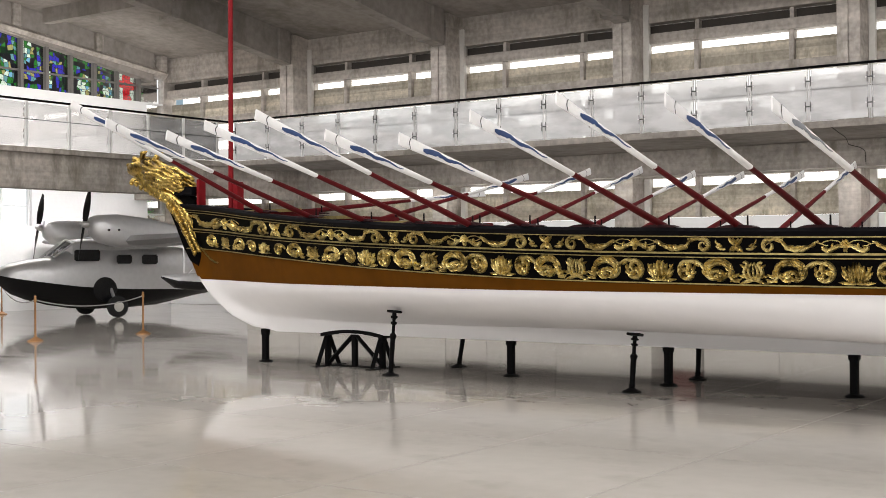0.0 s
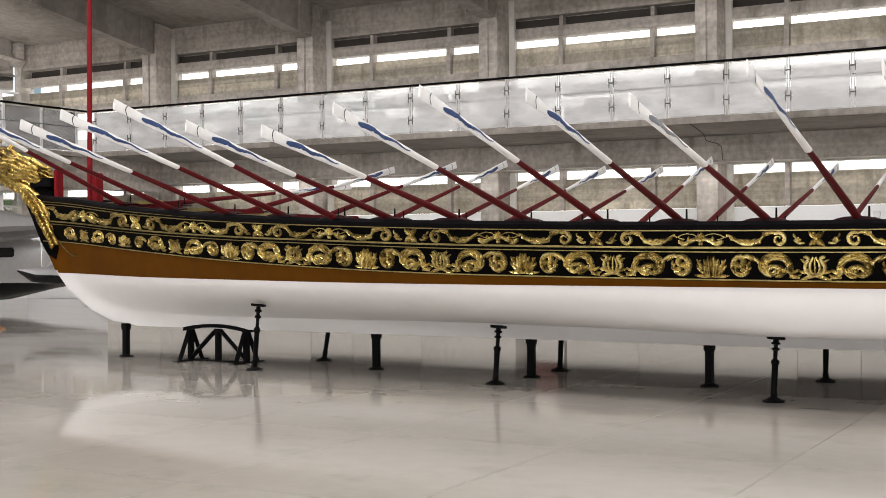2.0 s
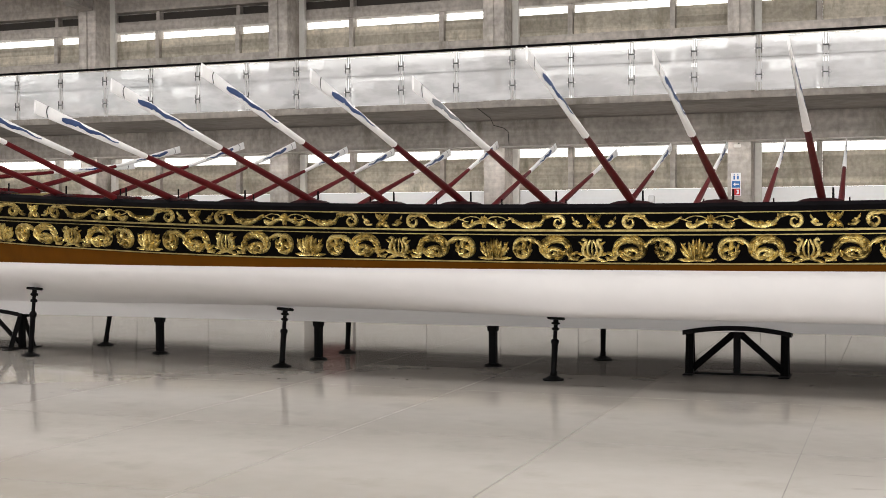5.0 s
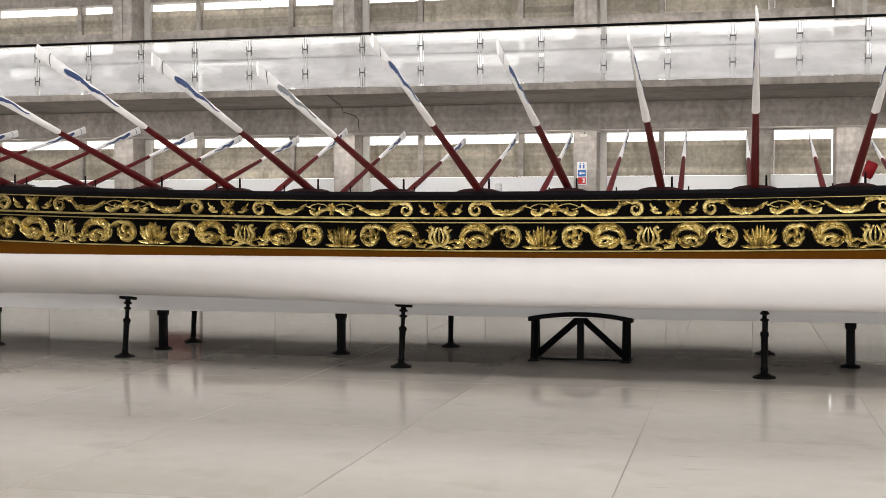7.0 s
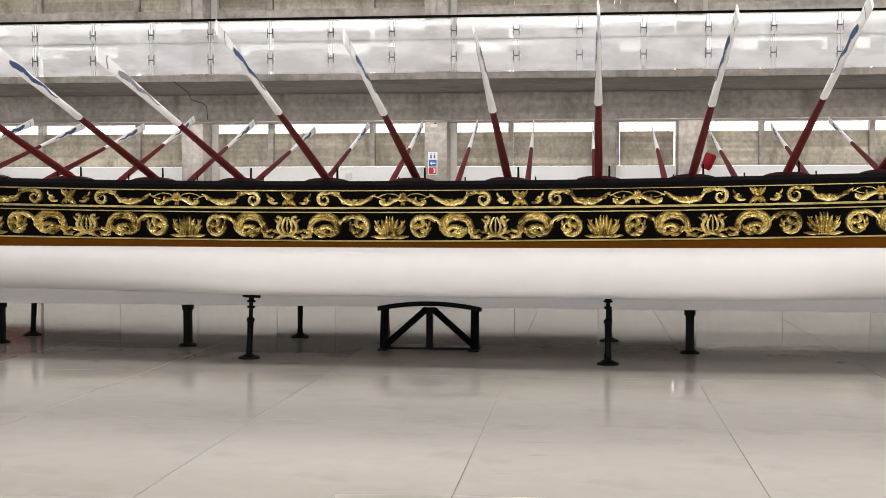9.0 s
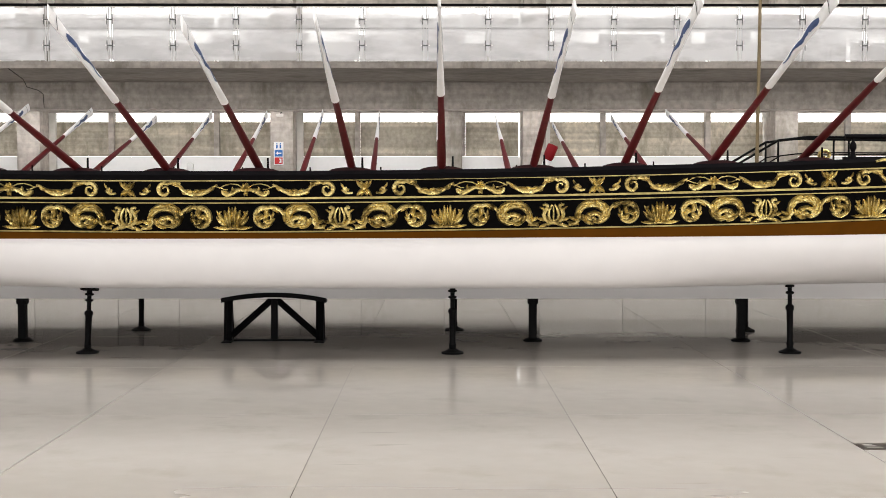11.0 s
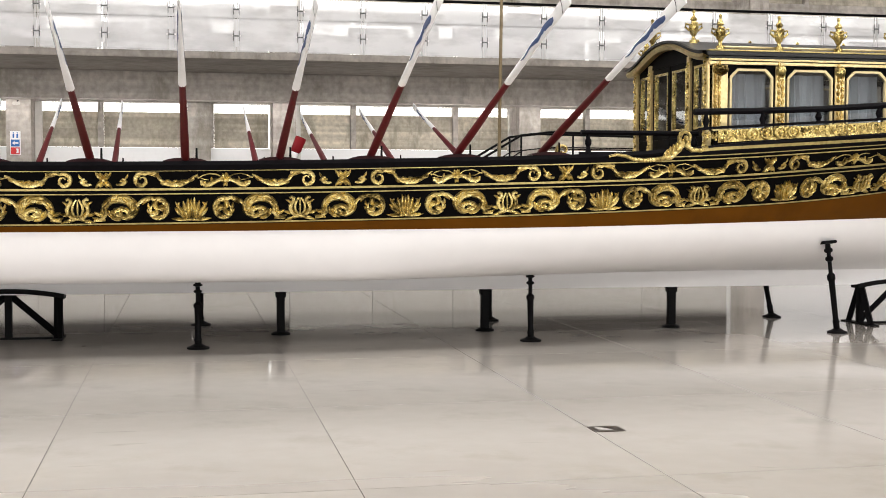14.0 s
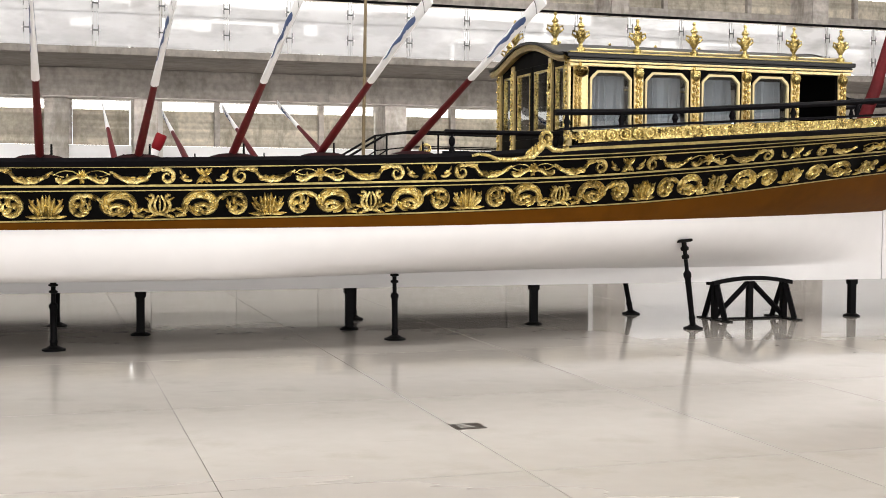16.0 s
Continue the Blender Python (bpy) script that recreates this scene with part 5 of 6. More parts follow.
def build_cabin():
    cab = thing("cabin", "gilded barge cabin with arched roof and curtained windows", "cabin")
    piers = (5.585, 6.27, 6.96, 7.60, 8.23, 8.85)
    z0, z1 = 2.20, 2.93
    for side in (-1, 1):
        yw = CY + side * CH
        ya, yb = sorted((yw, yw - side * 0.06))
        bm = box(bmesh.new(), CX0, CX1, ya, yb, CF, z0)
        part("lower_wall", bm, BLACK_PAINT, cab, smooth=False)
        bm = box(bmesh.new(), CX0, CX1, ya, yb, 2.895, CT + 0.03)
        part("header", bm, BLACK_PAINT, cab, smooth=False)
        for i, x in enumerate(piers):
            w = 0.085 if i == 0 else 0.055
            bm = box(bmesh.new(), x - w - 0.02, x + w + 0.02, ya, yb, z0, 2.895)
            pier = part("pier", bm, BLACK_PAINT, cab, smooth=False)
            y0, y1 = sorted((yw + side * 0.004, yw + side * 0.035))
            bm = box(bmesh.new(), x - w, x + w, y0, y1, z0 + 0.002, 2.90, 0.006)
            pil = part("pilaster", bm, PALE_GILT, cab, "gilded carved pilaster", smooth=False)
            if side == -1:
                bm = bmesh.new()
                carved_strip(bm, 19 if i else 26, 5 + i, 0.68, w * (0.95 if i else 0.60))
                part("carving", bm, CARVED_GILT, pil, at=Matrix(((1, 0, 0, x - (0.036 if i == 0 else 0)), (0, 0, -1, y0 + 0.001), (0, 1, 0, z0 + 0.02), (0, 0, 0, 1))))
                bm = lathe(bmesh.new(), [(0.02, -0.05), (w * 0.9, -0.02), (w * 1.1, 0.02), (w * 0.8, 0.06), (0.01, 0.07)], 8, x, y0, 2.83)
                part("carved_head", bm, GOLD_CARVED, pil)
        for i in range(5):
            xa, xb = piers[i] + (0.105 if i == 0 else 0.075), piers[i + 1] - 0.075
            xm, hw = (xa + xb) / 2, (xb - xa) / 2
            out = frame_outline(hw, 0.66, 0.085)
            if i < 4:
                bm = ring(bmesh.new(), frame_outline(hw - 0.006, 0.655, 0.085), frame_outline(hw - 0.028, 0.631, 0.079), side * 0.028, side * -0.01)
                win = part("window_frame", bm, CREAM, cab, "pale gilt window frame", at=pose(xm, yw, z0 + 0.01), smooth=False)
                bm = prism(bmesh.new(), frame_outline(hw - 0.02, 0.63, 0.075), -0.004, 0.004)
                ob = part("pane", bm, WINDOW_GLASS, win, at=None, smooth=False)
                ob.visible_shadow = False
                # black infill of the cut corners
                for s in (-1, 1):
                    bm = prism(bmesh.new(), [(s * hw, 0.70), (s * hw, 0.56), (s * (hw - 0.09), 0.66), (s * (hw - 0.09), 0.70)], -0.012, 0.004)
                    part("corner", bm, BLACK_PAINT, cab, at=pose(xm, yw, z0), smooth=False)
                # curtain drawn to one side in folds
                bm = bmesh.new()
                rows = []
                for k in range(21):
                    f = k / 20
                    x = -hw + 0.02 + (hw * 2 - 0.04) * f
                    gap = 0.25 if 0.25 < f < 0.45 else 1.0
                    rows.append([(x + 0.12 * hw * q * math.sin(f * 9 + i), 0.03 * math.sin(f * 34 + i), 0.02 + 0.60 * q) for q in (0, 0.5, 1)])
                grid(bm, rows)
                part("curtain", bm, CURTAIN, cab, "grey curtain in folds", at=pose(xm, yw - side * 0.14, z0))
    # gilt entablature and cornice
    for side in (-1, 1):
        yw = CY + side * CH
        for za, zb, o, m in ((2.905, 2.935, 0.045, PALE_GILT), (2.945, 2.966, 0.06, PALE_GILT), (2.968, 2.990, 0.058, ROOF_PAINT), (2.995, 3.035, 0.085, ROOF_PAINT), (3.045, 3.06, 0.055, GOLD_LINE)):
            y0, y1 = sorted((yw + side * o, yw - side * 0.02))
            bm = box(bmesh.new(), CX0 - o, CX1 + o * 0.8, y0, y1, za, zb, 0.006)
            part("cornice", bm, m, cab, smooth=False)
    # roof: a low vault that swings up to its crown
    def roof(y):
        k = min(1.0, abs(y) / (CH + 0.06))
        return 3.03 + 0.215 * (0.5 + 0.5 * math.cos(math.pi * k ** 1.15))
    bm = bmesh.new()
    ys = [(-1 + 2 * i / 24) * (CH + 0.06) for i in range(25)]
    grid(bm, [[(x, CY + y, roof(y) + 0.01) for y in ys] for x in (CX0 - 0.092, CX0 + 0.5, CX1 + 0.03)])
    part("roof", bm, ROOF_TOP, cab, "grey covered roof")
    for xa in (CX0 - 0.14, CX1 + 0.03):
        bm = bmesh.new()
        rows = [[(xa, CY + y, roof(y) - 0.012), (xa, CY + y, roof(y) + 0.016), (xa + 0.05, CY + y, roof(y) + 0.016), (xa + 0.05, CY + y, roof(y) - 0.012)] for y in ys]
        grid(bm, rows, True)
        part("roof_edge", bm, ROOF_PAINT, cab)
    bm = bmesh.new()
    rows = [[(CX0 - 0.12, CY + y, roof(y) - 0.016), (CX0 - 0.135, CY + y, roof(y) - 0.05), (CX0 - 0.11, CY + y, roof(y) - 0.085), (CX0 - 0.04, CY + y, roof(y) - 0.085), (CX0 - 0.04, CY + y, roof(y) - 0.06)] for y in ys]
    grid(bm, rows, True)
    part("front_arch", bm, PALE_GILT, cab, "gilded arched moulding")
    # dark boarding between the doors and the arch
    bm = bmesh.new()
    inner = [y for y in ys if abs(y) < CH]
    grid(bm, [[(CX0 - 0.03, CY + y, 2.985), (CX0 - 0.03, CY + y, roof(y) - 0.07), (CX0 + 0.02, CY + y, roof(y) - 0.07), (CX0 + 0.02, CY + y, 2.985)] for y in inner], True)
    part("tympanum", bm, BLACK_PAINT, cab)
    # front wall with a double door
    fx = CX0
    for ya, yb in ((-1.11, -1.00), (-0.63, -0.54), (0.54, 0.63), (1.00, 1.11)):
        bm = box(bmesh.new(), fx - 0.05, fx + 0.04, CY + ya, CY + yb, CF, 2.99 if abs(ya) > 0.8 else 3.04, 0.006)
        post = part("front_post", bm, PALE_GILT, cab, "gilded carved post", smooth=False)
        bm = bmesh.new()
        carved_strip(bm, 16, int(ya * 10) + 40, 0.96, 0.042)
        part("carving", bm, GOLD_CARVED, post, at=Matrix(((0, 0, -1, fx - 0.051), (-1, 0, 0, CY + (ya + yb) / 2), (0, 1, 0, CF + 0.03), (0, 0, 0, 1))))
    for ya, yb in ((-0.995, -0.635), (-0.535, -0.005), (0.005, 0.535), (0.635, 0.995)):
        ym, hw = CY + (ya + yb) / 2, (yb - ya) / 2 - 0.002
        m = Matrix(((0, 1, 0, fx), (1, 0, 0, ym), (0, 0, 1, 0), (0, 0, 0, 1)))
        bm = ring(bmesh.new(), [(-hw, 2.16), (hw, 2.16), (hw, 3.02), (-hw, 3.02)], [(-hw + 0.06, 2.24), (hw - 0.06, 2.24), (hw - 0.06, 2.92), (-hw + 0.06, 2.92)], -0.02, 0.02)
        leafp = part("door_leaf" if abs(ya) < 0.6 and abs(yb) < 0.6 else "side_light", bm, BLACK_PAINT, cab, "black framed glazed leaf with gilt edge", at=m, smooth=False)
        bm = ring(bmesh.new(), [(-hw + 0.058, 2.238), (hw - 0.058, 2.238), (hw - 0.058, 2.922), (-hw + 0.058, 2.922)], [(-hw + 0.08, 2.26), (hw - 0.08, 2.26), (hw - 0.08, 2.90), (-hw + 0.08, 2.90)], -0.026, 0.0)
        part("gilt_edge", bm, GOLD, leafp, smooth=False)
        bm = prism(bmesh.new(), [(-hw + 0.06, 2.24), (hw - 0.06, 2.24), (hw - 0.06, 2.92), (-hw + 0.06, 2.92)], -0.003, 0.003)
        part("pane", bm, WINDOW_GLASS, leafp, smooth=False).visible_shadow = False
        bm = box(bmesh.new(), -hw, hw, -0.02, 0.02, CF, 2.158)
        low = part("door_panel", bm, BLACK_PAINT, cab, at=m, smooth=False)
        bm = bmesh.new()
        for k in range(5):
            leaf(bm, (k - 2) * hw * 0.36, 0.0, 90 + (k - 2) * -24, 0.16, 0.02, (k - 2) * 20, 0.02)
        stroke(bm, [(-hw * 0.8, -0.02), (0, 0.03), (hw * 0.8, -0.02)], 0.014, 0.02)
        part("carving", bm, GOLD_CARVED, low, at=Matrix(((0, 0, -1, fx - 0.022), (-1, 0, 0, ym), (0, 1, 0, 2.03), (0, 0, 0, 1))))
    bm = box(bmesh.new(), CX0 + 0.02, CX1 - 0.02, CY - CH + 0.07, CY + CH - 0.07, CF - 0.05, CF)
    part("cabin_floor", bm, WOOD, cab, smooth=False)
    bm = box(bmesh.new(), CX0 + 0.03, 7.6, CY - 0.95, CY + 0.95, 1.48, CF - 0.052)
    part("plinth", bm, BLACK_PAINT, cab, smooth=False)
    bm = box(bmesh.new(), CX1 - 0.05, CX1, CY - CH + 0.065, CY + CH - 0.065, CF, 3.0)
    part("back_wall", bm, BLACK_PAINT, cab, smooth=False)
    bm = box(bmesh.new(), CX0 + 0.02, CX1 - 0.06, CY - CH + 0.07, CY + CH - 0.07, 2.99, 3.01)
    part("inner_ceiling", bm, WOOD, cab, smooth=False)
    # gilt coping along the roof
    for side in (-1, 1):
        bm = sweep(bmesh.new(), [(CX0 + 0.10, CY + side * (CH - 0.10), 3.10), (CX1, CY + side * (CH - 0.10), 3.10)], 0.016, 6)
        part("coping", bm, CREAM, cab)
    # urns
    prof = [(0.055, 0.0), (0.055, 0.045), (0.03, 0.055), (0.022, 0.085), (0.05, 0.12), (0.066, 0.175), (0.062, 0.205), (0.035, 0.225), (0.03, 0.245), (0.05, 0.265), (0.038, 0.285), (0.02, 0.30), (0.014, 0.325), (0.026, 0.345), (0.012, 0.365)]
    urn = bmesh.new()
    lathe(urn, [(r * 0.84, h * 1.04) for r, h in prof], 12)
    for s in (-1, 1):
        sweep(urn, [(s * 0.05, 0, 0.15), (s * 0.10, 0, 0.19), (s * 0.095, 0, 0.225), (s * 0.05, 0, 0.215)], 0.012, 6)
        sweep(urn, [(0, s * 0.05, 0.15), (0, s * 0.10, 0.19), (0, s * 0.095, 0.225), (0, s * 0.05, 0.215)], 0.012, 6)
    ume = finish(urn, "urn", GOLD_CARVED)
    spots = [(x, CY - CH + 0.02, 3.055) for x in (5.60, 6.27, 6.96, 7.60, 8.23, 8.85)] + [(x, CY + CH - 0.02, 3.055) for x in (5.60, 6.27, 6.96, 7.60, 8.23, 8.85)] + [(5.58, CY - 0.42, 3.19), (5.42, CY + 0.42, 3.19)]
    for p in spots:
        ob = new("urn", ume)
        ob.matrix_world = pose(*p)
        ob.parent = cab
        tagged(ob, "gilded carved urn")
    return cab


build_cabin()


def build_quarter():
    """Carved gilt rail board, black mouldings, balustrade and scroll at the after part of the near side, and its mate beyond."""
    board = lambda x: float(np.interp(x, (4.6, 5.06, 6.5, 7.84, 9.28, 10.5), (1.98, 2.04, 2.13, 2.23, 2.38, 2.54)))
    for side in (-1, 1):
        strip("rail_board", lambda x: board(x), lambda x: board(x) + 0.12, 3, GOLD_CARVED, BARGE, 0.05, side, "gilded board carved with interlace", x0=5.0 if side < 0 else 6.3, thick=1)
        strip("moulding", lambda x: board(x) - 0.075, lambda x: board(x) - 0.045, 1, GOLD_LINE, BARGE, 0.07, side, x0=4.9 if side < 0 else 6.3, thick=1)
        strip("moulding", lambda x: board(x) + 0.135, lambda x: board(x) + 0.16, 1, CAP_PAINT, BARGE, 0.075, side, x0=4.9 if side < 0 else 6.3, thick=1)
        top = lambda x: float(np.interp(x, (4.95, 5.7, 6.37, 7.08, 7.84, 8.67, 9.28, 10.4), (2.35, 2.375, 2.405, 2.465, 2.53, 2.63, 2.71, 2.87)))
        pts = [hull_point(x, top(x), beam_top(x) - 0.02, side) for x in STATIONS if x >= (4.95 if side < 0 else 6.3)]
        bm = sweep(bmesh.new(), pts, 0.032, 8)
        part("quarter_rail", bm, CAP_PAINT, BARGE, "black handrail")
        for i in range(9):
            x = 5.1 + 0.62 * i
            if x > 10.1:
                break
            if side > 0 and x < 6.3:
                continue
            p = hull_point(x, board(x) + 0.15, beam_top(x) - 0.02, side)
            h = top(x) - board(x) - 0.15
            bm = lathe(bmesh.new(), [(0.03, 0), (0.022, h * 0.15), (0.036, h * 0.4), (0.018, h * 0.75), (0.03, h)], 10)
            part("baluster", bm, CAP_PAINT, BARGE, at=Matrix.Translation(p))
    # interlace and foliage on the board
    xs = [5.12 + 0.152 * i for i in range(33)]
    bm0, bm1 = bmesh.new(), bmesh.new()
    stroke(bm0, arc(0, 0, 0.062, 0.062, 0, 360, 14, 0.85), 0.013, 0.022)
    knob(bm0, 0, 0, 0.02, 0.02)
    leaf(bm0, 0.05, 0, 20, 0.06, 0.014, 30)
    for i in range(5):
        leaf(bm1, -0.045, 0.0, i * 72 + 10, 0.052, 0.013, 80, 0.014)
        leaf(bm1, 0.035, 0.006, i * 72, 0.050, 0.012, -80, 0.014)
    knob(bm1, -0.045, 0, 0.016, 0.018), knob(bm1, 0.035, 0.006, 0.014, 0.016)
    ring_me, fol_me = finish(bm0, "interlace", GOLD), finish(bm1, "foliage", GOLD)
    for i, x in enumerate(xs):
        if x > 10.0:
            break
        ob = new("interlace" if 3 <= i < 7 else "foliage", ring_me if 3 <= i < 7 else fol_me)
        ob.matrix_world = side_frame(x, board(x) + 0.065, 0.052, 1.0, i % 2 == 0)
        ob.parent = BARGE
    # the scroll where the rail board begins
    bm = bmesh.new()
    stroke(bm, [(-0.78, 0.005), (-0.70, 0.02), (-0.60, 0.005), (-0.52, -0.03), (-0.40, -0.045), (-0.25, -0.04), (-0.12, -0.02), (-0.04, 0.05), (0.0, 0.11)], lambda k: 0.012 + 0.022 * k, 0.03)
    stroke(bm, arc(0.03, 0.165, 0.075, 0.02, 220, -120, 22), lambda k: 0.024 - 0.012 * k, 0.035)
    stroke(bm, [(0.02, 0.10), (0.10, 0.04), (0.20, 0.03), (0.26, 0.07)], lambda k: 0.03 - 0.012 * k, 0.03)
    knob(bm, 0.03, 0.165, 0.022, 0.04)
    for k in range(7):
        leaf(bm, -0.20 + 0.045 * k, -0.02 + 0.018 * k, 40 + 10 * k, 0.09, 0.018, 40, 0.028)
    part("rail_scroll", bm, GOLD, BARGE, "gilded scroll at the rail", at=side_frame(4.82, 1.93, 0.06))
    bm = bmesh.new()
    stroke(bm, arc(0, 0, 0.06, 0.015, 200, -160, 18), lambda k: 0.02 - 0.008 * k, 0.04)
    part("rail_scroll", bm, GOLD, BARGE, at=pose(3.72, 12.4, 1.97, 90, 0, 0))
    # low black rail before the cabin
    for y in (CY - 0.95,):
        bm = sweep(bmesh.new(), [(4.12, y, 2.18), (5.42, y, 2.18)], 0.026, 8)
        part("fore_rail", bm, CAP_PAINT, BARGE)
        for x in (4.2, 5.38):
            bm = sweep(bmesh.new(), [(x, y, 1.45), (x, y, 1.99), (x, y, 2.03), (x, y, 2.06), (x, y, 2.10), (x, y, 2.13), (x, y, 2.18)], [0.03, 0.03, 0.018, 0.034, 0.034, 0.016, 0.02], 10)
            part("fore_rail_post", bm, CAP_PAINT, BARGE)
        bm = box(bmesh.new(), 4.1, 5.45, y - 0.02, y + 0.02, 1.45, 1.98)
        part("fore_rail_board", bm, CAP_PAINT, BARGE, smooth=False)
    # thin brown staff and dark red stern timbers
    bm = sweep(bmesh.new(), [(3.47, CY + 0.0, 1.5), (3.50, CY, 4.2)], [0.020, 0.017], 10)
    part("staff", bm, material("cane", (0.17, 0.125, 0.06), 0.5, vary=0.25, scale=10), BARGE, "brown cane staff")
    bm = sweep(bmesh.new(), [(9.85, CY, 2.2), (10.15, CY, 2.9), (10.35, CY, 3.6)], [0.09, 0.08, 0.05], 10)
    part("ensign_staff", bm, RED_PAINT, BARGE, "dark red slanting staff")
    bm = sweep(bmesh.new(), [(9.22, CY - 0.5, 2.98), (9.18, CY - 0.5, 2.84), (9.24, CY - 0.5, 2.74), (9.40, CY - 0.5, 2.68), (9.75, CY - 0.5, 2.66)], 0.028, 8)
    part("bracket", bm, IRON, BARGE)
    bm = box(bmesh.new(), 9.0, 10.4, CY - 0.9, CY + 0.9, 1.9, 2.35, 0.02)
    part("stern_bench", bm, RED_PAINT, BARGE, "dark red stern bench", smooth=False)
    # sternpost and rudder
    bm = box(bmesh.new(), 10.12, 10.22, centre(10) - 0.05, centre(10) + 0.05, 0.47, 1.5)
    part("sternpost", bm, HULL_WHITE, BARGE, smooth=False)
    bm = prism(bmesh.new(), [(10.235, 0.47), (10.9, 0.5), (10.85, 1.3), (10.7, 2.2), (10.3, 2.2), (10.235, 1.3)], centre(10) - 0.045, centre(10) + 0.045)
    part("rudder", bm, HULL_WHITE, BARGE, "white painted rudder", smooth=False)
    bm = bmesh.new()
    stroke(bm, arc(0, 0, 0.10, 0.03, 160, -200, 18), lambda k: 0.018, 0.02)
    part("rail_scroll", bm, GOLD_LINE, BARGE, at=pose(10.15, centre(10) - 0.12, 1.45, 90, 0, 0))


build_quarter()

# ---- the flying boat beyond the barge ----
SILVER = material("silver dope", (0.66, 0.66, 0.665), 0.34, 0.5, vary=0.08, scale=2, bump=0.06, bump_scale=5)
# darker copy of the silver, with the wings' shade put into its colour
SILVER_SHADED = material("shaded metal skin", (0.36, 0.36, 0.365), 0.4, 0.6, vary=0.1, scale=2)
GLOSS_BLACK = material("gloss black bottom paint", (0.006, 0.006, 0.007), 0.25, vary=0.2, scale=2)
RUBBER = material("tyre rubber", (0.012, 0.012, 0.012), 0.75)
COCKPIT_GLASS = glass("cockpit glass", (0.35, 0.36, 0.38), 0.03, 0.10)


def loft(bm, sections, n=20, squares=2.0, caps=True):
    """Sections of (x, half width, bottom z, top z, y) joined into a body; squares: 2 is an ellipse, more is boxier."""
    rows = []
    for x, w, z0, z1, y in sections:
        row = []
        for k in range(n):
            a = 2 * math.pi * k / n
            c, s = math.cos(a), math.sin(a)
            row.append((x, y + w * math.copysign(abs(c) ** (2 / squares), c), (z0 + z1) / 2 + (z1 - z0) / 2 * math.copysign(abs(s) ** (2 / squares), s)))
        rows.append(row)
    vs = grid(bm, rows, True)
    if caps:
        bm.faces.new(vs[0][::-1]), bm.faces.new(vs[-1])
    return bm


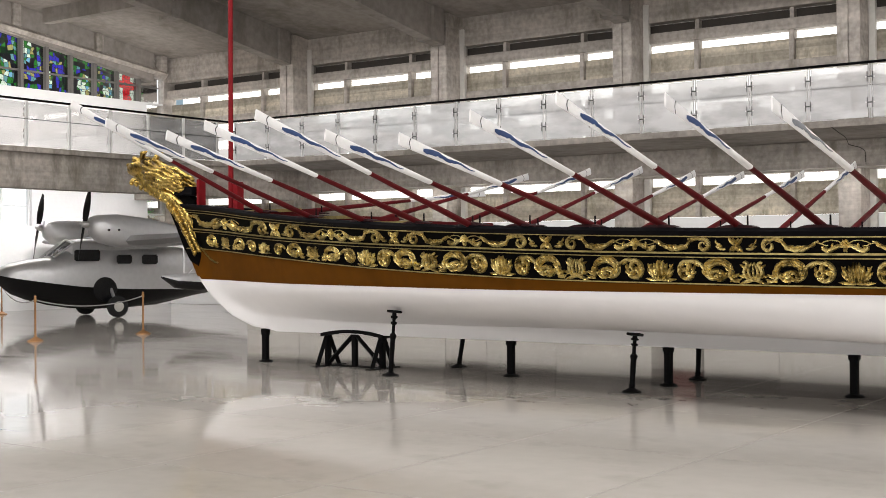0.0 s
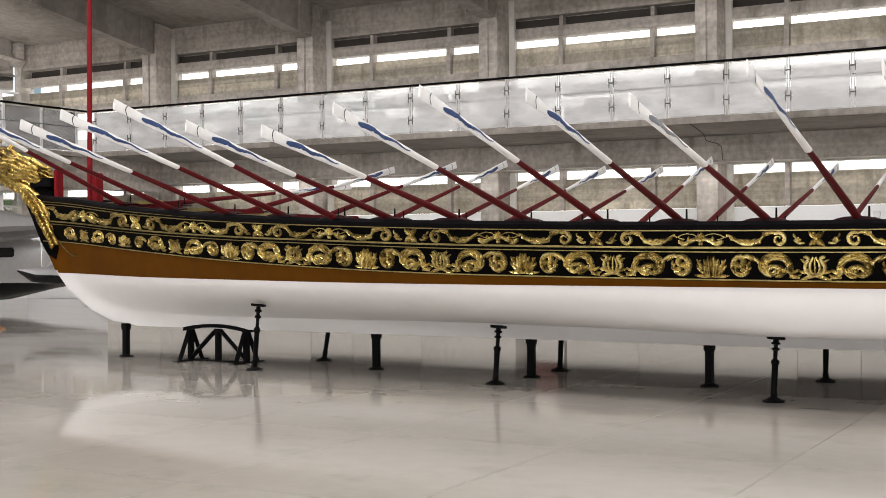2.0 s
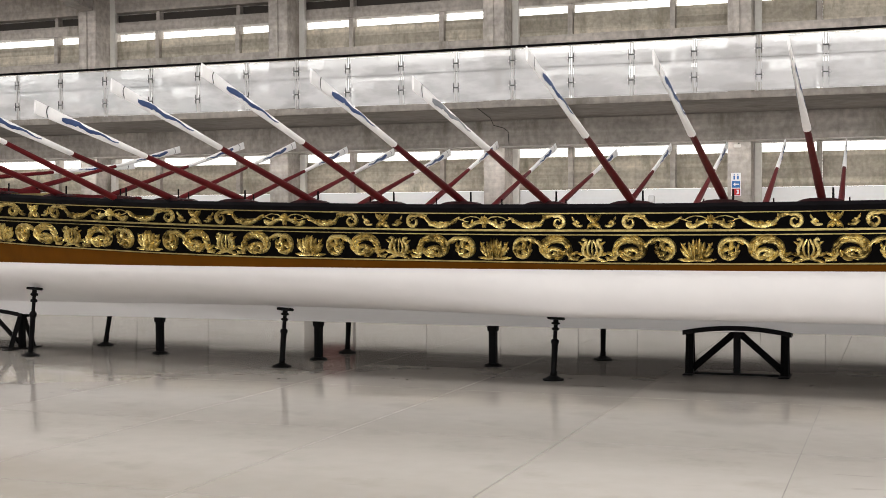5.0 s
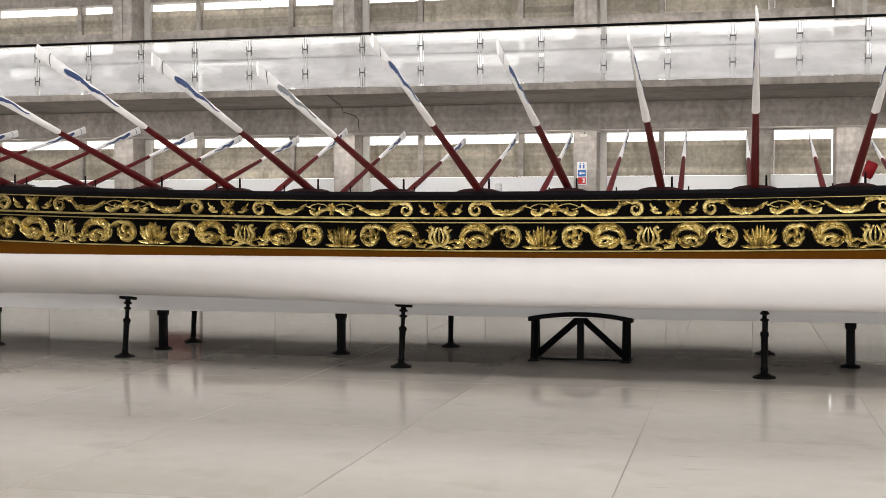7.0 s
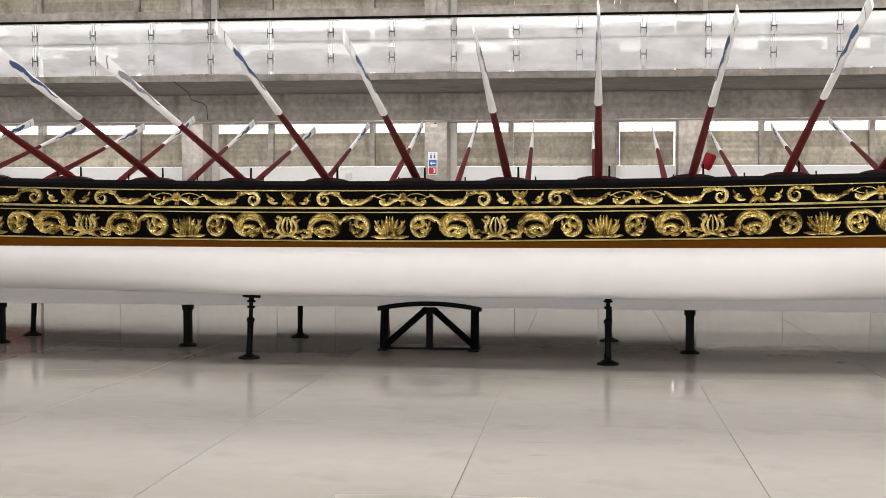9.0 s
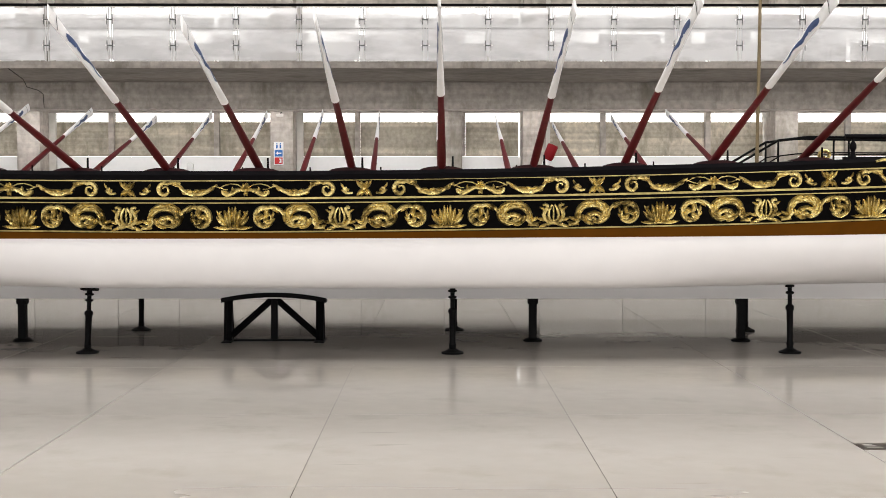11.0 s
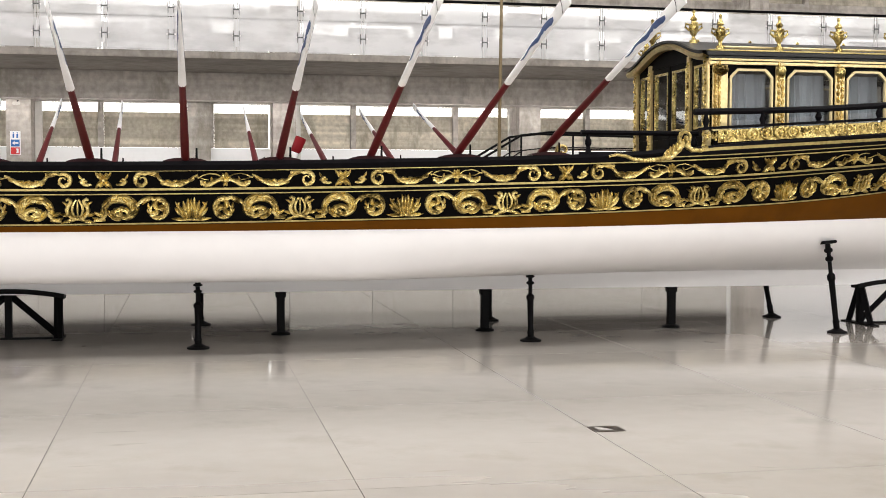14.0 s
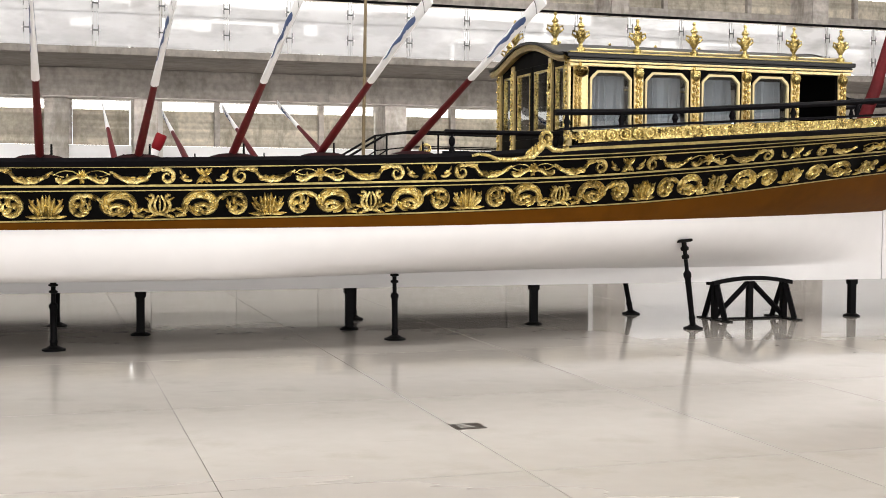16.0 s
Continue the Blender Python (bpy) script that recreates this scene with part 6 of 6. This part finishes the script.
def build_flying_boat():
    at = Matrix(((-0.29, 0.957, 0, -27.7), (-0.957, -0.29, 0, 22.9), (0, 0, 1, 0), (0, 0, 0, 1)))
    fb = thing("flying_boat", "small silver twin-engined flying boat with a black bottom, on wheels", "aircraft", at=at)

    def p(name, bm, mat, label="", parent=None, smooth=True):
        ob = part(name, bm, mat, None, label, smooth=smooth)
        ob.parent = parent or fb
        return ob

    # upper hull and black planing bottom meet at the chine
    top = ((2.86, 0.03, 1.16, 1.16), (2.76, 0.24, 1.13, 1.34), (2.5, 0.42, 1.07, 1.46), (2.1, 0.58, 1.00, 1.55), (1.5, 0.70, 0.91, 1.60), (0.9, 0.76, 0.83, 1.80), (0.3, 0.78, 0.78, 2.00), (-0.6, 0.78, 0.73, 2.02), (-1.6, 0.74, 0.71, 1.95), (-2.8, 0.58, 0.66, 1.80), (-4.2, 0.38, 0.82, 1.66), (-5.6, 0.18, 1.05, 1.55), (-6.2, 0.04, 1.2, 1.5))
    bm = bmesh.new()
    rows = []
    for x, w, zc, zt in top:
        row = []
        for k in range(17):
            a = math.pi * k / 16
            c, s = math.cos(a), math.sin(a)
            row.append((x, w * math.copysign(abs(c) ** 0.72, c), zc + (zt - zc) * abs(s) ** 0.62))
        rows.append(row)
    grid(bm, rows)
    p("fuselage", bm, SILVER, "silver painted hull")
    keel = (1.08, 0.88, 0.66, 0.50, 0.34, 0.24, 0.20, 0.20, 0.26, 0.50, 0.72, 1.0, 1.2)
    bm = bmesh.new()
    grid(bm, [[(x, -w, zc), (x, -w * 0.5, zc + (zk - zc) * 0.62), (x, 0, zk), (x, w * 0.5, zc + (zk - zc) * 0.62), (x, w, zc)] for (x, w, zc, _), zk in zip(top, keel)])
    p("planing_bottom", bm, GLOSS_BLACK, "glossy black bottom")
    # cockpit
    bm = bmesh.new()
    grid(bm, [[(1.50, -0.50, 1.58), (1.50, 0.0, 1.66), (1.50, 0.50, 1.58)], [(0.98, -0.52, 1.96), (0.98, 0.0, 2.06), (0.98, 0.52, 1.96)]])
    p("windscreen", bm, COCKPIT_GLASS, "dark windscreen")
    bm = bmesh.new()
    for y in (-0.5, 0.0, 0.5):
        sweep(bm, [(1.51, y, 1.60 + 0.07 * (y == 0)), (0.97, y * 1.04, 1.98 + 0.09 * (y == 0))], 0.025, 6)
    sweep(bm, [(0.97, -0.53, 1.97), (0.97, 0, 2.07), (0.97, 0.53, 1.97)], 0.03, 6)
    p("windscreen_frame", bm, SILVER)
    bm = loft(bmesh.new(), [(1.0, 0.54, 1.6, 2.06, 0), (0.6, 0.60, 1.6, 2.10, 0), (-0.3, 0.62, 1.6, 2.10, 0), (-1.4, 0.5, 1.6, 2.0, 0)], 18, 2.6)
    p("cabin_roof", bm, SILVER)
    for y in (1, -1):
        for x0, x1, z0, z1 in ((0.35, 1.05, 1.50, 1.80), (-0.55, -0.12, 1.42, 1.66), (-1.30, -0.85, 1.40, 1.66)):
            bm = box(bmesh.new(), x0, x1, y * 0.775 - 0.012, y * 0.775 + 0.022, z0, z1, 0.03)
            p("cabin_window", bm, GLOSS_BLACK, "dark cabin window", smooth=False)
        bm = bmesh.new()
        sweep(bm, [(0.22, y * 0.80, 0.74), (0.22, y * 0.815, 0.74)], 0.33, 26)
        p("wheel_well", bm, GLOSS_BLACK, "black round wheel well")
        # wing with dihedral
        rows = []
        for k in range(9):
            s = k / 8
            yy, c0, c1, z = y * (0.3 + 4.85 * s), 0.25 - 0.30 * s, -1.65 + 0.30 * s, 1.98 + 0.10 * s
            t = 0.17 - 0.08 * s
            if k == 8:
                c0, c1, t = c0 - 0.25, c1 + 0.25, 0.03
            rows.append([(c0, yy, z), (c0 - 0.12, yy, z + t), (c0 - 0.7, yy, z + t * 1.3), (c1, yy, z + 0.02), (c0 - 0.7, yy, z - t * 0.7), (c0 - 0.12, yy, z - t * 0.6)])
        bm = bmesh.new()
        vs = grid(bm, rows, True)
        bm.faces.new(vs[-1]), bm.faces.new(vs[0][::-1])
        p("wing", bm, SILVER_SHADED, "silver wing")
        # float on struts
        bm = loft(bmesh.new(), [(0.35, 0.03, 1.10, 1.14, y * 4.55), (0.0, 0.17, 0.86, 1.18, y * 4.55), (-0.6, 0.20, 0.78, 1.2, y * 4.55), (-1.3, 0.15, 0.84, 1.16, y * 4.55), (-1.8, 0.03, 1.0, 1.1, y * 4.55)], 14, 2.3)
        fl = p("float", bm, SILVER, "silver wing float with black bottom")
        bm = loft(bmesh.new(), [(0.36, 0.03, 1.08, 1.12, y * 4.55), (0.0, 0.178, 0.83, 1.10, y * 4.55), (-0.6, 0.21, 0.75, 1.08, y * 4.55), (-1.3, 0.16, 0.81, 1.06, y * 4.55), (-1.82, 0.03, 0.99, 1.04, y * 4.55)], 14, 2.3)
        p("float_bottom", bm, GLOSS_BLACK, "", fl)
        bm = bmesh.new()
        for a, b in (((-0.3, 4.45, 1.15), (-0.35, 4.3, 2.0)), ((-1.1, 4.45, 1.12), (-1.1, 4.3, 2.0)), ((-0.3, 4.65, 1.15), (-1.1, 4.6, 2.0))):
            sweep(bm, [(a[0], y * a[1], a[2]), (b[0], y * b[1], b[2])], 0.022, 6)
        p("struts", bm, SILVER, "", fl)
        # engine nacelle
        e = y * 1.65
        bm = loft(bmesh.new(), [(1.02, 0.10, 2.34, 2.54, e), (0.96, 0.22, 2.14, 2.64, e), (0.75, 0.34, 1.97, 2.70, e), (0.25, 0.38, 1.86, 2.72, e), (-0.6, 0.34, 1.84, 2.62, e), (-1.5, 0.22, 1.90, 2.42, e), (-2.3, 0.05, 2.05, 2.2, e)], 22, 2.3)
        nac = p("nacelle", bm, SILVER, "rounded silver engine nacelle")
        bm = bmesh.new()
        for sx in (0.35, 0.62):
            sweep(bm, [(sx, e + y * 0.30, 2.30), (sx, e + y * 0.395, 2.30)], 0.03, 8)
        p("port_hole", bm, GLOSS_BLACK, "", nac)
        bm = lathe(bmesh.new(), [(0.11, 0.0), (0.105, 0.08), (0.07, 0.16), (0.01, 0.2)], 14)
        hub = p("spinner", bm, STEEL, "polished spinner", nac)
        hub.matrix_basis = pose(1.03, e, 2.45, 0, 90, 0)
        bm = bmesh.new()
        for q in (0, 180):
            ang = radians(66 + q)
            d = Vector((0, math.cos(ang), math.sin(ang)))
            s = Vector((0, -d.z, d.y))
            pts = []
            for k in range(9):
                f = k / 8
                w = 0.035 + 0.06 * math.sin(math.pi * min(1, f * 0.85 + 0.1))
                tw = radians(55 - 40 * f)
                c = Vector((1.13, e, 2.45)) + d * (0.06 + 0.92 * f)
                ax = Vector((math.sin(tw), 0, 0)) + s * math.cos(tw)
                n = d.cross(ax) * 0.012
                pts.append([c + ax * w, c + n, c - ax * w, c - n])
            vs = grid(bm, pts, True)
            bm.faces.new(vs[0][::-1]), bm.faces.new(vs[-1])
        p("propeller", bm, GLOSS_BLACK, "black two-bladed propeller", nac)
        # wheel
        bm = bmesh.new()
        sweep(bm, [(0, y * 1.02, 0.285), (0, y * 1.05, 0.285), (0, y * 1.15, 0.285), (0, y * 1.19, 0.285)], [0.24, 0.283, 0.283, 0.24], 26)
        wh = p("wheel", bm, RUBBER, "black tyre on a pale hub")
        bm = sweep(bmesh.new(), [(0, y * 1.18, 0.285), (0, y * 1.21, 0.285)], [0.15, 0.11], 20)
        p("hub", bm, LIGHT_METAL, "", wh)
        bm = sweep(bmesh.new(), [(0.0, y * 1.06, 0.285), (0.05, y * 0.78, 0.75)], 0.045, 8)
        p("leg", bm, SILVER_SHADED)
    # wing centre section on the roof
    bm = loft(bmesh.new(), [(0.25, 0.9, 1.95, 2.1, 0), (-0.2, 0.95, 1.9, 2.16, 0), (-1.6, 0.95, 1.95, 2.08, 0)], 16, 4)
    p("centre_section", bm, SILVER_SHADED)
    # tail
    bm = prism(bmesh.new(), [(-4.9, 1.55), (-5.3, 2.4), (-5.7, 2.85), (-6.3, 2.9), (-6.5, 2.2), (-6.35, 1.4), (-5.6, 1.4)], -0.05, 0.05)
    p("fin", bm, SILVER, smooth=False)
    bm = box(bmesh.new(), -6.3, -5.4, -1.7, 1.7, 2.02, 2.1, 0.03)
    p("tailplane", bm, SILVER, smooth=False)
    bm = sweep(bmesh.new(), [(-5.3, -0.04, 0.17), (-5.3, 0.04, 0.17)], 0.17, 18)
    p("tail_wheel", bm, RUBBER)
    bm = sweep(bmesh.new(), [(-5.3, 0, 0.17), (-5.2, 0, 1.1)], 0.03, 8)
    p("tail_leg", bm, SILVER_SHADED)
    return fb


build_flying_boat()

# ---- small things in the hall ----
BRASS = material("brass", (0.42, 0.22, 0.09), 0.4, 0.7, vary=0.2, scale=6)
ROPE = material("grey rope", (0.34, 0.33, 0.32), 0.8, bump=0.4, bump_scale=90)
SHEET = material("plastic sheeting", (0.62, 0.63, 0.65), 0.3, vary=0.1, scale=5)


def build_stanchions():
    spots = ((-20.5, 15.4), (-20.39, 17.97), (-31.0, 22.1))
    prof = [(0.15, 0), (0.15, 0.02), (0.09, 0.05), (0.03, 0.08), (0.020, 0.12), (0.018, 0.75), (0.030, 0.77), (0.030, 0.81), (0.018, 0.83), (0.026, 0.855), (0.012, 0.88)]
    made = None
    for x, y in spots:
        if made is None:
            made = thing("stanchion", "slim brass barrier post on a round foot", "barrier post", "barrier posts", at=pose(x, y, 0))
            part("post", lathe(bmesh.new(), prof[2:], 14), BRASS, made)
            part("foot", lathe(bmesh.new(), prof[:3], 20), BRASS, made)
        else:
            copy_thing(made, pose(x, y, 0))
    for a, b, sag in (((-20.39, 17.97), (-20.5, 15.4), 0.16), ((-20.5, 15.4), (-31.0, 22.1), 0.2)):
        pts = []
        for k in range(17):
            f = k / 16
            pts.append((a[0] + (b[0] - a[0]) * f, a[1] + (b[1] - a[1]) * f, 0.79 - sag * 4 * f * (1 - f)))
        rope = tagged(part("barrier_rope", sweep(bmesh.new(), pts, 0.012, 6), ROPE), "thin grey rope slung between barrier posts", "rope")


build_stanchions()


def build_sheet():
    bm = bmesh.new()
    rows = []
    for i in range(40):
        row = []
        for j in range(14):
            u, v = i / 39, j / 13
            h = math.sin(math.pi * u) ** 0.5 * math.sin(math.pi * v) ** 0.5
            z = h * (0.20 + 0.22 * noise.noise(Vector((u * 14, v * 6, 0))) + 0.14 * noise.noise(Vector((u * 34, v * 17, 3))))
            row.append((-26.2 + 5.2 * u, 26.0 + 1.6 * v + 0.6 * u, max(0.002, z) if 0 < i < 39 and 0 < j < 13 else 0.002))
        rows.append(row)
    grid(bm, rows)
    tagged(part("plastic_sheet", bm, SHEET), "crumpled pale plastic sheeting heaped on the floor", "sheeting")


build_sheet()

SIGN_BLUE = material("sign blue", (0.02, 0.14, 0.42), 0.5)
SIGN_RED = material("sign red", (0.55, 0.02, 0.02), 0.5)


def build_sign():
    y = Y1 - 0.855
    s = thing("direction_sign", "white notice with small blue and red picture panels on a column", "sign")
    bm = box(bmesh.new(), -3.680, -3.460, y - 0.012, y, 2.28, 2.80)
    part("plate", bm, WHITE_WALL, s, smooth=False)
    for z0, z1, m in ((2.635, 2.785, WHITE_WALL), (2.465, 2.615, SIGN_BLUE), (2.295, 2.445, SIGN_RED)):
        bm = box(bmesh.new(), -3.660, -3.480, y - 0.018, y - 0.0125, z0, z1)
        part("panel", bm, m, s, smooth=False)
    bm = bmesh.new()
    for x in (-3.625, -3.545):
        box(bm, x, x + 0.035, y - 0.022, y - 0.0185, 2.65, 2.735)
        box(bm, x + 0.007, x + 0.028, y - 0.022, y - 0.0185, 2.745, 2.772)
    part("mark", bm, SIGN_BLUE, s, smooth=False)
    bm = bmesh.new()
    prism(bm, [(-3.635, 2.54), (-3.585, 2.585), (-3.585, 2.555), (-3.505, 2.555), (-3.505, 2.525), (-3.585, 2.525), (-3.585, 2.495)], y - 0.022, y - 0.0185)
    prism(bm, [(-3.565, 2.32), (-3.505, 2.32), (-3.505, 2.42), (-3.565, 2.42), (-3.535, 2.37)], y - 0.022, y - 0.0185)
    part("mark", bm, WHITE_WALL, s, smooth=False)
    # small camera and its bracket above
    c = thing("wall_camera", "small pale camera on a bracket", "camera")
    bm = box(bmesh.new(), -3.605, -3.445, y - 0.16, y - 0.08, 3.36, 3.43, 0.01)
    part("body", bm, LIGHT_METAL, c, smooth=False)
    bm = sweep(bmesh.new(), [(-3.505, y, 3.46), (-3.505, y - 0.12, 3.44)], 0.015, 6)
    part("bracket", bm, IRON, c)


build_sign()


def build_small():
    # dark cover plate in the floor
    cover = thing("floor_cover", "small dark cover plate let into the floor", "cover")
    bm = box(bmesh.new(), 2.68, 2.89, 8.205, 8.385, 0.0, 0.004)
    part("plate", bm, material("dark bronze plate", (0.045, 0.033, 0.025), 0.4, 0.6, vary=0.3, scale=20), cover, smooth=False)
    bm = bmesh.new()
    for k in range(3):
        box(bm, 2.72, 2.82 - 0.02 * k, 8.25 + 0.04 * k, 8.262 + 0.04 * k, 0.004, 0.0055)
    part("lettering_bar", bm, LIGHT_METAL, cover, smooth=False)
    # cable run on the beam below the gallery
    pts = [(-8.43, GY + 0.02, 4.10), (-8.43, GY + 0.2, 4.075), (-8.85, 27.6, 4.07), (-9.05, 28.36, 4.05), (-9.03, 28.375, 3.98), (-8.77, 28.375, 3.90), (-8.67, 28.375, 3.82), (-8.65, 28.375, 3.52)]
    tagged(part("cable_run", sweep(bmesh.new(), pts, 0.009, 6), DARK), "thin dark cable clipped along the concrete beam", "cable")
    # red and white fender on the far gunwale
    f = thing("fender", "red and white boat fender lying on the gunwale", "fender", at=pose(1.36, 15.98, 1.97, 0, 22, 0))
    bm = lathe(bmesh.new(), [(0.05, 0.06), (0.065, 0.09), (0.07, 0.24), (0.062, 0.26)], 12)
    part("upper_part", bm, BRIGHT_RED, f)
    bm = lathe(bmesh.new(), [(0.02, -0.05), (0.045, -0.03), (0.05, 0.06)], 12)
    part("lower_part", bm, OAR_WHITE, f)
    bm = box(bmesh.new(), -3.06, -2.98, 15.9, 15.96, 1.85, 1.99, 0.01)
    part("cleat", bm, STEEL, BARGE, smooth=False)
    # gangway rails behind the after deck
    g = thing("gangway", "dark metal gangway with thin handrails beside the barge", "gangway")
    for y in (21.4, 22.2):
        bm = sweep(bmesh.new(), [(4.6, y, 1.84), (5.72, y, 2.50), (6.25, y, 2.56), (8.6, y, 2.52)], 0.02, 8)
        part("handrail", bm, IRON, g)
        bm = sweep(bmesh.new(), [(4.7, y, 1.60), (5.75, y, 2.24), (6.25, y, 2.30), (8.6, y, 2.28)], 0.012, 6)
        part("midrail", bm, IRON, g)
        for x, z in ((4.7, 1.88), (5.72, 2.5), (6.9, 2.55), (8.5, 2.52)):
            bm = sweep(bmesh.new(), [(x, y, 0 if x > 8 else 0.42 if x < 5 else 1.44), (x, y, z)], 0.018, 8)
            part("post", bm, IRON, g)
    bm = box(bmesh.new(), 5.7, 8.6, 21.4, 22.2, 1.40, 1.48)
    part("platform", bm, IRON, g, smooth=False)
    for k in range(7):
        bm = box(bmesh.new(), 4.05 + 0.26 * k, 4.33 + 0.26 * k, 21.45, 22.15, 0.17 + 0.19 * k, 0.20 + 0.19 * k)
        part("tread", bm, IRON, g, smooth=False)


build_small()


# ---- unseen boxes behind the barge, guessed from dark reflections in the floor ----
CASE_DARK = material("dark case panels", (0.020, 0.016, 0.013), 0.5, vary=0.3, scale=3, spec=0.3)
CASE_GREY = material("grey case panels", (0.10, 0.094, 0.086), 0.5, vary=0.3, scale=3, spec=0.3)
CASE_RED = material("red case panels", (0.085, 0.016, 0.012), 0.45, vary=0.2, scale=3)
CASE_BASE = material("pale plinth paint", (0.46, 0.44, 0.41), 0.5, vary=0.2, scale=3)


def build_reflected_box(x0, x1, paint, label, base=0.42, top=1.05):
    case = thing("display_case", label, "display case", "display cases behind the barge", at=pose((x0 + x1) / 2, 20.55, 0))
    w = (x1 - x0) / 2
    part("plinth", box(bmesh.new(), -w - 0.003, w + 0.003, -0.33, 0.33, 0.0, base, 0.004), CASE_BASE, case, "pale plinth", smooth=False)
    part("body", box(bmesh.new(), -w, w, -0.36, 0.36, base + 0.002, top - 0.03, 0.012), paint, case, smooth=False)
    part("top", box(bmesh.new(), -w - 0.004, w + 0.004, -0.38, 0.38, top - 0.028, top, 0.004), WOOD, case, smooth=False)


def build_reflected_boxes():
    rnd = random.Random(5)
    for start, stop in ((-19.6, -9.72), (-8.94, 9.2)):
        x = start
        while x < stop - 0.5:
            w = min(rnd.choice((0.95, 1.3, 1.5, 1.9)), stop - x)
            # grey boxes added to fill the gap with a mid-toned reflection
            if 0.3 < x < 4.4:
                build_reflected_box(x, x + w, CASE_GREY, "unseen grey box on a pale plinth behind the barge", 0.66, 1.12)
            else:
                build_reflected_box(x, x + w, CASE_DARK, "unseen dark box on a pale plinth behind the barge", rnd.choice((0.48, 0.52, 0.58)), 1.05 if x < -15 else rnd.choice((1.16, 1.22, 1.26)))
            x += w + 0.012
    build_reflected_box(-9.66, -9.0, CASE_RED, "unseen small red box on a pale plinth behind the barge")


build_reflected_boxes()
